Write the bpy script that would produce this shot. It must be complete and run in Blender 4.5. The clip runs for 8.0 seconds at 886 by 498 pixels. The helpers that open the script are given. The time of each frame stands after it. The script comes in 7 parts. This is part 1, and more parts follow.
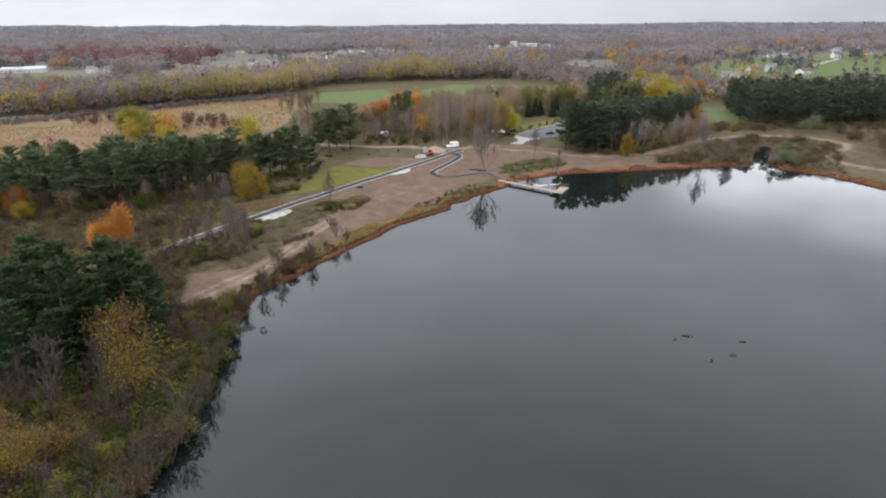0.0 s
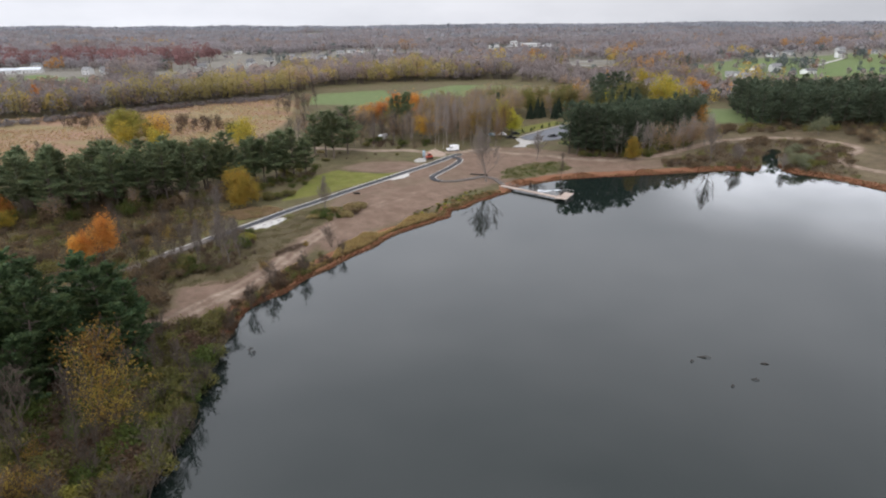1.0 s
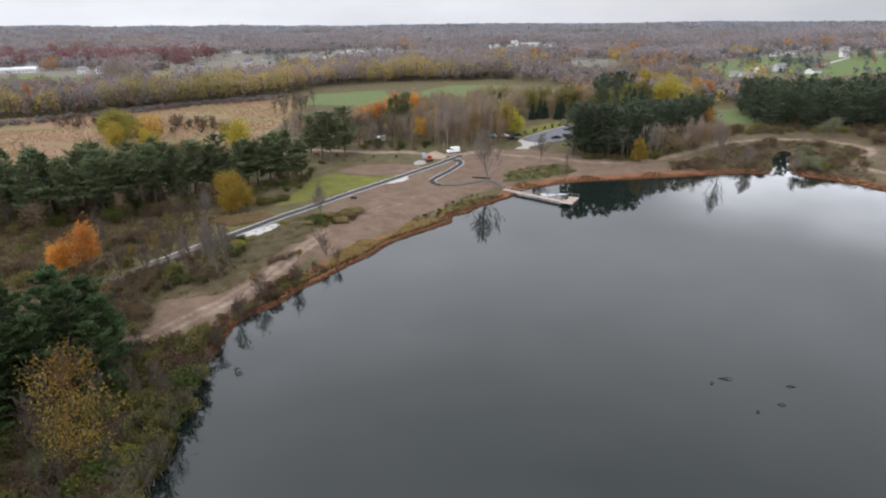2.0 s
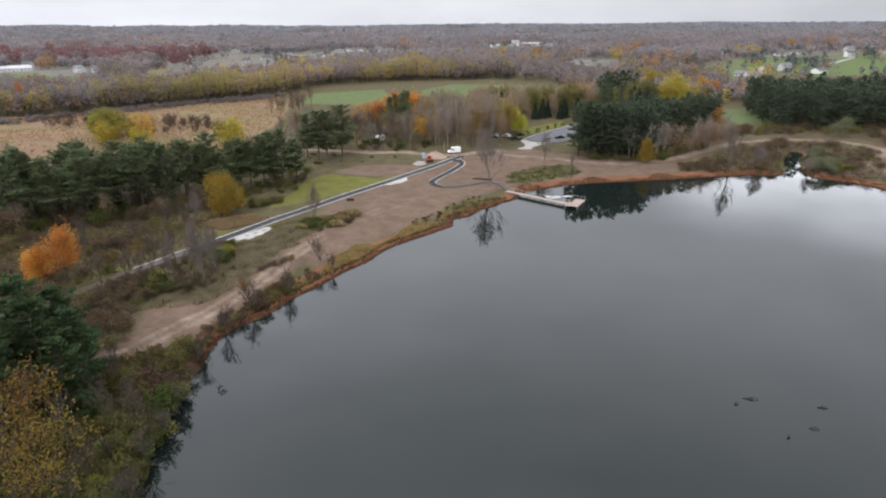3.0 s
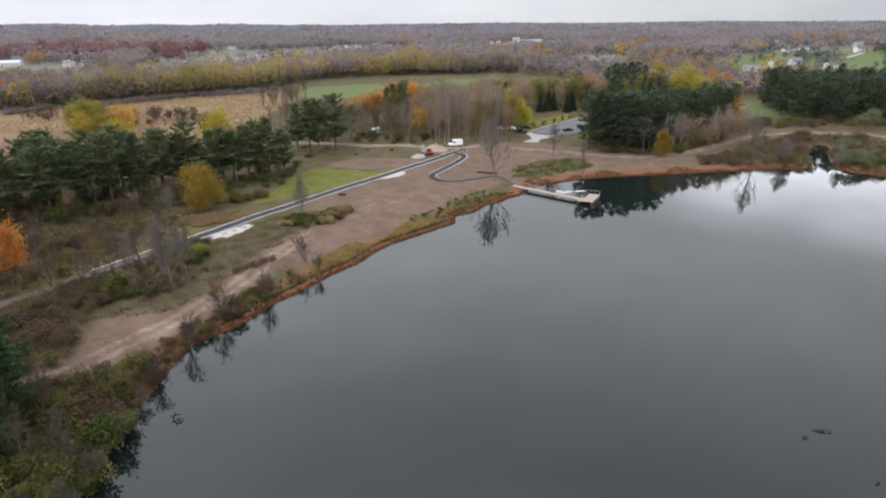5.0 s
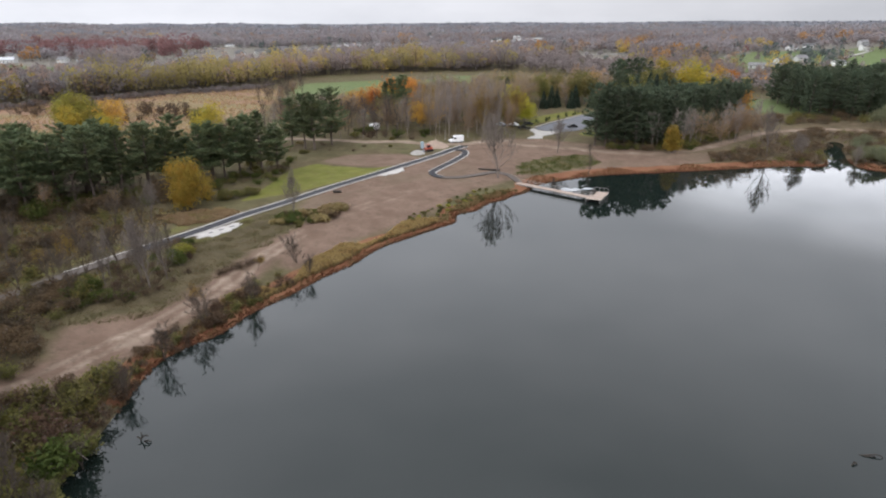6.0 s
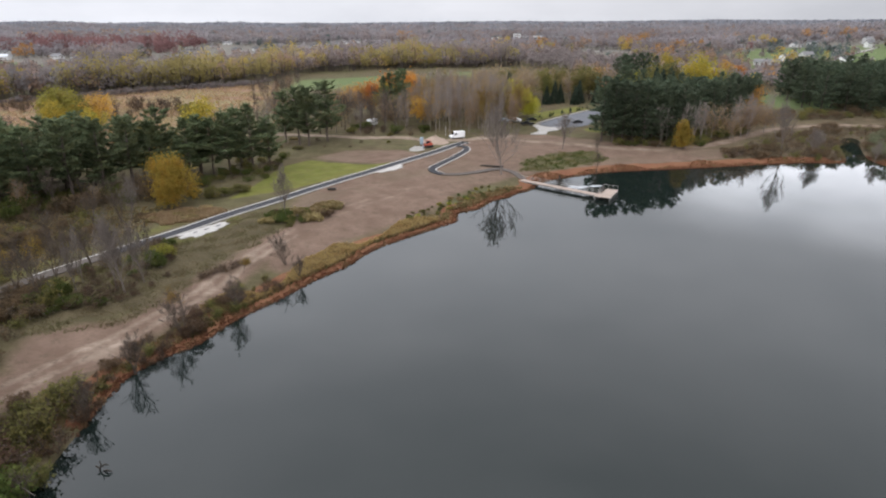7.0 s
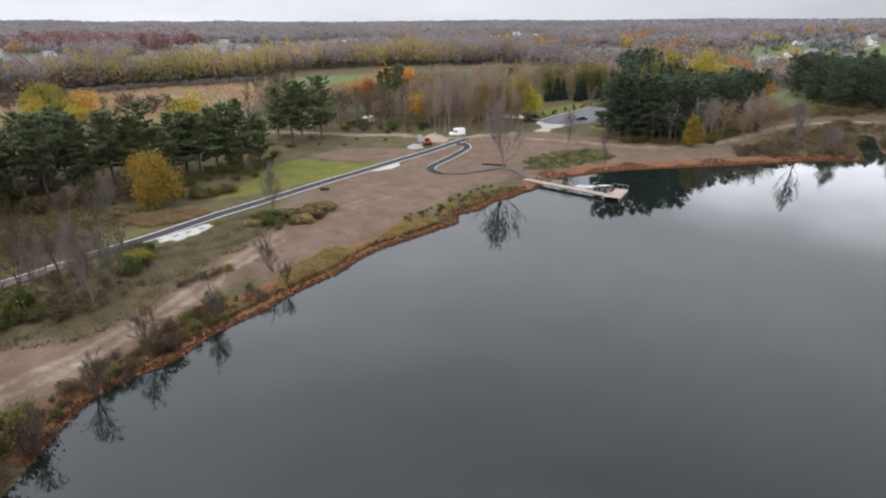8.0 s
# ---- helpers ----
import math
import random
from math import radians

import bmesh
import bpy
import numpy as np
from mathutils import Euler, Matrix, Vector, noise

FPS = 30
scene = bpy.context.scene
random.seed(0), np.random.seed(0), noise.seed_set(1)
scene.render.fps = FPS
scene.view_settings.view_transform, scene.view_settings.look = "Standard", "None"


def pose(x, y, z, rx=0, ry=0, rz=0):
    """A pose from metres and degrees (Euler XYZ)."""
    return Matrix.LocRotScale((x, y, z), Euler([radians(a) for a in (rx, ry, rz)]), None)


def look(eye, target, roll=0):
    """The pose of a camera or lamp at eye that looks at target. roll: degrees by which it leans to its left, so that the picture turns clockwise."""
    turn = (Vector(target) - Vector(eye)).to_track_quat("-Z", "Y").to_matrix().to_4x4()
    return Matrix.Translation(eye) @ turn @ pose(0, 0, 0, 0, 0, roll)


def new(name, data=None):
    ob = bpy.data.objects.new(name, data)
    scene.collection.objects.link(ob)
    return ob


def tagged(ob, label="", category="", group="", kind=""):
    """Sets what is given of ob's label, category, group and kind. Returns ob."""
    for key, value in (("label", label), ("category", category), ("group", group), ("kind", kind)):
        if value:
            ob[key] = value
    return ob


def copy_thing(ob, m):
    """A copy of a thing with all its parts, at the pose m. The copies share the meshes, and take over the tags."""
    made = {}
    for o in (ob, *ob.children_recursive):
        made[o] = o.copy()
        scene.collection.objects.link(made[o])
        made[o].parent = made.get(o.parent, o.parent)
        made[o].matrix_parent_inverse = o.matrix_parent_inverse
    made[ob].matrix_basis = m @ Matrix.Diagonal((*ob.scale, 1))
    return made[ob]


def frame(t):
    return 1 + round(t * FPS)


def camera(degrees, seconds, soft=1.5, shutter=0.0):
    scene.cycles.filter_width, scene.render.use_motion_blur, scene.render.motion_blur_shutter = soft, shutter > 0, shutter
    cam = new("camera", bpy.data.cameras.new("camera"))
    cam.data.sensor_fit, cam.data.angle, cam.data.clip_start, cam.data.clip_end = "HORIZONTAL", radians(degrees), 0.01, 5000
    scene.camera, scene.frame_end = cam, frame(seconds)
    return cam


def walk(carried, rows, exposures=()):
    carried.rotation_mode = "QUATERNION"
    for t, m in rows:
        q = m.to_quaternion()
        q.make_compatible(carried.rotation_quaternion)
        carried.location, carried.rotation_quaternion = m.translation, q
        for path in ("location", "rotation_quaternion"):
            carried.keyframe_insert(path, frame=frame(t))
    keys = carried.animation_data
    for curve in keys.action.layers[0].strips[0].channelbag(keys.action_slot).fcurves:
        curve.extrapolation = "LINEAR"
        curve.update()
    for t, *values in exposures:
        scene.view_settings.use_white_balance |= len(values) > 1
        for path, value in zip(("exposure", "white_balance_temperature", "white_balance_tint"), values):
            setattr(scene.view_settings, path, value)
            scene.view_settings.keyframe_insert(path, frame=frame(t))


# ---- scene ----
cam = camera(72.0, 8.0, soft=2.1)
PATH = [
    (0, (0.488, -13.547, 56.261), (0.482, -11.675, 55.556), -0.5),
    (0.5, (0.504, -9.535, 56.274), (0.497, -7.663, 55.57), -0.6),
    (1, (0.44, -5.476, 56.204), (0.434, -3.605, 55.499), -0.6),
    (1.5, (0.381, -1.484, 55.986), (0.375, 0.387, 55.28), -0.6),
    (3, (0.181, 10.341, 53.861), (0.175, 12.213, 53.156), -0.5),
    (3.5, (0.053, 14.171, 52.692), (0.048, 16.043, 51.988), -0.5),
    (4, (-0.032, 18.007, 51.158), (-0.037, 19.88, 50.455), -0.5),
    (4.5, (-0.134, 21.907, 49.466), (-0.139, 23.778, 48.762), -0.5),
    (6, (-0.433, 34.086, 44.857), (-0.437, 35.958, 44.153), -0.4),
    (6.5, (-0.555, 38.166, 43.465), (-0.558, 40.038, 42.76), -0.4),
    (7, (-0.644, 42.3, 42.114), (-0.647, 44.171, 41.408), -0.4),
    (7.5, (-0.729, 46.468, 41.021), (-0.731, 48.339, 40.314), -0.4),
    (8, (-0.896, 50.751, 39.939), (-0.895, 52.621, 39.231), -0.4),
]
walk(cam, [(t, look(a, b, r)) for t, a, b, r in PATH])

# ---------------- world, sun, exposure ----------------
SUN_AZ, SUN_EL = 205.0, 34.0
GAP_AZ = 34.0
ZENITH = 2.45
scene.view_settings.exposure = 0.07
world = bpy.data.worlds.new("overcast")
scene.world = world
world.use_nodes = True
wt = world.node_tree
wt.nodes.clear()


def wnode(kind, **values):
    n = wt.nodes.new(kind)
    for key, value in values.items():
        n.inputs[key].default_value = value
    return n


w_out = wnode("ShaderNodeOutputWorld")
w_bg = wnode("ShaderNodeBackground", Strength=1.0)
w_sky = wt.nodes.new("ShaderNodeTexSky")
w_sky.sky_type, w_sky.sun_disc = "NISHITA", False
w_sky.sun_elevation, w_sky.sun_rotation = radians(SUN_EL), radians(SUN_AZ)
w_sky.dust_density, w_sky.air_density = 3.0, 1.2
w_dim = wt.nodes.new("ShaderNodeVectorMath")
w_dim.operation = "SCALE"
w_dim.inputs[3].default_value = 0.08
wt.links.new(w_sky.outputs[0], w_dim.inputs[0])
w_co = wt.nodes.new("ShaderNodeTexCoord")
w_map = wnode("ShaderNodeMapping", Scale=(1.0, 1.0, 3.2), Location=(0.4, 0.2, 0.1))
wt.links.new(w_co.outputs["Generated"], w_map.inputs[0])
w_noise = wnode("ShaderNodeTexNoise", Scale=2.6, Detail=6.0, Roughness=0.55)
wt.links.new(w_map.outputs[0], w_noise.inputs["Vector"])
w_ramp = wt.nodes.new("ShaderNodeValToRGB")
w_ramp.color_ramp.elements[0].position, w_ramp.color_ramp.elements[0].color = 0.36, (0.72, 0.738, 0.803, 1)
w_ramp.color_ramp.elements[1].position, w_ramp.color_ramp.elements[1].color = 0.66, (0.885, 0.897, 0.965, 1)
wt.links.new(w_noise.outputs["Fac"], w_ramp.inputs[0])
# a thinner place in the cloud deck over the far shore
w_sep = wt.nodes.new("ShaderNodeSeparateXYZ")
wt.links.new(w_co.outputs["Generated"], w_sep.inputs[0])
w_dot = wt.nodes.new("ShaderNodeVectorMath")
w_dot.operation = "DOT_PRODUCT"
w_dot.inputs[1].default_value = (math.sin(radians(GAP_AZ)), math.cos(radians(GAP_AZ)), 0)
w_flat = wt.nodes.new("ShaderNodeVectorMath")
w_flat.operation = "MULTIPLY"
w_flat.inputs[1].default_value = (1, 1, 0)
wt.links.new(w_co.outputs["Generated"], w_flat.inputs[0])
w_unit = wt.nodes.new("ShaderNodeVectorMath")
w_unit.operation = "NORMALIZE"
wt.links.new(w_flat.outputs[0], w_unit.inputs[0])
wt.links.new(w_unit.outputs[0], w_dot.inputs[0])


def smooth_step(socket, lo, hi, a, b):
    n = wnode("ShaderNodeMapRange")
    n.interpolation_type = "SMOOTHSTEP"
    for key, value in (("From Min", lo), ("From Max", hi), ("To Min", a), ("To Max", b)):
        n.inputs[key].default_value = value
    wt.links.new(socket, n.inputs["Value"])
    return n.outputs[0]


def times(a, b):
    n = wt.nodes.new("ShaderNodeMath")
    n.operation = "MULTIPLY"
    wt.links.new(a, n.inputs[0])
    wt.links.new(b, n.inputs[1])
    return n.outputs[0]


w_glow = times(times(smooth_step(w_dot.outputs["Value"], 0.962, 0.995, 0, 3.9), smooth_step(w_sep.outputs["Z"], 0.215, 0.315, 1, 0)),
               smooth_step(w_sep.outputs["Z"], 0.07, 0.15, 0, 1))
w_gmul = wt.nodes.new("ShaderNodeMath")
w_gmul.operation = "MULTIPLY"
wt.links.new(w_glow, w_gmul.inputs[0])
wt.links.new(w_noise.outputs["Fac"], w_gmul.inputs[1])
w_gadd = wt.nodes.new("ShaderNodeMath")
w_gadd.operation = "ADD"
w_gadd.inputs[1].default_value = 1.0
wt.links.new(w_gmul.outputs[0], w_gadd.inputs[0])
# an overcast sky grows brighter towards the zenith
w_high = wnode("ShaderNodeMapRange")
w_high.inputs["From Min"].default_value, w_high.inputs["From Max"].default_value = 0.04, 0.43
w_high.inputs["To Min"].default_value, w_high.inputs["To Max"].default_value = 1.0, ZENITH
wt.links.new(w_sep.outputs["Z"], w_high.inputs["Value"])
w_up = wt.nodes.new("ShaderNodeMath")
w_up.operation = "MULTIPLY"
# and brighter on the side where the veiled sun stands
w_side = smooth_step(w_sep.outputs["X"], -0.62, 0.62, 1.22, 0.79)
wt.links.new(times(w_gadd.outputs[0], w_side), w_up.inputs[0])
wt.links.new(w_high.outputs[0], w_up.inputs[1])
w_cloud = wt.nodes.new("ShaderNodeVectorMath")
w_cloud.operation = "SCALE"
wt.links.new(w_ramp.outputs[0], w_cloud.inputs[0])
wt.links.new(w_up.outputs[0], w_cloud.inputs[3])
w_mix = wt.nodes.new("ShaderNodeMix")
w_mix.data_type = "RGBA"
w_mix.inputs[0].default_value = 0.10
wt.links.new(w_cloud.outputs[0], w_mix.inputs[6])
wt.links.new(w_dim.outputs[0], w_mix.inputs[7])
wt.links.new(w_mix.outputs[2], w_bg.inputs["Color"])
wt.links.new(w_bg.outputs[0], w_out.inputs[0])

sun_data = bpy.data.lights.new("sun", "SUN")
sun_data.energy, sun_data.angle, sun_data.color = 0.5, radians(30), (1.0, 0.985, 0.985)
sun = new("sun", sun_data)
sun.matrix_world = look((0, 0, 300), (-math.sin(radians(SUN_AZ)) * 300, -math.cos(radians(SUN_AZ)) * 300,
                                      300 - 300 * math.tan(radians(SUN_EL))))

# ---------------- materials ----------------


def node(mat, kind, **values):
    n = mat.node_tree.nodes.new(kind)
    for key, value in values.items():
        n.inputs[key].default_value = value
    return n


def link(mat, a, b):
    mat.node_tree.links.new(a, b)


def mixed(mat, fac, a, b, mode="MIX"):
    """A colour mix; fac, a and b are sockets or values."""
    n = mat.node_tree.nodes.new("ShaderNodeMix")
    n.data_type, n.blend_type = "RGBA", mode
    for slot, v in ((0, fac), (6, a), (7, b)):
        if isinstance(v, (int, float)):
            n.inputs[slot].default_value = v
        elif isinstance(v, tuple):
            n.inputs[slot].default_value = (*v[:3], 1)
        else:
            link(mat, v, n.inputs[slot])
    return n.outputs[2]


def ranged(mat, value, lo, hi, a=0.0, b=1.0):
    n = node(mat, "ShaderNodeMapRange")
    for k, v in (("From Min", lo), ("From Max", hi), ("To Min", a), ("To Max", b)):
        n.inputs[k].default_value = v
    link(mat, value, n.inputs["Value"])
    return n.outputs[0]


def blank(name):
    mat = bpy.data.materials.new(name)
    mat.use_nodes = True
    return mat, mat.node_tree.nodes["Principled BSDF"]


def surface(name, dark, light, scale=2.0, rough=0.85, metal=0.0, bump=0.3, spread=0.15, stain=None, specular=0.3):
    """A two-scale mottled surface: fine grain over broad stains, varied from object to object."""
    mat, bsdf = blank(name)
    co = node(mat, "ShaderNodeTexCoord")
    fine = node(mat, "ShaderNodeTexNoise", Scale=scale * 6, Detail=5.0, Roughness=0.65)
    broad = node(mat, "ShaderNodeTexNoise", Scale=scale * 0.6, Detail=4.0)
    link(mat, co.outputs["Object"], fine.inputs["Vector"])
    link(mat, co.outputs["Object"], broad.inputs["Vector"])
    c = mixed(mat, ranged(mat, fine.outputs["Fac"], 0.3, 0.7), dark, light)
    c = mixed(mat, ranged(mat, broad.outputs["Fac"], 0.42, 0.75, 0, 0.6), c, stain or dark)
    info = node(mat, "ShaderNodeObjectInfo")
    val = node(mat, "ShaderNodeHueSaturation")
    link(mat, c, val.inputs["Color"])
    link(mat, ranged(mat, info.outputs["Random"], 0, 1, 1 - spread, 1 + spread), val.inputs["Value"])
    link(mat, val.outputs[0], bsdf.inputs["Base Color"])
    bsdf.inputs["Roughness"].default_value, bsdf.inputs["Metallic"].default_value = rough, metal
    bsdf.inputs["Specular IOR Level"].default_value = specular
    if bump:
        b = node(mat, "ShaderNodeBump", Strength=bump, Distance=0.03)
        link(mat, fine.outputs["Fac"], b.inputs["Height"])
        link(mat, b.outputs[0], bsdf.inputs["Normal"])
    return mat


def leafy(name, a, b, c=None, through_light=0.5, spread=0.012):
    """Foliage: each leaf cluster takes its own tone between a and b, each plant its own hue and value, some clusters the odd colour c."""
    mat, bsdf = blank(name)
    geo = node(mat, "ShaderNodeNewGeometry")
    info = node(mat, "ShaderNodeObjectInfo")
    col = mixed(mat, geo.outputs["Random Per Island"], a, b)
    if c:
        co = node(mat, "ShaderNodeTexCoord")
        patch = node(mat, "ShaderNodeTexNoise", Scale=0.35, Detail=2.0)
        link(mat, co.outputs["Object"], patch.inputs["Vector"])
        col = mixed(mat, ranged(mat, patch.outputs["Fac"], 0.48, 0.62), col, c)
    val = node(mat, "ShaderNodeHueSaturation")
    link(mat, col, val.inputs["Color"])
    link(mat, ranged(mat, info.outputs["Random"], 0, 1, 0.5 - spread, 0.5 + spread), val.inputs["Hue"])
    link(mat, ranged(mat, info.outputs["Random"], 0, 1, 0.86, 1.14), val.inputs["Value"])
    link(mat, val.outputs[0], bsdf.inputs["Base Color"])
    bsdf.inputs["Roughness"].default_value = 0.75
    bsdf.inputs["Specular IOR Level"].default_value = 0.2
    if through_light:
        out = mat.node_tree.nodes["Material Output"]
        tr = node(mat, "ShaderNodeBsdfTranslucent")
        link(mat, val.outputs[0], tr.inputs["Color"])
        mx = node(mat, "ShaderNodeMixShader", Fac=through_light)
        link(mat, bsdf.outputs[0], mx.inputs[1])
        link(mat, tr.outputs[0], mx.inputs[2])
        link(mat, mx.outputs[0], out.inputs[0])
    return mat


def ground_material():
    """Rough autumn grassland; the covers laid over it follow the two zone layers of the sheet."""
    mat, bsdf = blank("autumn_ground")
    geo = node(mat, "ShaderNodeNewGeometry")
    pos = geo.outputs["Position"]

    def noise_of(scale, detail=5.0, rough=0.6):
        n = node(mat, "ShaderNodeTexNoise", Scale=scale, Detail=detail, Roughness=rough)
        link(mat, pos, n.inputs["Vector"])
        return n.outputs["Fac"]

    fine, mid, broad, huge = noise_of(1.6), noise_of(0.22), noise_of(0.045), noise_of(0.006)
    layer = []
    for name in ("zone_a", "zone_b", "zone_c"):
        at = node(mat, "ShaderNodeAttribute")
        at.attribute_name = name
        sep = node(mat, "ShaderNodeSeparateColor")
        link(mat, at.outputs["Color"], sep.inputs[0])
        layer += [sep.outputs[0], sep.outputs[1], sep.outputs[2]]
    lawn, soil, sand, sedge, marsh, field, paled_litter, rough = layer[:8]

    def edge(weight, source, amount=0.5, soft=0.12):
        """Weight with a ragged border."""
        m = node(mat, "ShaderNodeMath")
        m.operation = "MULTIPLY_ADD"
        link(mat, source, m.inputs[0])
        m.inputs[1].default_value = amount
        s = node(mat, "ShaderNodeMath")
        s.operation = "ADD"
        link(mat, weight, m.inputs[2])
        link(mat, m.outputs[0], s.inputs[0])
        s.inputs[1].default_value = -amount * 0.5
        return ranged(mat, s.outputs[0], 0.5 - soft, 0.5 + soft)

    def two(a, b, source, lo=0.35, hi=0.65):
        return mixed(mat, ranged(mat, source, lo, hi), a, b)

    base = two((0.070, 0.064, 0.030), (0.116, 0.098, 0.054), mid)
    base = mixed(mat, ranged(mat, broad, 0.4, 0.62), base, two((0.088, 0.064, 0.040), (0.126, 0.096, 0.058), mid))
    tuft = noise_of(0.55, 6.0, 0.7)
    base = mixed(mat, ranged(mat, tuft, 0.48, 0.62, 0, 0.75), base, (0.072, 0.062, 0.032))
    base = mixed(mat, ranged(mat, noise_of(0.11), 0.5, 0.6, 0, 0.35), base, (0.095, 0.100, 0.042))
    base = mixed(mat, ranged(mat, fine, 0.45, 0.75, 0, 0.45), base, (0.080, 0.068, 0.036))
    c_marsh = two((0.186, 0.112, 0.074), (0.250, 0.154, 0.102), mid)
    c_marsh = mixed(mat, ranged(mat, broad, 0.45, 0.65), c_marsh, two((0.205, 0.150, 0.076), (0.118, 0.076, 0.046), mid))
    stretch = node(mat, "ShaderNodeMapping", Scale=(0.012, 0.035, 0.02))
    link(mat, pos, stretch.inputs[0])
    band = node(mat, "ShaderNodeTexNoise", Scale=1.0, Detail=5.0, Roughness=0.65)
    link(mat, stretch.outputs[0], band.inputs["Vector"])
    c_marsh = mixed(mat, ranged(mat, band.outputs["Fac"], 0.46, 0.58, 0, 0.75), c_marsh, (0.190, 0.158, 0.078))
    c_marsh = mixed(mat, ranged(mat, tuft, 0.5, 0.7, 0, 0.5), c_marsh, (0.150, 0.110, 0.070))
    c_field = two((0.086, 0.122, 0.044), (0.116, 0.150, 0.058), mid)
    c_field = mixed(mat, ranged(mat, huge, 0.35, 0.7, 0, 0.4), c_field, (0.130, 0.122, 0.074))
    c_lawn = two((0.094, 0.104, 0.022), (0.144, 0.140, 0.038), mid)
    c_lawn = mixed(mat, ranged(mat, tuft, 0.48, 0.66, 0, 0.65), c_lawn, (0.108, 0.092, 0.036))
    c_lawn = mixed(mat, ranged(mat, fine, 0.5, 0.8, 0, 0.35), c_lawn, (0.13, 0.12, 0.035))
    c_soil = two((0.124, 0.082, 0.060), (0.178, 0.122, 0.092), mid)
    c_soil = mixed(mat, ranged(mat, fine, 0.42, 0.7, 0, 0.5), c_soil, (0.12, 0.088, 0.060))
    c_soil = mixed(mat, ranged(mat, tuft, 0.54, 0.66, 0, 0.6), c_soil, (0.085, 0.064, 0.044))
    c_soil = mixed(mat, ranged(mat, broad, 0.5, 0.62, 0, 0.5), c_soil, (0.126, 0.098, 0.066))
    c_sand = two((0.210, 0.160, 0.122), (0.310, 0.245, 0.192), mid)
    c_sand = mixed(mat, ranged(mat, fine, 0.42, 0.7, 0, 0.6), c_sand, (0.145, 0.106, 0.078))
    c_sand = mixed(mat, ranged(mat, tuft, 0.52, 0.64, 0, 0.6), c_sand, (0.115, 0.085, 0.062))
    c_sedge = two((0.150, 0.064, 0.036), (0.190, 0.095, 0.052), mid)
    # fallen leaves and fallow soil, paled far out so tree gaps stay light
    c_paled_litter = two((0.124, 0.114, 0.094), (0.184, 0.170, 0.144), mid)
    col = mixed(mat, paled_litter, base, c_paled_litter)
    c_rough = two((0.064, 0.052, 0.030), (0.100, 0.080, 0.046), mid)
    c_rough = mixed(mat, ranged(mat, tuft, 0.45, 0.62, 0, 0.7), c_rough, (0.062, 0.048, 0.026))
    col = mixed(mat, edge(rough, broad, 0.5, 0.3), col, c_rough)
    col = mixed(mat, edge(marsh, broad, 0.35), col, c_marsh)
    col = mixed(mat, edge(field, broad, 0.2), col, c_field)
    col = mixed(mat, edge(soil, mid, 0.5, 0.25), col, c_soil)
    col = mixed(mat, edge(lawn, mid, 0.4), col, c_lawn)
    col = mixed(mat, edge(sand, mid, 0.7, 0.22), col, c_sand)
    col = mixed(mat, edge(sedge, mid, 0.6), col, c_sedge)
    link(mat, col, bsdf.inputs["Base Color"])
    bsdf.inputs["Roughness"].default_value = 0.95
    bsdf.inputs["Specular IOR Level"].default_value = 0.1
    b = node(mat, "ShaderNodeBump", Strength=0.8, Distance=0.25)
    link(mat, fine, b.inputs["Height"])
    link(mat, b.outputs[0], bsdf.inputs["Normal"])
    return mat


def water_material():
    mat, bsdf = blank("lake_water")
    geo = node(mat, "ShaderNodeNewGeometry")
    murk = node(mat, "ShaderNodeTexNoise", Scale=0.02, Detail=3.0)
    link(mat, geo.outputs["Position"], murk.inputs["Vector"])
    link(mat, mixed(mat, murk.outputs["Fac"], (0.0055, 0.0090, 0.0080), (0.0085, 0.0135, 0.0118)), bsdf.inputs["Base Color"])
    bsdf.inputs["Roughness"].default_value, bsdf.inputs["IOR"].default_value = 0.03, 1.333
    bsdf.inputs["Specular IOR Level"].default_value = 0.62
    ripple = node(mat, "ShaderNodeTexNoise", Scale=0.8, Detail=3.0, Roughness=0.6)
    calm = node(mat, "ShaderNodeTexNoise", Scale=0.025, Detail=2.0)
    link(mat, geo.outputs["Position"], ripple.inputs["Vector"])
    link(mat, geo.outputs["Position"], calm.inputs["Vector"])
    b = node(mat, "ShaderNodeBump", Distance=0.02)
    link(mat, ranged(mat, calm.outputs["Fac"], 0.35, 0.7, 0.03, 0.12), b.inputs["Strength"])
    link(mat, ripple.outputs["Fac"], b.inputs["Height"])
    link(mat, b.outputs[0], bsdf.inputs["Normal"])
    return mat


def woods_material():
    """Far trees: a haze-paled species colour is kept tree by tree, each clump a little lighter or darker."""
    mat, bsdf = blank("distant_foliage")
    at = node(mat, "ShaderNodeAttribute")
    at.attribute_name = "species"
    geo = node(mat, "ShaderNodeNewGeometry")
    val = node(mat, "ShaderNodeHueSaturation")
    link(mat, at.outputs["Color"], val.inputs["Color"])
    link(mat, ranged(mat, geo.outputs["Random Per Island"], 0, 1, 0.94, 1.05), val.inputs["Value"])
    link(mat, val.outputs[0], bsdf.inputs["Base Color"])
    bsdf.inputs["Roughness"].default_value = 0.9
    bsdf.inputs["Specular IOR Level"].default_value = 0.1
    tr = node(mat, "ShaderNodeBsdfTranslucent")
    link(mat, val.outputs[0], tr.inputs["Color"])
    mx = node(mat, "ShaderNodeMixShader", Fac=0.5)
    link(mat, bsdf.outputs[0], mx.inputs[1])
    link(mat, tr.outputs[0], mx.inputs[2])
    link(mat, mx.outputs[0], mat.node_tree.nodes["Material Output"].inputs[0])
    return mat


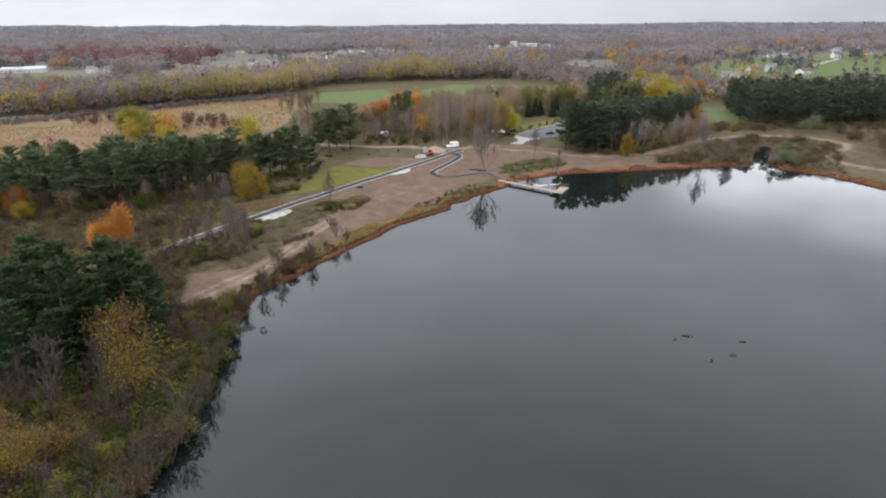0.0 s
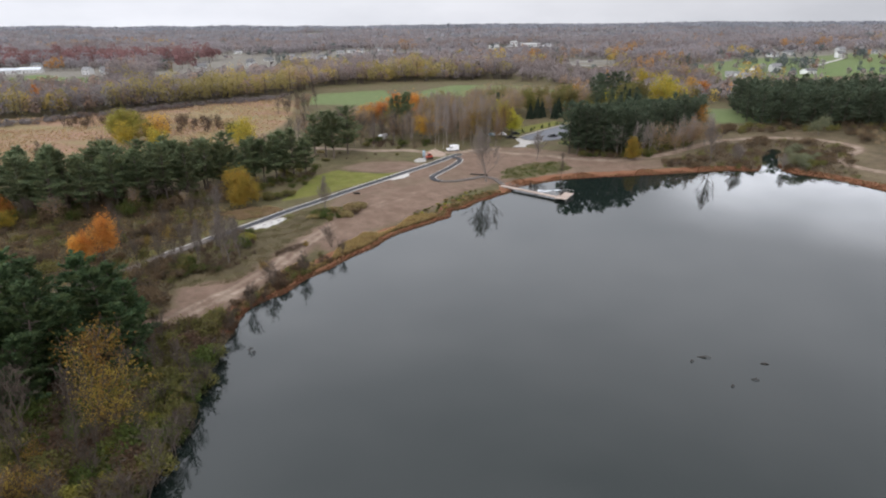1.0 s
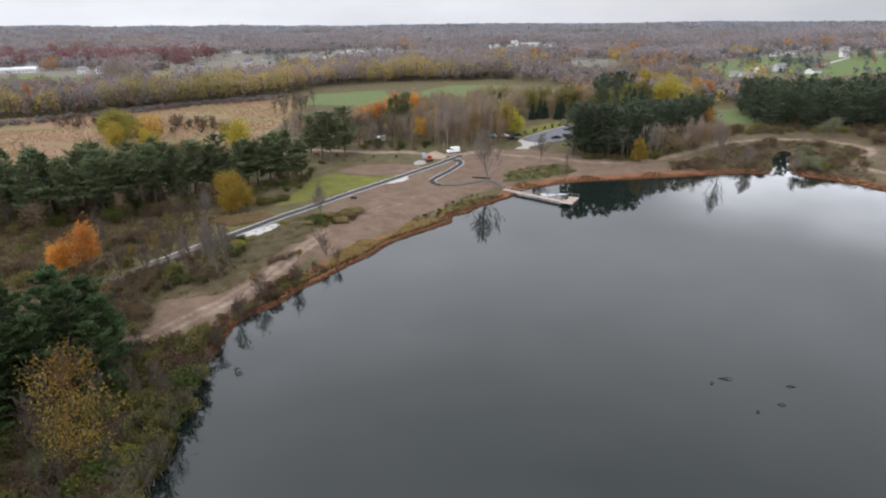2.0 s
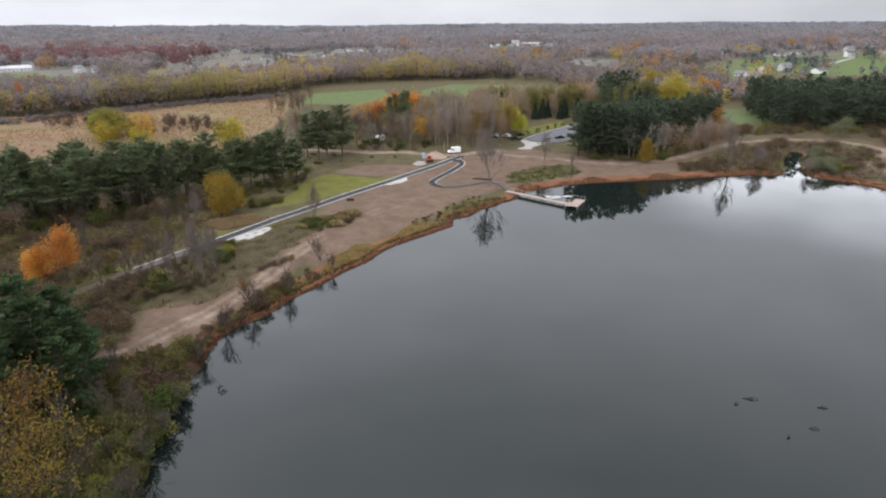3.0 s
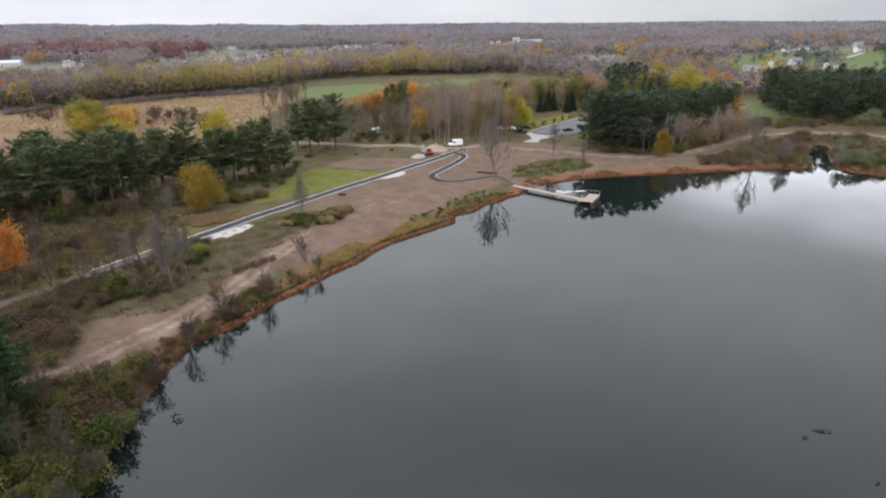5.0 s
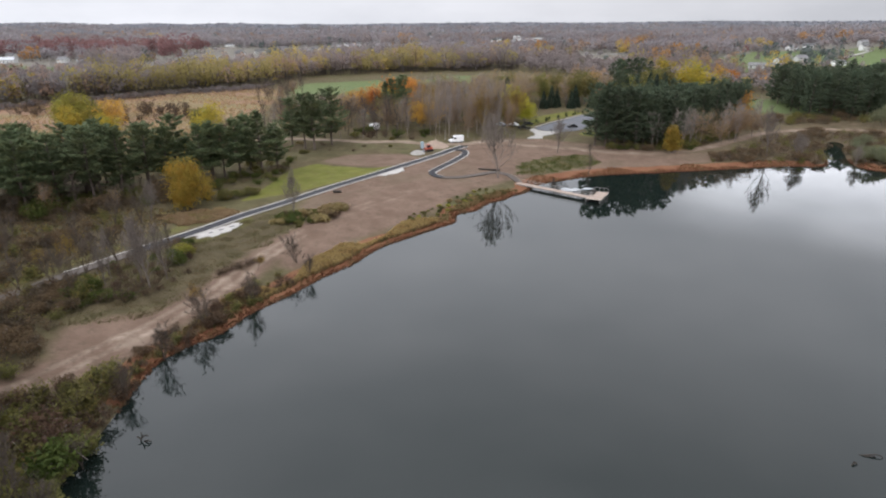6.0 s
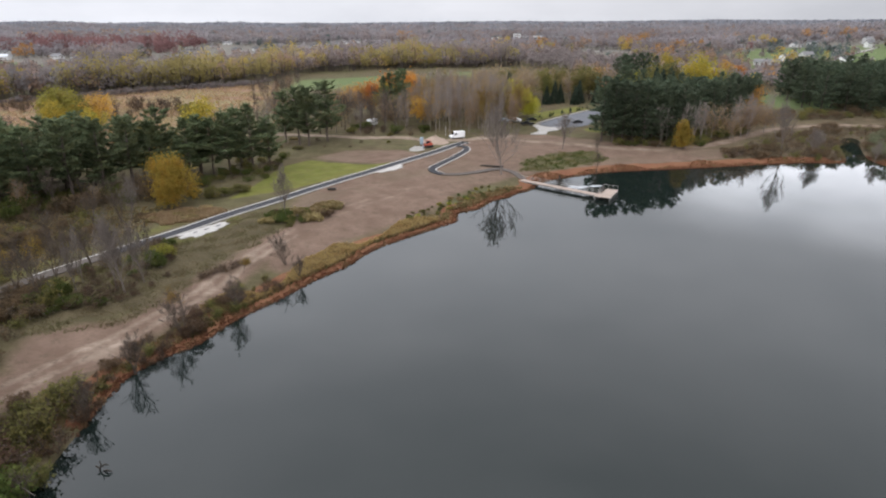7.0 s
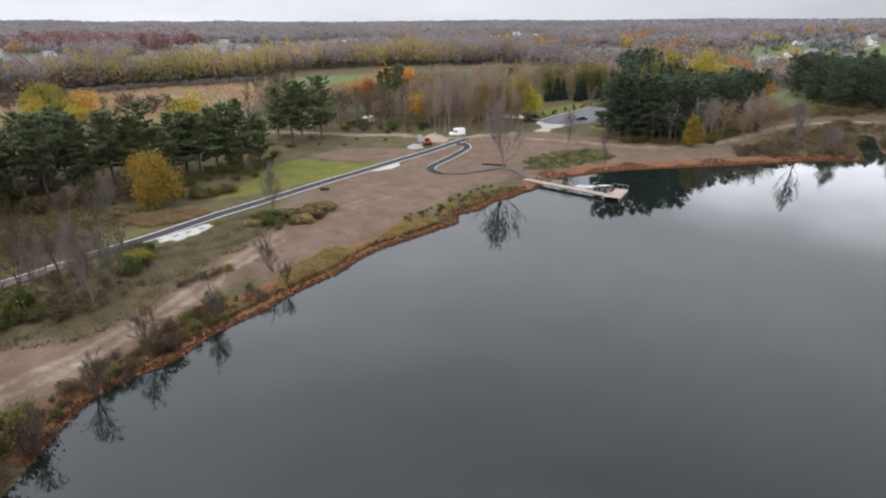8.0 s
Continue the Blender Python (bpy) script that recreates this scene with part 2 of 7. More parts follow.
M_GROUND, M_WATER, M_WOODS = ground_material(), water_material(), woods_material()
M_ASPHALT = surface("new_asphalt", (0.027, 0.028, 0.032), (0.050, 0.050, 0.054), 1.2, 0.9, specular=0.2)
M_LOT = surface("worn_asphalt", (0.088, 0.091, 0.100), (0.130, 0.134, 0.145), 0.4, 0.9)
M_ROUGH = surface("trodden_gravel", (0.082, 0.068, 0.058), (0.132, 0.112, 0.098), 0.8, 0.95, bump=0.6)
M_STONE = surface("pale_gravel", (0.24, 0.23, 0.21), (0.40, 0.38, 0.355), 1.5, 0.95, bump=0.6)
M_PAD = surface("white_limestone_chips", (0.28, 0.265, 0.245), (0.48, 0.46, 0.43), 0.9, 0.95, bump=0.6)
M_BARK = surface("grey_bark", (0.085, 0.070, 0.058), (0.17, 0.145, 0.125), 1.5, 0.95)
# twig colour lifted for the haze over the thin wood
M_TWIG = surface("bare_twigs", (0.165, 0.137, 0.119), (0.250, 0.214, 0.190), 0.6, 0.95, bump=0)
M_LIMB = surface("grey_brown_limbs", (0.122, 0.100, 0.086), (0.200, 0.170, 0.150), 0.8, 0.95, bump=0)
M_PINE_BARK = surface("pine_bark", (0.080, 0.062, 0.052), (0.15, 0.120, 0.102), 1.5, 0.95)
M_DECK = surface("weathered_deck_boards", (0.29, 0.228, 0.186), (0.42, 0.345, 0.290), 1.0, 0.85)
M_PILE = surface("grey_dock_pile", (0.21, 0.20, 0.19), (0.34, 0.33, 0.315), 1.0, 0.85)
M_DARKWOOD = surface("wet_dark_wood", (0.018, 0.015, 0.012), (0.055, 0.045, 0.036), 2.0, 0.7)
M_WHITE = surface("white_paint", (0.74, 0.75, 0.76), (0.83, 0.83, 0.83), 0.5, 0.35, bump=0.05, stain=(0.62, 0.61, 0.59))
M_WALL = surface("white_siding", (0.52, 0.52, 0.51), (0.68, 0.68, 0.67), 0.3, 0.8, bump=0.1, spread=0.25)
M_GREYROOF = surface("grey_shingles", (0.10, 0.10, 0.105), (0.20, 0.195, 0.19), 0.5, 0.9, spread=0.35)
M_TINROOF = surface("pale_metal_roof", (0.36, 0.38, 0.41), (0.52, 0.54, 0.56), 0.2, 0.5, bump=0.05)
M_RED = surface("red_machine_paint", (0.30, 0.055, 0.035), (0.46, 0.10, 0.06), 1.0, 0.5, bump=0.05)
M_BLACK = surface("black_paint", (0.012, 0.012, 0.014), (0.03, 0.03, 0.034), 1.0, 0.35, bump=0.03)
M_RUBBER = surface("tyre_rubber", (0.015, 0.015, 0.015), (0.035, 0.034, 0.032), 3.0, 0.9)
M_BLUE = surface("pale_blue_plastic", (0.26, 0.34, 0.40), (0.38, 0.46, 0.52), 0.6, 0.5, bump=0.05)
M_GREY = surface("grey_steel", (0.22, 0.23, 0.24), (0.36, 0.37, 0.38), 1.5, 0.45, metal=0.6, bump=0.05)
M_DIRT = surface("heaped_dirt", (0.27, 0.20, 0.155), (0.42, 0.33, 0.265), 0.8, 0.95, bump=0.8)
M_SHEET = surface("white_plastic_sheet", (0.30, 0.33, 0.35), (0.66, 0.68, 0.70), 1.2, 0.35, bump=0.3)

M_GLASS, _b = blank("window_glass")
_b.inputs["Base Color"].default_value = (0.02, 0.025, 0.03, 1)
_b.inputs["Roughness"].default_value, _b.inputs["Specular IOR Level"].default_value = 0.06, 0.6

# needle green lifted for the haze over pines away from the shore
L_PINE_HAZED = leafy("hazed_pine_needles", (0.074, 0.102, 0.054), (0.172, 0.210, 0.108), (0.158, 0.176, 0.084), 0.48)
L_PINE_DEEP = leafy("deep_green_pine_needles", (0.028, 0.054, 0.024), (0.078, 0.122, 0.050), (0.070, 0.100, 0.036), 0.42)
L_YGREEN = leafy("yellow_green_leaves", (0.190, 0.190, 0.036), (0.310, 0.285, 0.058), (0.24, 0.20, 0.05))
L_TURF = leafy("bank_turf", (0.125, 0.116, 0.056), (0.190, 0.166, 0.090), (0.160, 0.126, 0.070), 0.45)
# far copy of the needles, greyed and lifted for haze
L_PINE_FAR_HAZED = leafy("hazed_plantation_needles", (0.050, 0.072, 0.046), (0.120, 0.148, 0.094), (0.096, 0.116, 0.068), 0.45)
L_SPRUCE = leafy("spruce_needles", (0.022, 0.036, 0.026), (0.048, 0.068, 0.042), None, 0.3)
L_YELLOW = leafy("yellow_leaves", (0.31, 0.235, 0.035), (0.48, 0.36, 0.060), (0.27, 0.245, 0.055))
L_WILLOW = leafy("golden_willow_leaves", (0.25, 0.185, 0.034), (0.38, 0.280, 0.055), (0.33, 0.205, 0.036), spread=0.006)
L_ORANGE = leafy("orange_leaves", (0.44, 0.175, 0.034), (0.61, 0.275, 0.060), (0.54, 0.29, 0.07), spread=0.006)
L_RED = leafy("red_orange_leaves", (0.33, 0.105, 0.030), (0.46, 0.175, 0.048), (0.42, 0.22, 0.06), spread=0.008)
L_LIME = leafy("lime_yellow_leaves", (0.36, 0.33, 0.030), (0.54, 0.48, 0.060), (0.30, 0.30, 0.04))
L_OLIVE = leafy("olive_leaves", (0.096, 0.096, 0.030), (0.170, 0.160, 0.054), (0.185, 0.152, 0.048))
L_GREEN = leafy("green_brambles", (0.046, 0.066, 0.016), (0.102, 0.128, 0.030), (0.128, 0.118, 0.036))
L_RUSSET = leafy("russet_leaves", (0.090, 0.057, 0.035), (0.152, 0.099, 0.060), (0.078, 0.057, 0.040))
L_SEDGE = leafy("red_brown_sedge", (0.140, 0.062, 0.036), (0.225, 0.108, 0.058), (0.190, 0.118, 0.064), 0.5)
L_REED = leafy("marsh_reeds", (0.320, 0.200, 0.132), (0.430, 0.285, 0.188), (0.390, 0.285, 0.165), 0.5)
L_DRY = leafy("dry_marsh_grass", (0.300, 0.222, 0.120), (0.400, 0.305, 0.175), (0.320, 0.230, 0.130), 0.5)
L_STRAW = leafy("straw_grass", (0.20, 0.150, 0.070), (0.34, 0.26, 0.125), (0.13, 0.115, 0.045), 0.5)
M_BRANCH = surface("dark_branches", (0.060, 0.046, 0.036), (0.108, 0.086, 0.068), 0.8, 0.95, bump=0)
L_AMBER = leafy("amber_leaves", (0.42, 0.205, 0.036), (0.56, 0.300, 0.062), (0.44, 0.27, 0.07), spread=0.01)
L_GOLD = leafy("golden_grass", (0.260, 0.176, 0.078), (0.390, 0.275, 0.128), (0.290, 0.180, 0.082), 0.5)
L_PALE = leafy("grey_green_leaves", (0.13, 0.145, 0.085), (0.22, 0.225, 0.135), None, 0.5)
L_TAN = leafy("tan_leaves", (0.205, 0.142, 0.086), (0.330, 0.225, 0.128), (0.27, 0.195, 0.105))
L_OCHRE = leafy("ochre_leaves", (0.190, 0.132, 0.030), (0.295, 0.205, 0.046), (0.20, 0.115, 0.034))

# ---------------- mesh tools ----------------


def mesh_data(name, verts, faces, mats, normals=None, smooth=False):
    """A mesh from an array of corners and an array of equal-sized faces."""
    verts, faces = np.asarray(verts, np.float32).reshape(-1, 3), np.asarray(faces, np.int32)
    n, k = faces.shape
    me = bpy.data.meshes.new(name)
    me.vertices.add(len(verts))
    me.vertices.foreach_set("co", verts.ravel())
    me.loops.add(n * k)
    me.loops.foreach_set("vertex_index", faces.ravel())
    me.polygons.add(n)
    me.polygons.foreach_set("loop_start", np.arange(0, n * k, k, dtype=np.int32))
    for m in mats:
        me.materials.append(m)
    me.update(calc_edges=True)
    me.polygons.foreach_set("use_smooth", np.full(n, smooth or normals is not None))
    if normals is not None:
        me.normals_split_custom_set_from_vertices(np.asarray(normals, np.float32))
    return me


def empty(name, m, label, category, group="", kind=""):
    ob = new(name)
    ob.empty_display_size = 0.5
    ob.matrix_basis = m
    return tagged(ob, label, category, group, kind)


def child(name, me, parent, label=""):
    ob = new(name, me)
    ob.parent = parent
    return tagged(ob, label)


def part(name, bm, material, parent, label=""):
    me = bpy.data.meshes.new(name)
    bm.to_mesh(me)
    bm.free()
    me.materials.append(material)
    return child(name, me, parent, label)


def box_bm(sx, sy, sz, at=(0, 0, 0), bevel=0.0, turn=0.0):
    """A box of that size, standing on z = at[2], with bevelled edges."""
    bm = bmesh.new()
    bmesh.ops.create_cube(bm, size=1)
    bmesh.ops.scale(bm, vec=(sx, sy, sz), verts=bm.verts)
    if bevel:
        bmesh.ops.bevel(bm, geom=bm.edges[:], offset=bevel, segments=2, affect="EDGES", profile=0.5)
    bmesh.ops.transform(bm, matrix=Matrix.Translation((at[0], at[1], at[2] + sz / 2)) @ Matrix.Rotation(turn, 4, "Z"), verts=bm.verts)
    return bm


def tube_bm(r, length, at, axis="Z", sides=12, r2=None, bevel=0.0):
    bm = bmesh.new()
    bmesh.ops.create_cone(bm, cap_ends=True, segments=sides, radius1=r, radius2=r if r2 is None else r2, depth=length)
    turn = {"Z": Matrix.Identity(4), "X": Matrix.Rotation(radians(90), 4, "Y"), "Y": Matrix.Rotation(radians(90), 4, "X")}[axis]
    bmesh.ops.transform(bm, matrix=Matrix.Translation(at) @ turn, verts=bm.verts)
    return bm


def profile_bm(outline, width, bevel=0.04):
    """A side outline in (x, z), drawn across y to that width, with softened edges."""
    bm = bmesh.new()
    a = [bm.verts.new((x, -width / 2, z)) for x, z in outline]
    b = [bm.verts.new((x, width / 2, z)) for x, z in outline]
    bm.faces.new(a)
    bm.faces.new(b[::-1])
    for i in range(len(a)):
        j = (i + 1) % len(a)
        bm.faces.new((a[j], a[i], b[i], b[j]))
    bmesh.ops.recalc_face_normals(bm, faces=bm.faces)
    if bevel:
        bmesh.ops.bevel(bm, geom=bm.edges[:], offset=bevel, segments=2, affect="EDGES", profile=0.5)
    return bm


# ---------------- the lie of the land ----------------
SHORE = [(-45, -60), (-41, 0), (-39.5, 48), (-38.4, 65), (-40, 78), (-40.6, 95), (-41, 106.5), (-39.9, 110.5), (-38.3, 113.2), (-36.2, 115.6), (-34.3, 118), (-33.3, 121.2),
         (-31.8, 124.6), (-29.6, 128), (-27.2, 131.4), (-24.6, 136.4), (-21.2, 141.6), (-18.2, 145.5), (-15.8, 151.3), (-12.3, 156.5), (-9, 159.9), (-4.4, 164.7), (-1.5, 167.8), (1.9, 171.4), (2.4, 177.4),
         (7.3, 180.6), (11, 187), (15.5, 190.6), (18.5, 194.6), (21.4, 196.8), (24, 201), (27, 206), (41.8, 214.4), (55, 218),
         (67, 219.5), (98, 225), (111, 226.9), (121, 226.2), (127, 235), (134, 249), (143.5, 263), (149.5, 267.5), (149.5, 262), (141.5, 248.5), (135, 236), (132, 223.5), (138, 216.7),
         (144, 209), (150, 196), (155, 184), (185, 120), (215, 0), (190, -120), (80, -190), (-30, -160)]


def smooth_loop(points, n=5):
    p = np.array(points, float)
    a, b, c, d = np.roll(p, 1, 0), p, np.roll(p, -1, 0), np.roll(p, -2, 0)
    return np.stack([0.5 * (2 * b + (c - a) * t + (2 * a - 5 * b + 4 * c - d) * t ** 2 + (3 * b - a - 3 * c + d) * t ** 3)
                     for t in np.arange(n) / n], 1).reshape(-1, 2)


def smooth_line(points, step=1.0):
    """An open curve through the points, in even steps."""
    p = np.array(points, float)
    p = np.concatenate([[2 * p[0] - p[1]], p, [2 * p[-1] - p[-2]]])
    out = []
    for a, b, c, d in zip(p, p[1:], p[2:], p[3:]):
        for t in np.linspace(0, 1, max(2, int(np.hypot(*(c - b)) / step)), endpoint=False):
            out.append(0.5 * (2 * b + (c - a) * t + (2 * a - 5 * b + 4 * c - d) * t ** 2 + (3 * b - a - 3 * c + d) * t ** 3))
    return np.array(out + [p[-2]])


LAKE = smooth_loop(SHORE)


def signed(poly, x, y):
    """Distance to a closed outline, negative inside."""
    x, y = np.asarray(x, float).ravel(), np.asarray(y, float).ravel()
    poly = np.asarray(poly, float)
    if len(x) < 400:
        a, b = poly, np.roll(poly, -1, 0)
        d = b - a
        px, py = x[:, None] - a[:, 0], y[:, None] - a[:, 1]
        t = np.clip((px * d[:, 0] + py * d[:, 1]) / ((d * d).sum(1) + 1e-12), 0, 1)
        gap = np.sqrt(((px - t * d[:, 0]) ** 2 + (py - t * d[:, 1]) ** 2).min(1))
        dy = np.where(d[:, 1] == 0, 1e-12, d[:, 1])
        cross = ((a[:, 1] > y[:, None]) != (b[:, 1] > y[:, None])) & (px < py * d[:, 0] / dy)
        return gap * np.where(cross.sum(1) % 2, -1, 1)
    best, inside = np.full(x.shape, 1e18), np.zeros(x.shape, bool)
    for (ax, ay), (bx, by) in zip(poly, np.roll(poly, -1, 0)):
        dx, dy = bx - ax, by - ay
        t = np.clip(((x - ax) * dx + (y - ay) * dy) / (dx * dx + dy * dy + 1e-12), 0, 1)
        best = np.minimum(best, (x - ax - t * dx) ** 2 + (y - ay - t * dy) ** 2)
        if dy:
            inside ^= ((ay > y) != (by > y)) & (x < (y - ay) * dx / dy + ax)
    return np.sqrt(best) * np.where(inside, -1, 1)


def along(line, x, y):
    """Distance to an open line."""
    x, y = np.asarray(x, float).ravel(), np.asarray(y, float).ravel()
    if len(x) < 400:
        a, d = line[:-1], line[1:] - line[:-1]
        px, py = x[:, None] - a[:, 0], y[:, None] - a[:, 1]
        t = np.clip((px * d[:, 0] + py * d[:, 1]) / ((d * d).sum(1) + 1e-12), 0, 1)
        return np.sqrt(((px - t * d[:, 0]) ** 2 + (py - t * d[:, 1]) ** 2).min(1))
    best = np.full(x.shape, 1e18)
    for (ax, ay), (bx, by) in zip(line, line[1:]):
        dx, dy = bx - ax, by - ay
        t = np.clip(((x - ax) * dx + (y - ay) * dy) / (dx * dx + dy * dy + 1e-12), 0, 1)
        best = np.minimum(best, (x - ax - t * dx) ** 2 + (y - ay - t * dy) ** 2)
    return np.sqrt(best)


def height(x, y, d=None):
    x, y = np.asarray(x, float).ravel(), np.asarray(y, float).ravel()
    d = signed(LAKE, x, y) if d is None else d
    z = np.interp(d, [-14, -3, 0, 2, 6, 15, 35, 70, 200, 600, 900, 3000], [-2.6, -0.7, 0, 0.4, 0.85, 1.5, 2.4, 3, 4, 6.5, 7, 6])
    z += np.clip((d - 25) / 60, 0, 1) * 0.5 * np.sin(x * 0.045 + 1) * np.cos(y * 0.038)
    z += np.clip((d - 500) / 1500, 0, 1) * (4 * np.sin(x * 0.0042 + 0.6) * np.cos(y * 0.0031) + 2.5 * np.sin(x * 0.011 + y * 0.007))
    z += np.clip((d - 900) / 2000, 0, 1) * 19 * np.clip((-x / (np.abs(y) + 300) - 0.2) / 0.4, 0, 1)
    z += np.clip((d - 250) / 400, 0, 1) * 6 * np.clip((x - 200) / 300, 0, 1) * np.clip((1600 - d) / 900, 0, 1)
    return z


def land(x, y):
    return float(height([x], [y])[0])


# outlines of the covers
LAWN = [(-52, 181), (-49, 193), (-46.5, 214), (-40, 222), (-33, 219), (-23, 217), (-13.5, 221), (-27, 204.5), (-38.5, 190.5)]
BARE_LAWN = [(-40, 225), (-32, 235), (-15, 238), (-8, 232), (-10, 227), (-18, 218.5), (-31, 220)]
SOIL = [(-33, 142), (-28.5, 140.5), (-24.5, 148), (-20.5, 155.5), (-15.5, 161), (-9, 169), (-3.5, 177.5), (2, 189), (10, 198.5), (18, 206.5), (34, 217), (46, 221), (70, 225), (90, 231), (100, 240),
        (80, 242), (62, 247), (40, 262), (24, 266), (12, 262), (6, 248), (-4, 234), (-22, 209), (-33, 192), (-36, 178), (-30, 172)]
NEAR_SOIL = [(-58, 116.5), (-52.5, 120.5), (-47, 122), (-42, 115), (-43, 110.5), (-48, 106), (-53, 105.5), (-57, 111)]
GREEN_BANK = [(21, 214), (24, 227), (36, 236), (49, 239), (50, 227), (38, 219), (28, 214)]
MARSH = [(-420, 150), (-215, 205), (-160, 215), (-118, 232), (-90, 262), (-86, 322), (-88, 352), (-93, 385), (-104, 428), (-122, 452), (-146, 425),
         (-172, 395), (-210, 372), (-262, 342), (-400, 240)]
FIELDS = [[(-95, 408), (-95, 462), (-47, 492), (-33, 428), (-53, 396)], [(-14, 400), (-16, 478), (8, 515), (55, 516), (98, 476), (84, 405), (42, 392)],
          [(146, 322), (178, 322), (196, 368), (160, 376)], [(232, 640), (350, 752), (500, 780), (640, 760), (600, 640), (420, 565), (330, 545), (240, 535)],
          [(-420, 540), (-430, 640), (-320, 605), (-280, 491)]]
MAIN_PATH = smooth_line([(-82, 112), (-74, 124), (-69, 133), (-64.5, 140.6), (-59.4, 149.5), (-53.2, 159.4), (-47.2, 170), (-41.4, 178.4), (-36.1, 186.4),
                         (-29.2, 197), (-21, 208.5), (-11, 223.2), (-3, 235.2), (2.5, 244.5), (7, 251)])
LOOP_PATH = smooth_line([(3.2, 245), (6.6, 242.5), (6.6, 237), (4.8, 232), (2, 225.6), (-1.4, 218.6), (-3.9, 212.6), (-2.8, 208.8), (0.2, 207.2), (4.9, 208.1),
                         (9.8, 211.2), (14.9, 214.6), (18.7, 212.6), (20.4, 208.6), (21.2, 205.6)], 0.7)
GRAVEL_TRACK = smooth_line([(-60, 262), (-40, 259), (-28, 257), (-16.8, 259), (-5, 254.5), (6, 255.5), (14, 259), (24, 262)])
SAND_TRACK = smooth_line([(-62, 87), (-58.5, 93), (-53, 103), (-49.2, 111), (-45.8, 116.5), (-42.8, 123.5), (-39.2, 133), (-35.8, 146), (-29, 164), (-21, 178),
                          (-10, 192)])
EAST_TRACK = smooth_line([(24, 255), (40, 248), (57, 242), (69.3, 239.5), (77, 241.6), (87.6, 246), (99, 253), (109.5, 262), (121.7, 273.5), (135.5, 281.5), (150.6, 285.6), (163, 284),
                          (173.2, 279), (179, 271.5), (181, 263), (179.5, 255.5), (173.6, 249), (165.4, 242.4), (160.2, 236), (158.2, 229.2), (159, 223), (163, 215), (172, 206), (190, 197)], 2.0)
EAST_ROUGH = [(84, 229), (112, 229), (134, 224), (148, 210), (156, 228), (170, 250), (172, 270), (152, 281), (136, 277), (122, 268), (106, 252), (92, 242)]
FAR_BANK = [(150, 287), (176, 285), (187, 262), (178, 244), (165, 232), (166, 214), (200, 198), (300, 190), (310, 304), (160, 304)]
LEFT_ROUGH = [(-170, 96), (-64, 92), (-60, 118), (-73, 130), (-69, 146), (-66, 160), (-74, 174), (-68, 186), (-62, 200), (-70, 214), (-110, 200), (-170, 176)]
ROUGH_BANK = [(-70, 116), (-60, 119), (-50, 122), (-41, 130), (-37, 146), (-33, 156), (-38, 166), (-44, 170), (-52, 157), (-58, 147), (-66, 134), (-76, 122)]
LOT_GRASS = [(35, 287), (42, 297), (54, 311), (68, 328), (62, 336), (44, 318), (30, 296)]
PAD_LOW = [(-53.0, 156.2), (-52.0, 154.8), (-49.4, 155.4), (-47.6, 158.0), (-46.3, 160.4), (-46.0, 164.2), (-47.8, 163.8), (-50.8, 159.6)]
PAD_HIGH = [(-19.6, 207.6), (-17.8, 207.8), (-15.0, 209.8), (-13.0, 212.4), (-12.4, 215.0), (-13.6, 216.6), (-16.4, 212.4)]


def patchwork(x, y):
    """Where the far country lies open: about 1 in a clearing, 0 in woods."""
    v = np.sin(x * 0.0061 + 1.3 * np.sin(y * 0.0023)) + np.sin(y * 0.0052 + 1.1 * np.sin(x * 0.0034) + 2.0) + 0.6 * np.sin(x * 0.013 - y * 0.009)
    return np.clip((v - 1.32) / 0.3, 0, 1) * (np.hypot(x, y) > 1900)


def cover(d, soft):
    return np.clip(0.5 - d / soft, 0, 1)


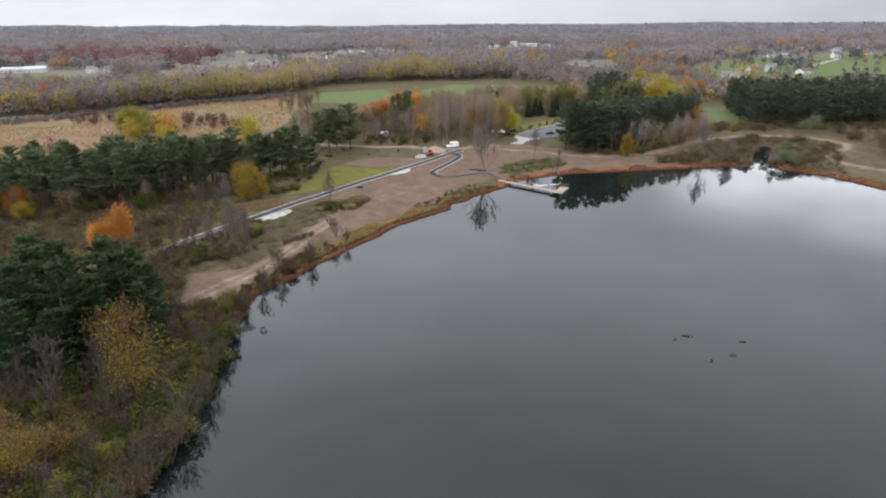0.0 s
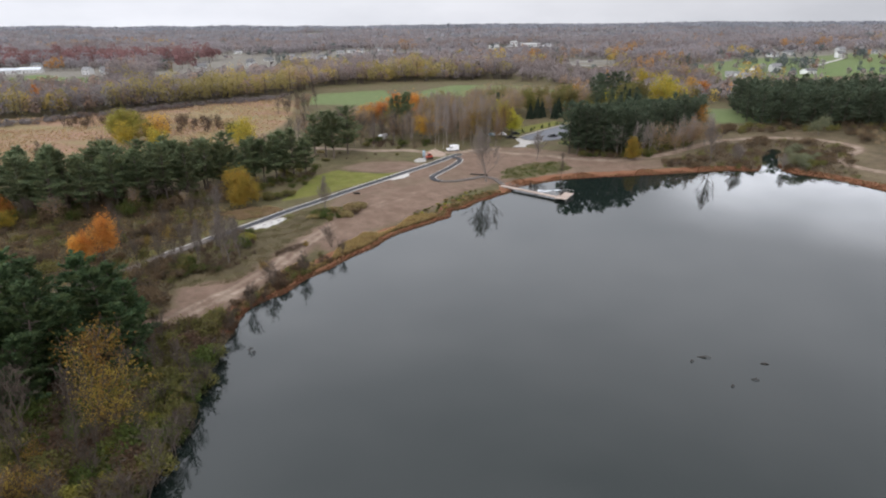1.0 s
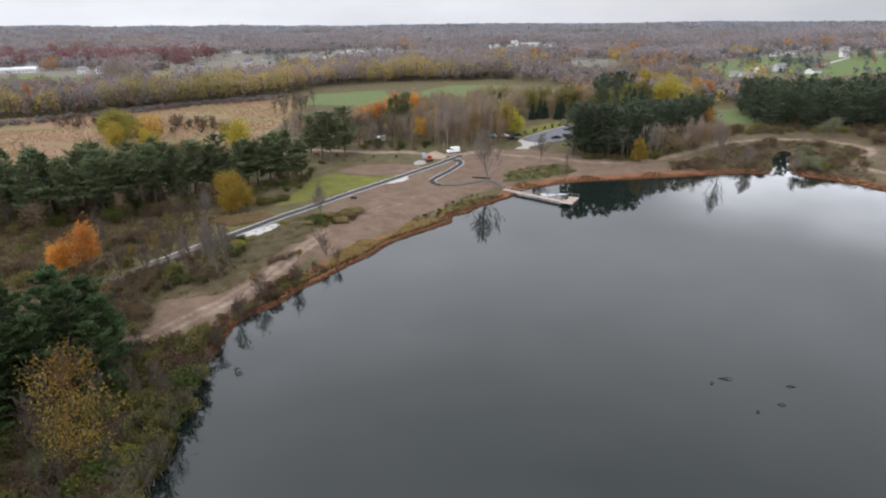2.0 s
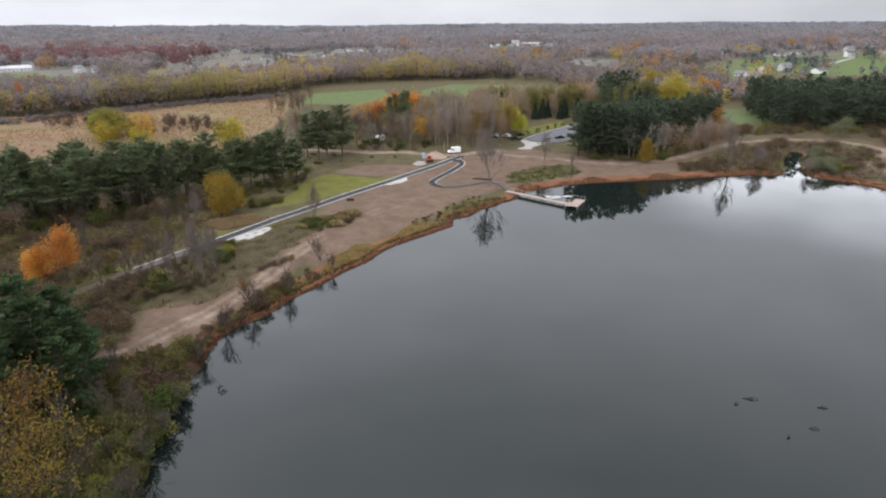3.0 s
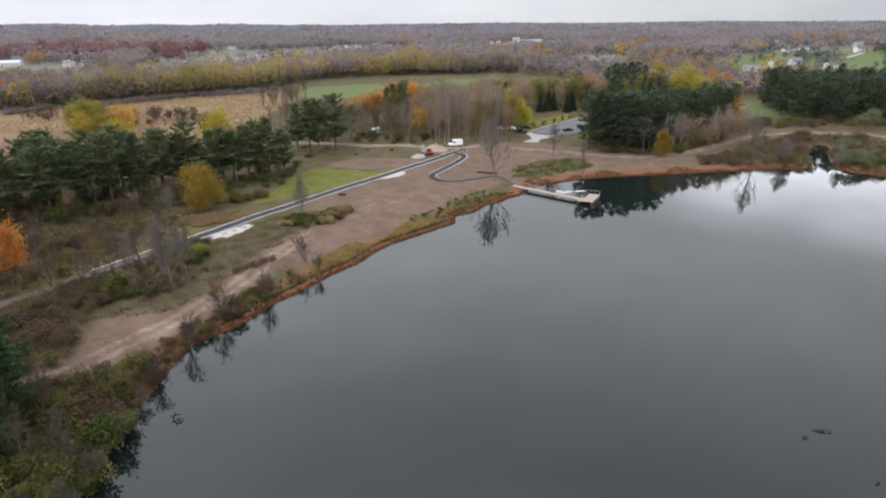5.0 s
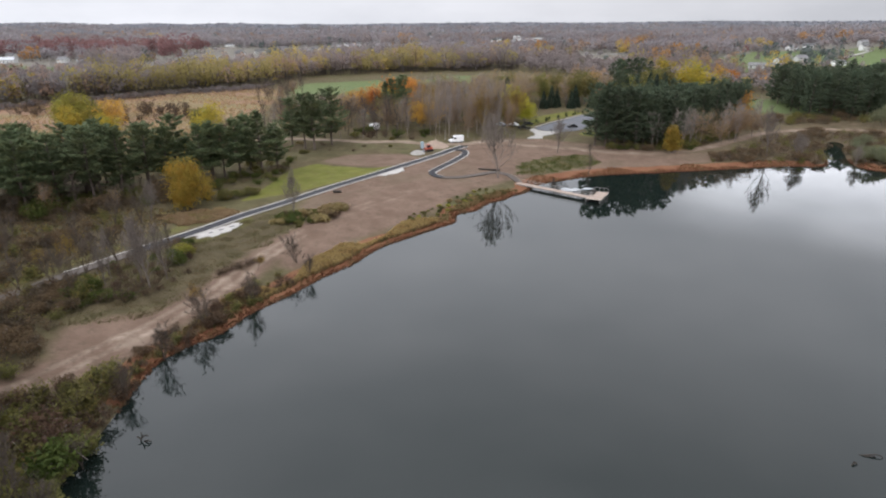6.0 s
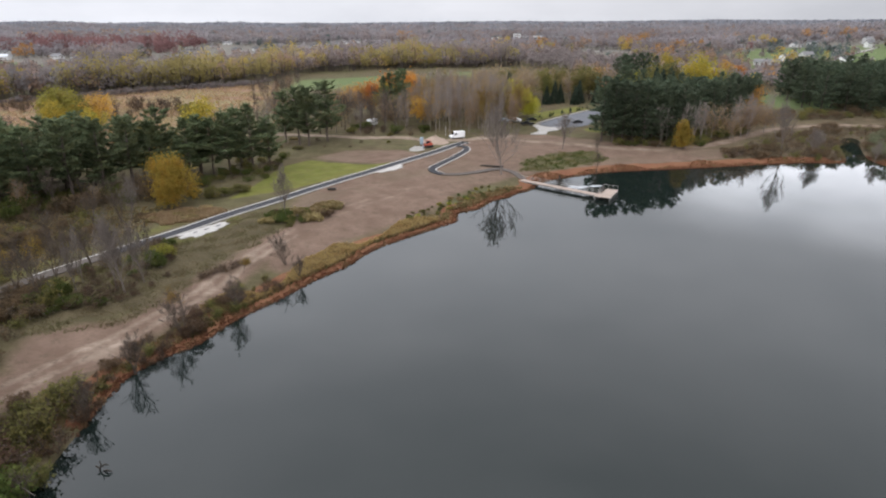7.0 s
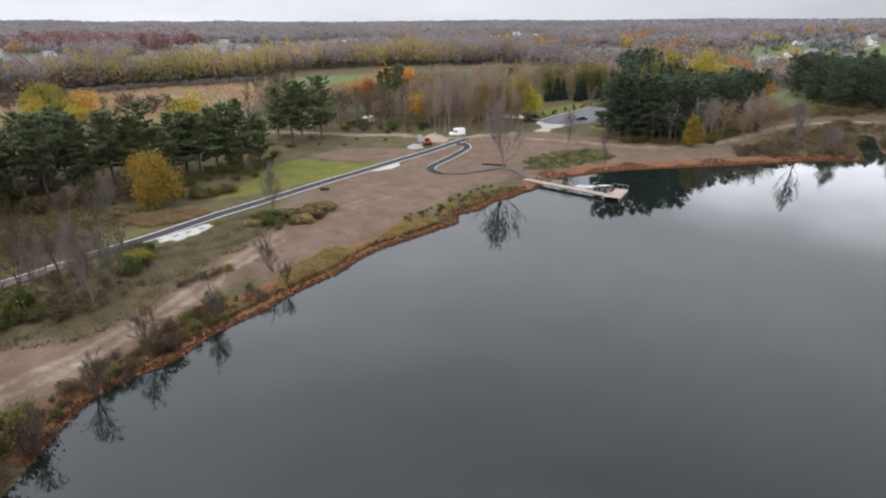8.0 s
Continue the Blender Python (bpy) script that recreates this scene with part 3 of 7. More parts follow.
def build_ground():
    """One sheet to the horizon, fine round the lake and coarser outwards, sunk under the water."""
    def axis(lo, a, b, hi, step):
        out, v, s = list(np.arange(a, b, step)), b, step
        while v < hi:
            out.append(v)
            s *= 1.075
            v += s
        out.append(hi)
        v, s = a, step
        while v > lo:
            s *= 1.075
            v -= s
            out.insert(0, max(v, lo))
        return np.array(out)

    xs, ys = axis(-4600, -135, 185, 4600, 1.15), axis(-1500, 62, 300, 4700, 1.15)
    x, y = [v.ravel() for v in np.meshgrid(xs, ys)]
    d = signed(LAKE, x, y)
    z = height(x, y, d)
    near = (np.abs(x) < 260) & (y > 0) & (y < 420)
    z += np.where(near & (d > 1.5), 0.10 * np.sin(x * 0.9 + 1.7 * np.sin(y * 0.35)) * np.sin(y * 0.8 + 1.3 * np.sin(x * 0.4)), 0)
    i = np.arange(len(xs) * len(ys)).reshape(len(ys), len(xs))
    faces = np.stack([i[:-1, :-1], i[:-1, 1:], i[1:, 1:], i[1:, :-1]], -1).reshape(-1, 4)
    me = mesh_data("ground", np.stack([x, y, z], 1), faces, [M_GROUND], smooth=True)
    lawn = np.maximum(cover(signed(LAWN, x, y), 2.0), 0.30 * cover(signed(GREEN_BANK, x, y), 6.0))
    lawn = np.maximum.reduce([lawn, 0.85 * cover(np.hypot(x - 57, y - 272) - 5, 4.0), 0.75 * cover(signed(LOT_GRASS, x, y), 5.0)])
    lawn = np.maximum(lawn, 0.5 * cover(np.abs(along(MAIN_PATH[:60], x, y) - 5) - 3, 4))
    lawn = np.minimum(lawn, 1 - cover(signed(BARE_LAWN, x, y), 3.0))
    soil = np.maximum.reduce([cover(signed(SOIL, x, y), 5.0), cover(signed(NEAR_SOIL, x, y), 4.0), cover(signed(BARE_LAWN, x, y), 3.0),
                              0.8 * cover(along(EAST_TRACK, x, y) - 3.0, 4.0), 0.85 * cover(along(SAND_TRACK, x, y) - 4.2, 4.0)])
    soil = np.maximum(soil, np.where((x > 80) & (x < 200) & (y > 205), 0.34 * cover(d - 45, 20.0), 0))
    soil = np.minimum(soil, 1 - cover(signed(GREEN_BANK, x, y), 5.0))
    sand = np.maximum.reduce([(0.72 - 0.3 * np.clip((y - 148) / 14, 0, 1)) * cover(np.abs(along(SAND_TRACK, x, y) - 1.2) - 0.75, 1.6), 0.6 * cover(np.hypot((x + 46) / 1.4, y - 113) - 2.5, 4.0),
                              cover(along(GRAVEL_TRACK, x, y) - 2.2, 2.0), 0.56 * cover(along(EAST_TRACK, x, y) - 2.2, 2.0)])
    red = 0.5 + 0.3 * np.sin(x * 0.11 + y * 0.07) + 0.2 * np.sin(x * 0.31)
    sedge = np.where(d > -1, cover(np.abs(d - 1.2) - 1.8 - 2.0 * red * (y > 90) - 1.5 * np.exp(-((y - 138) / 16) ** 2), 1.5), 0)
    sedge = np.where((y < 98) & (x < 0), 0, sedge)
    sedge = np.maximum(sedge, np.where((x > 20) & (y > 195), cover(np.abs(d - 2.5) - 2.8, 2.0), 0))
    inlet = (x > 120) & (y > 228) & (x < 156)
    sedge = np.where(inlet, 0, sedge)
    marsh = cover(signed(MARSH, x, y), 12.0)
    field = np.maximum.reduce([cover(signed(f, x, y), 12.0) for f in FIELDS] + [patchwork(x, y)])
    rough = np.maximum.reduce([cover(signed(ROUGH_BANK, x, y), 6.0), 0.95 * cover(signed(EAST_ROUGH, x, y), 8.0), 0.9 * cover(signed(FAR_BANK, x, y), 8.0), cover(signed(LEFT_ROUGH, x, y), 12.0)])
    # the paled ground fades in from 380 m off the shore
    paled_litter = np.clip((d - 380) / 100, 0, 1)
    for name, rgb in (("zone_a", (lawn, soil, sand)), ("zone_b", (sedge, marsh, field)), ("zone_c", (paled_litter, rough, paled_litter))):
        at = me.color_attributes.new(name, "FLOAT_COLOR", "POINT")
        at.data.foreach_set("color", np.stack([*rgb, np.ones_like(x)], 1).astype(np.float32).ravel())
    return tagged(new("ground", me), "autumn grassland with bare soil, lawn and sandy track round a lake", "ground", kind="structure")


build_ground()


def build_water():
    ring = np.array([(cx, cy) for cx, cy in LAKE])
    centre = ring.mean(0)
    out = centre + (ring - centre) * (1 + 3.0 / np.maximum(np.hypot(*(ring - centre).T), 1))[:, None]
    bm = bmesh.new()
    bm.faces.new([bm.verts.new((px, py, 0.0)) for px, py in out])
    bmesh.ops.triangulate(bm, faces=bm.faces)
    me = bpy.data.meshes.new("lake_water")
    bm.to_mesh(me)
    bm.free()
    me.materials.append(M_WATER)
    return tagged(new("lake_water", me), "calm dark grey lake reflecting an overcast sky", "water", kind="structure")


build_water()


def ribbon(name, line, offsets, lift, mat, thick=0.0):
    """A strip that follows a line over the land between two side offsets, with turned-down edges."""
    t = np.gradient(line, axis=0)
    t /= np.hypot(*t.T)[:, None]
    nrm = np.stack([-t[:, 1], t[:, 0]], 1)
    rows = []
    for o, dz in ((offsets[0], -0.15), (offsets[0], 0), *[((offsets[0] * (1 - f) + offsets[1] * f), 0) for f in (0.33, 0.67)], (offsets[1], 0), (offsets[1], -0.15)):
        p = line + nrm * o
        rows.append(np.column_stack([p, height(p[:, 0], p[:, 1]) + lift + dz]))
    v = np.stack(rows, 1)
    i = np.arange(v.shape[0] * 6).reshape(-1, 6)
    faces = np.stack([i[:-1, :-1], i[:-1, 1:], i[1:, 1:], i[1:, :-1]], -1).reshape(-1, 4)[:, ::-1]
    return mesh_data(name, v.reshape(-1, 3), faces, [mat], smooth=False)


def pad(name, outline, lift, mat, ragged=0.0):
    loop = smooth_loop(outline, 4)
    c = loop.mean(0)
    if ragged:
        k = np.arange(len(loop))
        loop = c + (loop - c) * (1 + ragged * (np.sin(k * 2.7) + np.sin(k * 4.9 + 1)) + ragged * 0.8 * np.sin(k * 1.3 + 2))[:, None]
    bm = bmesh.new()
    rings = []
    for f, dz in ((1.0, -0.15), (0.98, 0.0), (0.66, 0.015), (0.33, 0.03)):
        p = c + (loop - c) * f
        zz = height(p[:, 0], p[:, 1]) + lift + dz
        rings.append([bm.verts.new((*q, h)) for q, h in zip(p, zz)])
    for a, b in zip(rings, rings[1:]):
        for k in range(len(a)):
            j = (k + 1) % len(a)
            bm.faces.new((a[k], a[j], b[j], b[k]))
    bm.faces.new(rings[-1])
    bmesh.ops.recalc_face_normals(bm, faces=bm.faces)
    me = bpy.data.meshes.new(name)
    bm.to_mesh(me)
    bm.free()
    me.materials.append(mat)
    return me


def paths():
    cut = int(np.argmin(np.abs(MAIN_PATH[:, 1] - 146)))
    main = tagged(new("path_main", ribbon("path_main", MAIN_PATH[cut:], (-1.25, 1.25), 0.22, M_ASPHALT)), "new dark asphalt park path with pale gravel shoulders",
                  "path", kind="structure")
    child("gravel_shoulder", ribbon("gravel_shoulder", MAIN_PATH[cut - 12:], (1.25, 1.78), 0.20, M_PAD), main, "pale limestone shoulder")
    child("gravel_shoulder", ribbon("gravel_shoulder", MAIN_PATH[cut + 10:], (-1.72, -1.25), 0.20, M_PAD), main, "pale limestone shoulder")
    tagged(new("path_unpaved", ribbon("path_unpaved", MAIN_PATH[:cut + 1], (-1.4, 1.25), 0.215, M_ROUGH)), "unpaved grey-brown gravel stretch of the park path", "path", kind="structure")
    half = len(LOOP_PATH) * 3 // 5
    loop = tagged(new("path_loop", ribbon("path_loop", LOOP_PATH[:half], (-1.0, 1.0), 0.235, M_ASPHALT)), "new asphalt path curving down to the dock", "path",
                  kind="structure")
    child("gravel_shoulder", ribbon("gravel_shoulder", LOOP_PATH[4:half], (1.0, 1.34), 0.2, M_PAD), loop, "pale edge strip")
    child("gravel_shoulder", ribbon("gravel_shoulder", LOOP_PATH[10:half - 9], (-1.34, -1.0), 0.2, M_PAD), loop, "pale edge strip")
    dock_path = tagged(new("path_dock", ribbon("path_dock", LOOP_PATH[half - 1:], (-1.0, 1.0), 0.235, M_ROUGH)), "trodden gravel path leading to the dock", "path", kind="structure")
    child("gravel_shoulder", ribbon("gravel_shoulder", LOOP_PATH[half + 6:], (1.0, 1.16), 0.2, M_STONE), dock_path, "pale edge strip")
    for outline in (PAD_LOW, PAD_HIGH):
        tagged(new("stone_pad", pad("stone_pad", outline, 0.19, M_PAD, 0.085)), "white crushed limestone pad beside the path", "gravel pad", "stone pads", "structure")
    for k in range(3):
        sx, sy = -50.4 + k * 1.6, 157.6 + k * 2.1
        slab = empty("paving_slab", pose(sx, sy, land(sx, sy) + 0.2, 0, 0, 48 + 5 * k), "dark flat slab lying on the white gravel", "slab", "slabs on the stone pad")
        part("slab", box_bm(1.0, 0.34, 0.1, (0, 0, 0), 0.02), M_LOT, slab)
    lot = [(41.5, 278.6), (37.2, 284.6), (42.4, 292.3), (52.9, 305.5), (65.5, 321.5), (74, 326), (70, 312), (62.5, 292), (54.5, 280.6), (47, 277.2)]
    tagged(new("parking_lot", pad("parking_lot", lot, 0.22, M_LOT)), "grey asphalt parking lot among trees", "parking lot", kind="structure")
    apron = [(31, 264.4), (33.8, 266.8), (35, 270.5), (35, 276), (34.2, 280.6), (36.2, 284), (38, 280), (41.3, 277.4), (44.7, 278), (46, 275.4), (41.6, 271.2), (38.8, 269.2), (37, 267.2), (36.8, 264)]
    kerb = smooth_line([(36.4, 285.4), (42, 293), (52.4, 306.2), (64.6, 321.6)])
    tagged(new("concrete_apron", pad("concrete_apron", apron, 0.26, M_STONE)), "pale concrete apron between lot and path", "apron", kind="structure")
    tagged(new("kerb", ribbon("kerb", kerb, (-0.35, 0.35), 0.34, M_STONE)), "pale concrete kerb along the parking lot", "kerb", kind="structure")


paths()

# ---------------- plants ----------------


def sticks(segments, sides=4):
    """Tapered prisms for rows of (start, end, radius at start, radius at end)."""
    a, b = np.array([s[0] for s in segments]), np.array([s[1] for s in segments])
    ra, rb = np.array([s[2] for s in segments]), np.array([s[3] for s in segments])
    d = b - a
    d /= np.linalg.norm(d, axis=1)[:, None] + 1e-9
    ref = np.where(np.abs(d[:, 2:3]) < 0.9, np.array([[0, 0, 1.0]]), np.array([[1.0, 0, 0]]))
    u = np.cross(d, ref)
    u /= np.linalg.norm(u, axis=1)[:, None]
    w = np.cross(d, u)
    ang = np.arange(sides) * 2 * np.pi / sides
    ring = u[:, None] * np.cos(ang)[None, :, None] + w[:, None] * np.sin(ang)[None, :, None]
    v = np.concatenate([a[:, None] + ring * ra[:, None, None], b[:, None] + ring * rb[:, None, None]], 1)
    base = (np.arange(len(a)) * 2 * sides)[:, None, None]
    k = np.arange(sides)
    f = np.stack([k, (k + 1) % sides, (k + 1) % sides + sides, k + sides], 1)[None] + base
    return v.reshape(-1, 3), f.reshape(-1, 4)


def leaves(rng, centres, size, flat=0.0, aspect=0.6, vary=0.4, outward=None, way=None):
    """A small four-cornered cluster at each centre; flat: how far they lie level; outward: the way that their faces turn; way: the line that they follow."""
    n = len(centres)
    nrm = rng.normal(size=(n, 3))
    nrm[:, 2] += flat * 4
    nrm /= np.linalg.norm(nrm, axis=1)[:, None]
    if outward is not None:
        outward = outward / (np.linalg.norm(outward, axis=1)[:, None] + 1e-6)
        nrm *= np.where((nrm * outward).sum(1) < 0, -1, 1)[:, None]
    u = np.cross(nrm, rng.normal(size=(n, 3)))
    if way is not None:
        u = way / (np.linalg.norm(way, axis=1)[:, None] + 1e-6) + rng.normal(size=(n, 3)) * 0.28
        u /= np.linalg.norm(u, axis=1)[:, None]
        nrm = nrm - u * (nrm * u).sum(1)[:, None]
        nrm /= np.linalg.norm(nrm, axis=1)[:, None] + 1e-9
    u /= np.linalg.norm(u, axis=1)[:, None] + 1e-9
    w = np.cross(nrm, u)
    s = (size * (1 + vary * rng.uniform(-1, 1, n)))[:, None]
    bend = nrm * s * 0.25
    v = np.stack([centres - u * s, centres + w * s * aspect + bend, centres + u * s * 0.9, centres - w * s * aspect + bend], 1)
    faces = np.arange(n * 4).reshape(-1, 4)
    face_n = np.cross(v[:, 1] - v[:, 0], v[:, 3] - v[:, 0])
    faces = np.where(((face_n * nrm).sum(1) < 0)[:, None], faces[:, ::-1], faces)
    return v.reshape(-1, 3), faces


def branching(rng, start, way, length, radius, levels, kids, spread, rise=0.25, shrink=0.62, bend=0.18, out=None, tips=None):
    """Limbs that fork again and again; the ends are gathered in tips."""
    out = [] if out is None else out
    tips = [] if tips is None else tips
    p, d, r = np.array(start, float), np.array(way, float), radius
    steps = 3 if levels > 1 else 2
    pts = [p]
    for k in range(steps):
        d = d + rng.normal(size=3) * bend + np.array([0, 0, rise * 0.25])
        d /= np.linalg.norm(d)
        q = p + d * length / steps
        r2 = r * (0.80 if k < steps - 1 else 0.6)
        out.append((p, q, r, r2))
        p, r = q, r2
        pts.append(p)
    if levels <= 1:
        tips.append((pts[1], p))
        return out, tips
    for k in range(kids):
        f = rng.uniform(0.35, 1.0) if k else 1.0
        at = pts[0] + (pts[-1] - pts[0]) * f
        side = rng.normal(size=3)
        side -= d * side.dot(d)
        side /= np.linalg.norm(side) + 1e-9
        w = d * (1 - spread) + side * spread * rng.uniform(0.8, 1.3) + np.array([0, 0, rise * 0.5])
        branching(rng, at, w / np.linalg.norm(w), length * shrink * rng.uniform(0.8, 1.15), max(r * 0.75, 0.012), levels - 1, kids, spread, rise, shrink, bend, out, tips)
    return out, tips


def make_pine(rng, h=20.0, tufts=30, size=0.56, crown_from=0.2, broad=1.0, sides=5, limbs=1.0):
    """White pine: straight trunk, uneven tiers of limbs that sweep up towards a pointed top, plumes of needles along them."""
    seg, centres, ways = [], [], []
    lean = rng.normal(size=2) * 0.02
    def axis(z):
        return np.array([lean[0] * z + 0.15 * math.sin(z * 0.5), lean[1] * z, z])
    zs = np.linspace(0, h, 10)
    for a, b in zip(zs, zs[1:]):
        seg.append((axis(a), axis(b), 0.30 * (1 - a / h) + 0.03, 0.30 * (1 - b / h) + 0.03))
    low = h * (crown_from + rng.uniform(0.0, 0.14))
    heavy = rng.uniform(0, 6.3)
    z = low
    while z < h * 0.985:
        f = (z - low) / (h - low)
        reach = broad * (0.55 + 5.0 * (1 - f) ** 0.56 * min(1, 0.62 + f * 1.6)) * rng.uniform(0.62, 1.15)
        spin = rng.uniform(0, 6.3)
        for k in range(rng.integers(4, 7)):
            az = spin + k * 6.283 / 5 + rng.normal() * 0.3
            ln = reach * rng.uniform(0.5, 1.2) * (1 + 0.18 * math.cos(az - heavy))
            tip = axis(z) + np.array([math.cos(az) * ln, math.sin(az) * ln, ln * (rng.uniform(-0.10, 0.16) + 0.42 * f) + 0.1])
            root = axis(z)
            mid = (root + tip) / 2 - np.array([0, 0, 0.06 * ln])
            if rng.uniform() < limbs:
                seg.append((root, mid, 0.055, 0.035))
                seg.append((mid, tip, 0.035, 0.012))
            n = int(tufts * (0.35 + 0.65 * ln / 4.5))
            t = rng.uniform(0.22, 1.05, n) ** 0.75
            side = rng.normal(size=n) * 0.19 * ln * (1.2 - 0.7 * t)
            across = np.array([-math.sin(az), math.cos(az), 0])
            centres.append(root + (tip - root) * t[:, None] + across * side[:, None] + np.stack([0 * t, 0 * t, rng.normal(size=n) * 0.15 + 0.10 - 0.04 * ln * t * (1 - t) * 4], 1))
            ways.append((tip - root) / (ln + 0.1) * 0.8 + across * np.sign(side)[:, None] * 0.5 + np.array([0, 0, 0.32]))
        z += rng.uniform(0.62, 1.25)
    top = axis(h)
    centres.append(top + rng.normal(size=(26, 3)) * np.array([0.22, 0.22, 0.55]) - np.array([0, 0, 0.4]))
    ways.append(rng.normal(size=(26, 3)) * 0.4 + np.array([0, 0, 1.0]))
    pos, way = np.concatenate(centres), np.concatenate(ways)
    return sticks(seg, sides), leaves(rng, pos, size, 0.35, 0.36, 0.4, pos * np.array([1, 1, 0]) + np.array([0, 0, 2.2]), way)


def make_spruce(rng, h=14.0, n=2400, size=0.42):
    seg = [(np.array([0, 0, 0.0]), np.array([0, 0, h]), 0.2, 0.02)]
    z = h * (1 - rng.uniform(0, 1, n) ** 0.62) * 0.96 + 0.3
    r = (1 - z / h) * h * 0.21 * rng.uniform(0.55, 1.08, n) + 0.1
    az = rng.uniform(0, 6.3, n)
    pos = np.stack([np.cos(az) * r, np.sin(az) * r, z - r * 0.25 + 0.25 * np.sin(z * 7)], 1)
    return sticks(seg, 5), leaves(rng, pos, size, 0.3, 0.45, 0.4, pos * np.array([1, 1, 0]) + np.array([0, 0, 0.8]))


def make_broadleaf(rng, h=13.0, spread=0.5, n=2600, size=0.30, trunk=0.28, levels=4, kids=4, weep=0.0, loose=0.85, squash=1.0, low=0.24, twig=0.015, skirt=0.0, taper=0.0):
    """Forked trunk and limbs with leaf clusters round the twig ends."""
    seg, tips = branching(rng, (0, 0, 0), (0, 0, 1), h * low, trunk, levels, kids, spread, 0.35, 0.80, 0.12)
    ends = np.array([t[1] for t in tips])
    k = h * 0.96 / ends[:, 2].max()
    seg = [(a * k, b * k, max(r, twig), max(s, twig)) for a, b, r, s in seg]
    ends = ends * k
    pick = ends[rng.integers(0, len(ends), n)]
    pos = pick + rng.normal(size=(n, 3)) * loose * np.array([1, 1, 0.75])
    if weep:
        drop = rng.uniform(0, 1, n) ** 1.3 * weep
        out = pos[:, :2] / (np.linalg.norm(pos[:, :2], axis=1)[:, None] + 0.3)
        pos[:, :2] += out * 0.5
        pos[:, 2] = np.maximum(pos[:, 2] - drop * np.linalg.norm(pos[:, :2], axis=1), 0.5)
    pos[:, 2] *= 1 - skirt * rng.uniform(0, 1, n) ** 1.5
    pos[:, 2] = np.maximum(pos[:, 2] * squash, 0.25)
    pos[:, :2] *= (1 + taper * (0.5 - 1.4 * pos[:, 2:3] / h)).clip(0.15, 2)
    return sticks(seg, 4), leaves(rng, pos, size, 0, 0.6, 0.4, pos - np.array([0, 0, h * 0.45]))


def make_bare(rng, h=10.0, limbs=16, levels=3, kids=3, trunk=0.17, stems=1, twig=0.03, open_angle=0.75, start=0.22):
    """A leafless tree: one or more leaders, limbs that climb outwards, and forking twigs."""
    seg, tips = [], []
    for s in range(stems):
        lean = rng.normal(size=2) * (0.22 if stems > 1 else 0.05)
        tall = h * (1.0 if s == 0 else rng.uniform(0.7, 0.95))
        zs = np.linspace(0, 1, 9)
        line = np.stack([lean[0] * zs * tall + 0.12 * np.sin(zs * 7 + s), lean[1] * zs * tall + 0.12 * np.cos(zs * 6 + s) - 0.12, zs * tall * 0.93], 1)
        rad = trunk * (1 - 0.85 * zs) + 0.01
        for k in range(8):
            seg.append((line[k], line[k + 1], max(rad[k], twig), max(rad[k + 1], twig)))
        for k in range(limbs):
            f = start + (1 - start) * (k + rng.uniform(0, 1)) / limbs
            at = np.array([np.interp(f, zs, line[:, a]) for a in range(3)])
            az = k * 2.4 + rng.normal() * 0.4
            way = np.array([math.cos(az) * open_angle, math.sin(az) * open_angle, 1.0])
            reach = h * 0.30 * (1.12 - 0.75 * f) * rng.uniform(0.75, 1.2)
            branching(rng, at, way / np.linalg.norm(way), reach, max(trunk * (1 - f) * 0.5, twig), levels, kids, 0.42, 0.4, 0.62, 0.14, seg, tips)
    seg = [(a, b, max(r, twig), max(q, twig * 0.8)) for a, b, r, q in seg]
    return sticks(seg, 3), None


def make_thicket(rng, h=3.0, stems=8, wide=1.6, n=340, size=0.13):
    """Leafless or thinly leaved scrub: many stems from the ground."""
    seg = []
    for k in range(stems):
        foot = np.array([rng.normal() * wide * 0.16, rng.normal() * wide * 0.16, 0])
        way = np.array([rng.normal() * 0.6, rng.normal() * 0.6, 1.0])
        way /= np.linalg.norm(way)
        branching(rng, foot, way, h * 0.45 * rng.uniform(0.6, 1.1), 0.035, 3, 3, 0.48, 0.4, 0.72, 0.16, seg, [])
    seg = [(a, b, max(r, 0.022), max(q, 0.018)) for a, b, r, q in seg]
    ends = np.array([s[1] for s in seg])
    pos = ends[rng.integers(0, len(ends), n)] + rng.normal(size=(n, 3)) * 0.25
    pos[:, 2] = np.maximum(pos[:, 2], 0.1)
    return sticks(seg, 3), leaves(rng, pos, size)


def make_bush(rng, h=2.2, wide=1.7, n=1500, size=0.115):
    """A leafy shrub of several lobes on short stems."""
    seg, centres = [], []
    for k in range(7):
        az, r = rng.uniform(0, 6.3), wide * rng.uniform(0.1, 0.75)
        c = np.array([math.cos(az) * r, math.sin(az) * r, h * rng.uniform(0.35, 0.72)])
        seg.append((np.array([c[0] * 0.2, c[1] * 0.2, 0]), c, 0.05, 0.02))
        for j in range(3):
            seg.append((c, c + rng.normal(size=3) * 0.4 * h * 0.5, 0.02, 0.01))
        q = rng.normal(size=(n // 7, 3))
        q *= (rng.uniform(0.5, 1.0, n // 7) / np.linalg.norm(q, axis=1))[:, None]
        centres.append(c + q * np.array([wide * 0.5, wide * 0.5, h * 0.36]))
    pos = np.concatenate(centres)
    pos[:, 2] = np.maximum(pos[:, 2], 0.08)
    return sticks(seg, 3), leaves(rng, pos, size, 0, 0.6, 0.4, pos - np.array([0, 0, h * 0.2]))


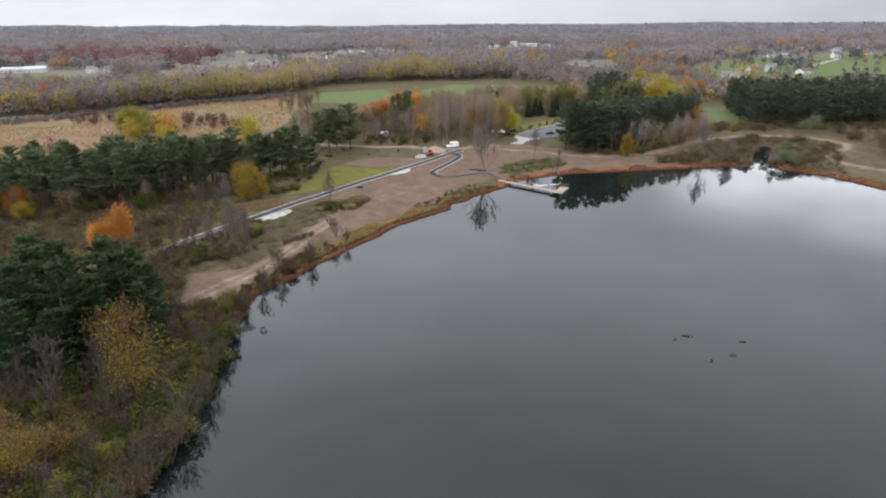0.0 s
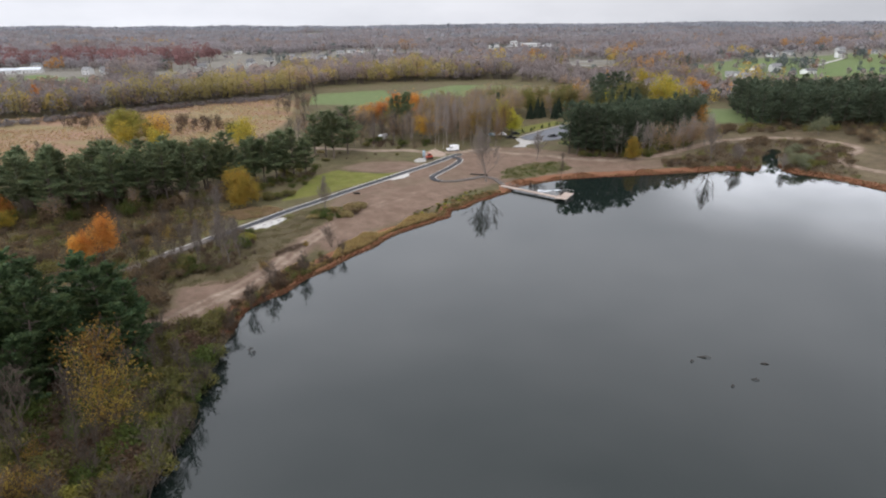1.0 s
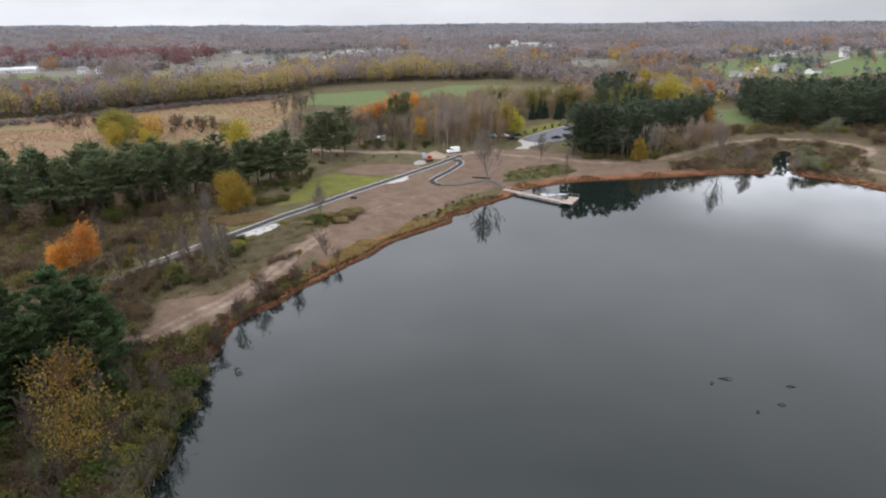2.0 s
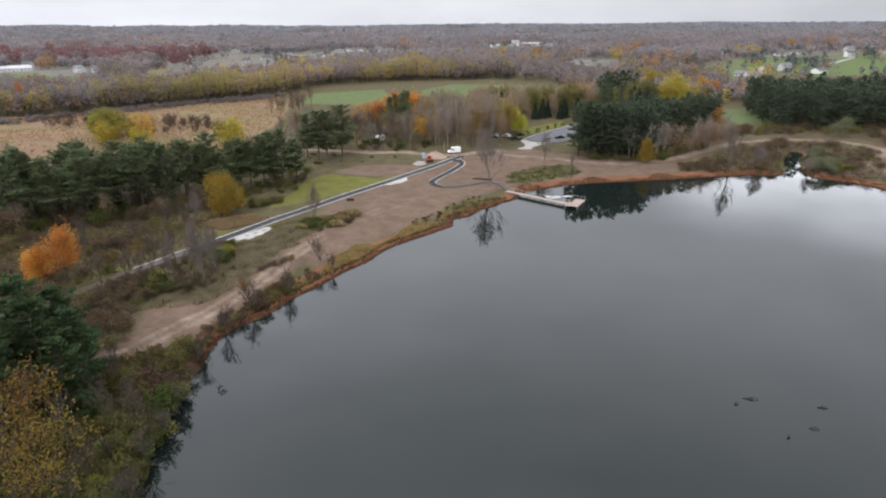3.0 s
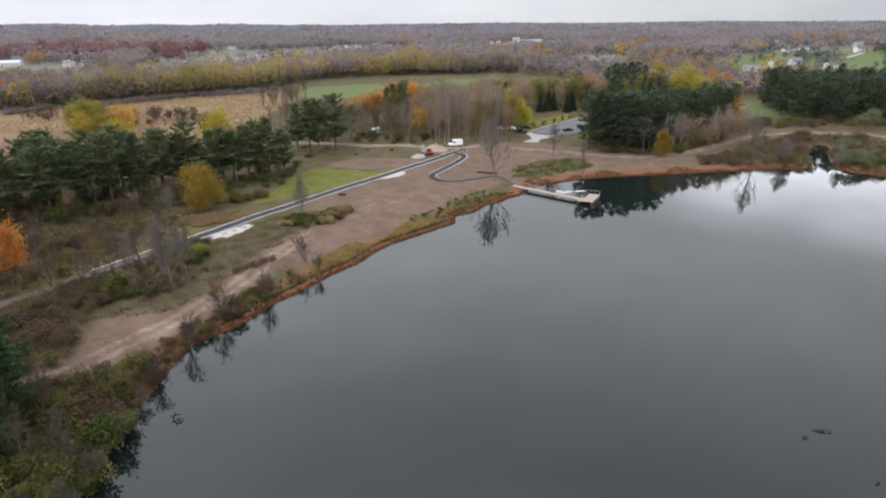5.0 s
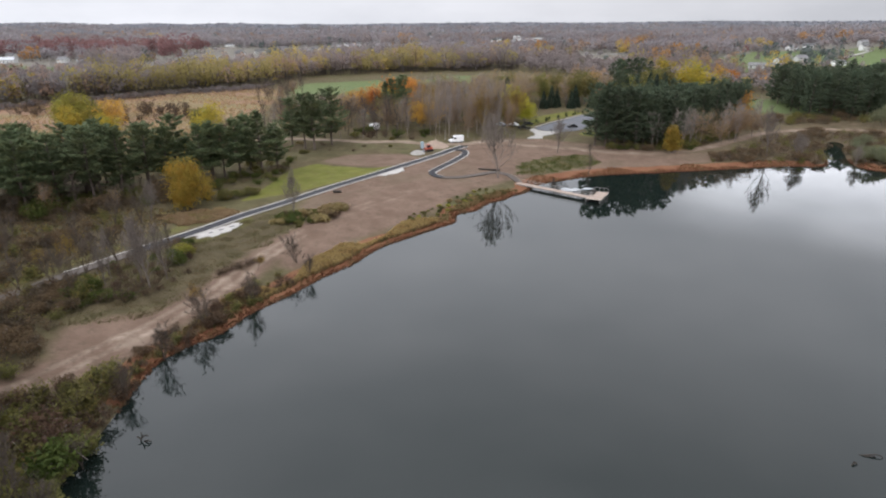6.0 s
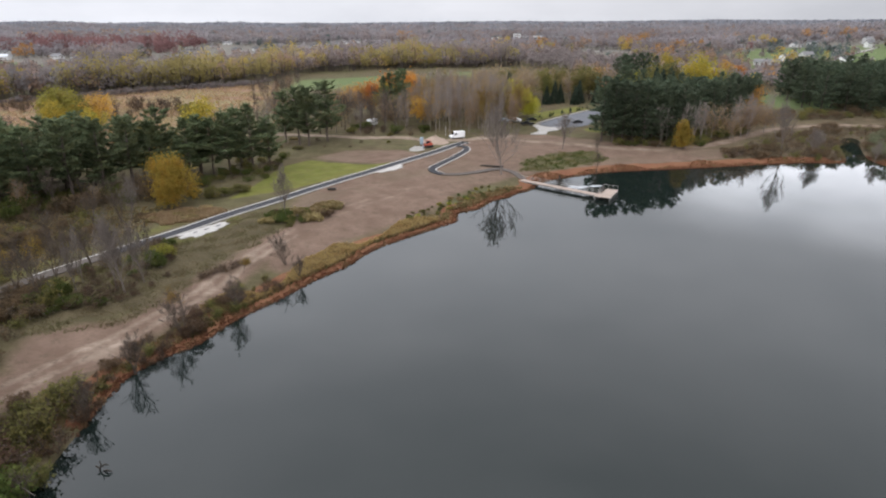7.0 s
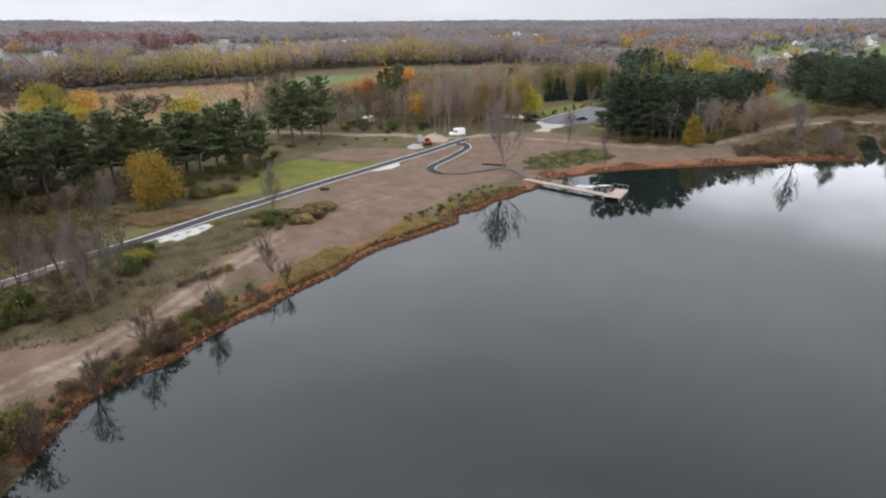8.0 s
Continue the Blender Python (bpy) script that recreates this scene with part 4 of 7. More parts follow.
KINDS = {
    "pine": (lambda r: make_pine(r, 20.0, 74, 0.46, 0.2, 1.05), 20.0, M_PINE_BARK, L_PINE_HAZED, "pine_tree", "tall dark green white pine with tiered limbs", "tree", 5),
    "pine_deep": (lambda r: make_pine(r, 20.0, 84, 0.44, 0.14, 1.1), 20.0, M_PINE_BARK, L_PINE_DEEP, "pine_tree", "deep green white pine with sweeping limbs near the shore", "tree", 3),
    "pine_far": (lambda r: make_pine(r, 20.0, 35, 0.55, 0.08, 1.12, 3, 0.3), 20.0, M_PINE_BARK, L_PINE_FAR_HAZED, "pine_tree", "dark green pine in a dense plantation", "tree", 4),
    "spruce": (lambda r: make_spruce(r), 14.0, M_PINE_BARK, L_SPRUCE, "spruce_tree", "dark pointed spruce with drooping branches", "tree", 2),
    "willow": (lambda r: make_broadleaf(r, 12.5, 0.46, 9000, 0.23, 0.3, 4, 4, 0.25, 0.8, 1.0, 0.16, 0.015, 0.8), 12.5, M_BARK, L_WILLOW, "willow_tree",
               "rounded willow with golden yellow autumn leaves", "tree", 1),
    "yellow": (lambda r: make_broadleaf(r, 13, 0.5, 3000, 0.32, 0.26, 4, 4, 0, 0.85, 1.0, 0.22, 0.015, 0.6), 13.0, M_BARK, L_YELLOW, "broadleaf_tree", "broadleaf tree in bright yellow autumn leaf", "tree", 2),
    "ygreen": (lambda r: make_broadleaf(r, 13, 0.5, 3600, 0.29, 0.26, 4, 4, 0, 0.85, 1.0, 0.22, 0.015, 0.6), 13.0, M_BARK, L_YGREEN, "broadleaf_tree", "rounded tree in yellow-green autumn leaf", "tree", 2),
    "orange": (lambda r: make_broadleaf(r, 15, 0.40, 4400, 0.24, 0.28, 4, 4, 0, 0.8, 1.0, 0.22, 0.015, 0.6, 0.2), 15.0, M_BARK, L_ORANGE, "maple_tree",
               "maple in vivid orange autumn leaf", "tree", 2),
    "red": (lambda r: make_broadleaf(r, 14, 0.42, 2800, 0.32, 0.26, 4, 4, 0, 0.8, 1.0, 0.22, 0.015, 0.65), 14.0, M_BARK, L_RED, "maple_tree", "maple turned red and orange", "tree", 2),
    "lime": (lambda r: make_broadleaf(r, 16, 0.36, 3400, 0.32, 0.26, 4, 4, 0, 0.8, 1.0, 0.22, 0.015, 0.7), 16.0, M_BARK, L_LIME, "broadleaf_tree", "tall tree with lime yellow leaves", "tree", 1),
    "olive": (lambda r: make_broadleaf(r, 13, 0.5, 2200, 0.36, 0.26, 4, 4, 0, 0.85, 1.0, 0.22, 0.015, 0.6), 13.0, M_BARK, L_OLIVE, "broadleaf_tree", "tree with dull olive autumn leaves", "tree", 3),
    "russet": (lambda r: make_broadleaf(r, 13, 0.40, 1000, 0.25, 0.16, 4, 4, 0, 0.9, 1.0, 0.25, 0.042, 0.6), 13.0, M_TWIG, L_TAN, "broadleaf_tree",
               "thin woodland tree with sparse russet leaves", "tree", 3),
    "sparse_yellow": (lambda r: make_broadleaf(r, 13, 0.42, 1250, 0.19, 0.2, 4, 4, 0, 0.6, 1.0, 0.26, 0.035, 0.3), 13.0, M_BRANCH, L_OCHRE, "broadleaf_tree",
                      "nearly bare tree with thin yellow leaves", "tree", 2),
    "pale": (lambda r: make_broadleaf(r, 8, 0.55, 1600, 0.26, 0.2), 8.0, M_BARK, L_PALE, "broadleaf_tree", "rounded grey-green tree beside the track", "tree", 1),
    "column": (lambda r: make_broadleaf(r, 8.5, 0.30, 3000, 0.24, 0.14, 4, 4, 0, 0.5, 1.0, 0.22, 0.015, 0.85, 0.4), 8.5, M_BARK, L_WILLOW, "broadleaf_tree",
               "small upright tree with dull golden leaves", "tree", 1),
    "bare": (lambda r: make_bare(r, 12, 20, 3, 3, 0.2, 1, 0.035), 12.0, M_BRANCH, None, "bare_tree", "leafless grey tree with fine twigs", "tree", 4),
    "bare_wide": (lambda r: make_bare(r, 14, 34, 4, 3, 0.22, 1, 0.032, 0.62, 0.14), 14.0, M_LIMB, None, "bare_tree", "broad leafless tree with many fine upright branches", "tree", 2),
    "bare_fan": (lambda r: make_bare(r, 7, 8, 3, 4, 0.09, 4, 0.020, 0.75, 0.12), 7.0, M_BRANCH, None, "bare_tree", "bushy leafless sapling at the waterline", "tree", 3),
    "amber": (lambda r: make_broadleaf(r, 13, 0.36, 1700, 0.26, 0.22, 4, 4, 0, 0.7, 1.0, 0.24, 0.03, 0.5), 13.0, M_BARK, L_AMBER, "broadleaf_tree", "tree with thin amber autumn leaves", "tree", 2),
    "bare_thin": (lambda r: make_bare(r, 13, 24, 2, 4, 0.12, 1, 0.038, 0.6, 0.2), 13.0, M_TWIG, None, "bare_tree", "slender leafless tree in a thin wood", "tree", 4),
    "bare_multi": (lambda r: make_bare(r, 8, 8, 3, 3, 0.10, 3, 0.025, 0.7, 0.2), 8.0, M_BRANCH, None, "bare_tree", "leafless tree with several stems", "tree", 3),
    "thicket": (lambda r: make_thicket(r), 3.0, M_BRANCH, L_RUSSET, "scrub_shrub", "leafless brown scrub with a few dry leaves", "shrub", 4),
    "thicket_olive": (lambda r: make_thicket(r, 3.0, 7, 1.5, 620, 0.15), 3.0, M_BRANCH, L_OLIVE, "scrub_shrub", "tangled scrub with thin olive leaves", "shrub", 3),
    "bush_green": (lambda r: make_bush(r), 2.2, M_TWIG, L_GREEN, "bush", "low green bramble bush", "shrub", 3),
    "bush_olive": (lambda r: make_bush(r), 2.2, M_TWIG, L_OLIVE, "bush", "rounded olive yellow bush", "shrub", 3),
    "bush_russet": (lambda r: make_bush(r), 2.2, M_TWIG, L_RUSSET, "bush", "rounded reddish brown bush", "shrub", 3),
    "bush_yellow": (lambda r: make_bush(r), 2.2, M_TWIG, L_YGREEN, "bush", "small bush with yellow-green leaves", "shrub", 2),
    "bush_straw": (lambda r: make_bush(r, 1.5, 1.9, 650, 0.22), 1.5, M_TWIG, L_STRAW, "bush", "clump of tall straw-coloured grass", "shrub", 2),
}
BUILT, COUNT, PLANTS = {}, {}, random.Random(11)


POOL = {}


def pooled(kind, x, y, h, wide):
    """The same plant where nobody could count them: gathered by material into one cover."""
    maker, own, wood, leaf = KINDS[kind][:4]
    COUNT[kind] = COUNT.get(kind, -1) + 1
    form = COUNT[kind] % KINDS[kind][7]
    if ("pool", kind, form) not in BUILT:
        BUILT["pool", kind, form] = maker(np.random.default_rng(sum(map(ord, kind)) * 7 + form))
    s, a = h / own, PLANTS.uniform(0, 6.28)
    turn = np.array([[math.cos(a), -math.sin(a), 0], [math.sin(a), math.cos(a), 0], [0, 0, 1]])
    for made, mat in zip(BUILT["pool", kind, form], (wood, leaf)):
        if made:
            k = np.arange(len(made[1]))
            whole = made[1][k % 5 < (3 if x > 60 or y > 150 else 4)] if mat is leaf else made[1][k // 3 % 5 < (1 if x > 60 or y > 150 else 2)]
            v = (made[0] * np.array([s * wide, s * wide, s])) @ turn.T + np.array([x, y, land(x, y) - 0.12])
            POOL.setdefault(mat, []).append((v, whole))


def lay_pool(name, label):
    """Lays the gathered scrub down, one object for each material."""
    for mat, made in POOL.items():
        step = np.cumsum([0] + [len(v) for v, f in made])
        me = mesh_data(name, np.concatenate([v for v, f in made]), np.concatenate([f + k for (v, f), k in zip(made, step)]), [mat])
        tagged(new(name, me), label, "scrub", kind="stuff")
    POOL.clear()


def plant(kind, x, y, h, group="", wide=1.0, label=""):
    """Sets one plant of that height on the land, from a few grown forms of each kind."""
    maker, own, wood, leaf, name, text, category, forms = KINDS[kind]
    COUNT[kind] = COUNT.get(kind, -1) + 1
    form = COUNT[kind] % forms
    s = h / own
    m = Matrix.LocRotScale((x, y, land(x, y) - 0.12), Euler((0, 0, PLANTS.uniform(0, 6.28))), (s * wide, s * wide, s))
    if (kind, form) in BUILT:
        ob = copy_thing(BUILT[kind, form], m)
    else:
        stick, crown = maker(np.random.default_rng(sum(map(ord, kind)) * 7 + form))
        ob = empty(name, Matrix.Identity(4), text, category)
        child("trunk" if category == "tree" else "branchwork", mesh_data(kind + "_wood", *stick, [wood]), ob)
        if crown:
            child("crown" if category == "tree" else "foliage", mesh_data(kind + "_leaves", crown[0], crown[1], [leaf], *crown[2:]), ob)
        BUILT[kind, form] = ob
        ob.matrix_basis = m
    ob.scale = m.to_scale()
    return tagged(ob, label, "", group)


def grove(kinds, outline, gap, lo, hi, seed, group, wide=1.0, keep=None, pool=False, wet=0.6):
    """Plants spread over an outline at about that gap."""
    rng, xs, ys = random.Random(seed), [p[0] for p in outline], [p[1] for p in outline]
    n = int(9 * (max(xs) - min(xs)) * (max(ys) - min(ys)) / gap ** 2)
    px, py = np.array([(rng.uniform(min(xs), max(xs)), rng.uniform(min(ys), max(ys))) for _ in range(n)]).T
    ok = signed(outline, px, py) < 0
    px, py = px[ok], py[ok]
    ok = (signed(LAKE, px, py) > wet) & (along(MAIN_PATH, px, py) > 3.2) & (along(LOOP_PATH, px, py) > 2.5)
    if keep:
        ok &= keep(px, py)
    placed = []
    for x, y in zip(px[ok].tolist(), py[ok].tolist()):
        if any((x - a) ** 2 + (y - b) ** 2 < gap * gap for a, b in placed):
            continue
        placed.append((x, y))
        kind, h, w = rng.choice(kinds), rng.uniform(lo, hi), wide * rng.uniform(0.88, 1.12)
        if pool:
            pooled(kind, x, y, h, w)
        else:
            plant(kind, x, y, h, group, w)


def off_track(x, y):
    return along(SAND_TRACK, x, y) > 3.0


# the pines by the shore and the row behind the path
for x, y, h in ((-61, 88.5, 18.5), (-65, 83, 19.5), (-70.5, 84, 18.5), (-68, 75, 19), (-76, 79, 19.5), (-82, 86, 18), (-75, 90, 18), (-84, 74, 19), (-91, 80, 18), (-56.5, 84.5, 17.5), (-62, 76, 18.5), (-54.5, 88.5, 14.5), (-66, 69.5, 15), (-72, 63.5, 16), (-61, 71, 13), (-79, 68, 17), (-86, 64, 17), (-52.5, 83, 13), (-58, 78, 16), (-74, 70, 19), (-60, 95, 15), (-92, 92, 18), (-98, 84, 18)):
    plant("pine_deep", x, y, h, "pines by the shore", 1.15)
for x, y, h in ((-73, 198, 19), (-77, 188.5, 18), (-53.5, 209, 18), (-58, 213, 17), (-50, 213.5, 14), (-53, 246, 17), (-48, 243, 18.5), (-63, 205, 15), (-83, 186, 16),
                (-89, 182, 17), (-95, 178, 16), (-87, 190, 17.5), (-94, 189, 17), (-101, 184, 17), (-101, 175, 16), (-108, 180, 17), (-108, 171, 16.5), (-115, 175, 17),
                (-122, 169, 16), (-116, 165, 15.5), (-129, 164, 16), (-128, 174, 17), (-136, 167, 16), (-122, 182, 17), (-112, 190, 17), (-101, 195, 17),
                (-137, 178, 16), (-145, 172, 16), (-68, 208, 15), (-44.5, 241, 19), (-40, 250, 20), (-81, 196, 17), (-67, 199, 16), (-59, 206, 17), (-92, 196, 18), (-107, 187, 18),
                (-118, 176, 18), (-131, 181, 17), (-150, 180, 16), (-143, 162, 15)):
    plant("pine", x, y, h, "pine row behind the path", 1.25)
for x, y, h in ((-128, 158, 17), (-119, 161, 18), (-111, 162, 19), (-104, 166, 18), (-97, 169.5, 19.5), (-92, 174, 18), (-86, 178, 19), (-81, 183, 18), (-74, 192.5, 17), (-66, 204, 16)):
    plant("pine", x, y, h, "pine row behind the path", 1.15)
grove(["bare", "bare_multi", "russet", "bare"], [(-130, 152), (-104, 158), (-88, 168), (-72, 184), (-66, 196), (-74, 202), (-92, 184), (-112, 172), (-132, 164)], 4.6, 5, 10, 53, "leafless trees under the pines")
grove(["pine_far"], [(56, 262), (60, 254), (78, 254), (86, 268), (102, 280), (124, 292), (131, 305), (114, 308), (94, 297), (68, 283)], 4.8, 15, 18.5, 5, "pine block by the lake")
grove(["pine_far"], [(158, 312), (196, 304), (236, 306), (300, 300), (345, 330), (330, 365), (230, 372), (172, 366)], 7.0, 17.5, 20.5, 6, "pine plantation", 1.2)
grove(["pine_far", "spruce", "olive"], [(84, 322), (104, 326), (112, 352), (90, 350)], 6.5, 15, 18, 8, "trees behind the pine block")
for k in range(9):
    plant("pine_far", 53.5 + 3.4 * k, 250.5 - 0.4 * k + 0.06 * k * k + PLANTS.uniform(-0.6, 0.6), 21.6 - 0.4 * k + PLANTS.uniform(-0.6, 0.6), "pine block by the lake", 1.1)
for x, y, h in ((83.5, 257, 16.5), (87, 263.5, 16.5), (91, 269, 17), (96, 273, 17.5), (101.5, 277, 18), (107.5, 280.5, 18), (113.5, 284.5, 18), (120, 289, 17.5), (124, 294, 17)):
    plant("pine_far", x, y, h, "pine block by the lake", 1.1)
for x, y, h in ((136.5, 229, 5.4), (141.5, 230.5, 4.8), (148.5, 250, 5.2), (144, 245.5, 3.8), (138.5, 225, 3.6)):
    plant("pale", x, y, h, "pale shrubs on the east shore", 1.25)
# autumn trees that stand out
plant("willow", -63.5, 178, 12.5, label="rounded golden willow in front of the pines")
plant("orange", -79.4, 128.2, 13.8, wide=0.85, label="vivid orange maple beside the scrub")
plant("orange", -83, 127, 9.5, wide=0.95, label="lower orange maple leaning beside the tall one")
for x, y, h in ((-148, 284, 16), (-155, 289, 14), (-137, 276, 12)):
    plant("ygreen", x, y, h, "yellow-green trees at the marsh edge", 1.15)
for x, y, h in ((-141, 270, 12.5), (-127, 266, 10.5)):
    plant("yellow", x, y, h, "yellow trees at the marsh edge", 1.1)
plant("amber", -131, 277, 14, "yellow trees at the marsh edge", 1.3)
plant("olive", -154, 296, 12.5, wide=1.2)
plant("yellow", -92, 271, 13.5, wide=1.2)
plant("olive", -98, 276, 10.5)
for kind, x, y, h in (("amber", -36, 304, 14.5), ("red", -31, 309, 16), ("orange", -16, 320, 18.5), ("red", -24, 324, 18), ("amber", -10, 325, 17.5), ("yellow", -26, 305, 14), ("olive", -5, 330, 17),
                      ("amber", -8.5, 281, 12.5), ("amber", -4.5, 282, 13), ("amber", -42, 312, 13)):
    plant(kind, x, y, h, "autumn trees by the gravel track", 1.25)
for x, y, h in ((-22, 295, 19), (-17, 297, 20), (-25, 300, 17), (-19.5, 302, 19)):
    plant("pine", x, y, h, "pines by the gravel track", 0.8)
plant("lime", 29, 300, 16.5, wide=1.15)
plant("lime", 34, 297, 11.5, wide=1.1)
for x, y, h in ((49, 341, 9), (53.5, 345, 11), (57, 349, 9.5), (63, 343, 9), (66, 348, 11.5), (74, 346, 10), (30, 332, 16), (33, 336, 14)):
    plant("spruce", x, y, h, "spruces behind the lot", 1.25)
plant("yellow", 135.2, 380.4, 22, wide=1.15, label="tall round tree in bright yellow leaf")
for x, y, h in ((103.5, 387, 20), (109, 393, 20.5), (114, 398.5, 20), (98, 381, 19), (93, 385, 18), (82, 331, 19), (87, 336, 19), (100, 392, 20), (120, 402, 18)):
    plant("pine_far", x, y, h, "dark conifers behind the pine block")
for kind, x, y, h in (("lime", 91.6, 347.7, 16), ("olive", 114, 373, 19), ("olive", 119, 376, 18), ("amber", 82.5, 387, 14), ("yellow", 152.5, 470.6, 17), ("amber", 171, 425, 16),
                      ("olive", 160, 400, 13), ("russet", 148, 384, 14), ("russet", 156, 390, 14), ("red", 182, 432, 12), ("amber", 160, 440, 13)):
    plant(kind, x, y, h, "mixed trees behind the pines", 1.1)
plant("column", 77.5, 241, 9.8, wide=1.1, label="small upright golden tree on the lake bank")
plant("amber", 122.5, 288.5, 15.5, wide=0.75, label="slender brown-orange tree at the end of the pines")
plant("pale", 180, 287, 8.5)
plant("yellow", 300, 332, 14, wide=1.1)
plant("orange", 290, 322, 10)
plant("orange", -124, 157, 9.5)
plant("yellow", -119, 152, 6.5)
plant("red", -258, 392, 17, wide=0.85, label="upright red maple in front of the belt")
# bare trees along the water, the path and the track
for x, y, h in ((47, 229, 6), (43.5, 214.9, 6.5)):
    plant("bare", x, y, h, "bare trees on the bank")
for x, y, h, w in ((15.6, 209.3, 17, 1.15), (38.3, 240, 11, 1.0), (107, 235, 15, 0.75), (116, 233.5, 8, 1.2), (118.5, 235, 7, 1.2), (131.5, 226.5, 6.5, 1.0)):
    plant("bare_wide", x, y, h, "bare trees on the bank", w)
for x, y, h in ((-37.2, 118.5, 6.8), (-40.3, 109.5, 6), (-32.6, 126.5, 6), (-29, 144, 6.5), (-41.2, 100, 5), (-25.5, 139, 4.5)):
    plant("bare_fan", x, y, h, "bare saplings on the bank")
for x, y, h in ((-61, 139, 9), (-58, 141, 7.5), (-64, 134, 9), (-66, 128, 8), (-55, 146, 7), (-67, 142, 6.5), (-70, 136, 7),
                (-72, 128, 8), (-63, 128, 8.5), (-72, 160, 9), (-68, 164, 8), (-75, 150, 8), (-82, 140, 8), (-88, 150, 8)):
    plant("bare_multi", x, y, h, "bare trees beside the path")
for x, y, h, w in ((-51.4, 130.6, 12, 0.85), (-53.6, 132.2, 10.5, 0.8), (-50, 134.4, 9.5, 0.8), (-35, 169, 10.5, 0.75), (-66, 164, 9, 0.9), (-59.5, 133.5, 9, 0.5), (-58, 129, 8, 0.5)):
    plant("bare_wide", x, y, h, "bare trees beside the path", w)
plant("sparse_yellow", -66.5, 134, 9, wide=0.5)
plant("sparse_yellow", -41.4, 125.5, 4.2, wide=0.9)
plant("sparse_yellow", -71, 133.5, 6.5, wide=0.45)
# the thin wood between track and lot
grove(["russet", "bare_thin", "bare_thin", "russet", "bare_thin", "russet", "bare_thin", "sparse_yellow"], [(-5, 268), (14, 264), (25, 270), (30, 296), (24, 330), (-8, 330), (-11, 290)], 3.4, 14, 19.5, 21, "thin wood by the gravel track", 0.62)
grove(["bare_thin", "bare", "bare", "russet"], [(-66, 256), (-46, 262), (-30, 263), (-12, 266), (-14, 292), (-44, 300), (-68, 290)], 4.8, 10, 15, 22, "bare trees by the gravel track")
grove(["bare_thin", "bare_thin", "russet"], [(84, 250), (96, 253), (112, 262), (108, 266), (92, 259)], 5.2, 10, 14, 46, "bare trees before the pines")
for x, y, h in ((68, 248.5, 11), (72.5, 247, 13), (75, 249, 12), (80, 247.5, 13.5), (84, 249, 12), (87, 250.5, 13)):
    plant("bare_thin", x, y, h, "bare trees before the pines", 1.1)
grove(["bare_thin", "russet", "bare_thin"], [(86, 250), (108, 254), (130, 286), (122, 290), (100, 258)], 5.6, 9, 14, 23, "bare trees before the pines")
grove(["bare", "russet", "bare_multi"], [(-100, 362), (-82, 362), (-80, 392), (-98, 394)], 5.5, 9, 13, 24, "pale bare trees at the marsh edge")
grove(["russet", "olive", "russet"], [(34, 318), (46, 346), (60, 352), (85, 356), (85, 395), (20, 392), (14, 332)], 8.0, 12, 17, 25, "mixed wood behind the lot")
grove(["bare_multi", "thicket"], [(-142, 300), (-120, 300), (-112, 318), (-138, 326)], 6.0, 4, 8, 26, "bare clumps in the marsh")
grove(["bare_multi", "thicket"], [(-205, 318), (-176, 322), (-176, 340), (-204, 336)], 6.0, 4, 6.5, 27, "bare clumps in the marsh")
grove(["russet", "bare", "olive"], [(-145, 178), (-70, 205), (-60, 225), (-80, 245), (-150, 215)], 9.0, 8, 13, 28, "mixed trees behind the pines")
# near thicket between the sandy track and the water
grove(["thicket_olive", "bush_green", "bush_olive", "thicket", "thicket_olive", "bush_russet", "thicket"], [(-37.5, 20), (-37.5, 50), (-37, 66), (-38.5, 80), (-40, 98), (-44, 104), (-52, 96), (-56, 84), (-66, 74), (-66, 40), (-56, 20)],
      2.3, 2.2, 4.2, 31, "thicket on the bank", 1.15, off_track, wet=-0.3)
grove(["bush_green", "bush_olive", "thicket_olive"], [(-37.5, 20), (-37, 64), (-38.5, 80), (-44, 84), (-46, 20)], 1.9, 1.4, 3.2, 32, "green brambles on the bank", 1.2, wet=-0.9)
for kind, x, y, h in (("sparse_yellow", -51, 71, 13.5), ("sparse_yellow", -55, 74, 14), ("sparse_yellow", -47.5, 67, 11), ("bare", -52, 66, 11), ("bare", -49, 76, 9), ("sparse_yellow", -50, 49, 9.5),
                      ("sparse_yellow", -52.5, 47, 9), ("sparse_yellow", -56, 52, 9), ("bare", -54, 58, 11), ("bare", -48, 60, 8), ("bare", -58, 64, 12), ("bare_multi", -57, 44, 10), ("bare", -61, 70, 11), ("bare_multi", -62, 62, 9), ("bare_multi", -64, 68, 9), ("bare", -45, 84, 6)):
    plant(kind, x, y, h, "thicket trees on the bank")
grove(["olive", "bare_multi", "bare_multi", "sparse_yellow", "bare"], [(-58, 30), (-41, 30), (-40.5, 66), (-42, 86), (-50, 92), (-56, 80)], 4.6, 4.0, 8.0, 45, "young trees in the bank thicket", 1.0, off_track)
for kind, x, y, h in (("bare", -37.5, 38, 8), ("bare_multi", -37.6, 43, 7.5), ("bare", -37.3, 48, 9), ("bare_fan", -36.9, 53, 7), ("bare", -37.2, 58, 8.5), ("bare_multi", -36.8, 63, 6.5), ("bare_fan", -36.9, 68, 6),
                      ("bare", -38.4, 74, 6.5), ("bare_fan", -38.9, 80, 5.5), ("bare_multi", -39.4, 87, 5)):
    plant(kind, x, y, h, "leafless trees leaning over the water", 1.15)
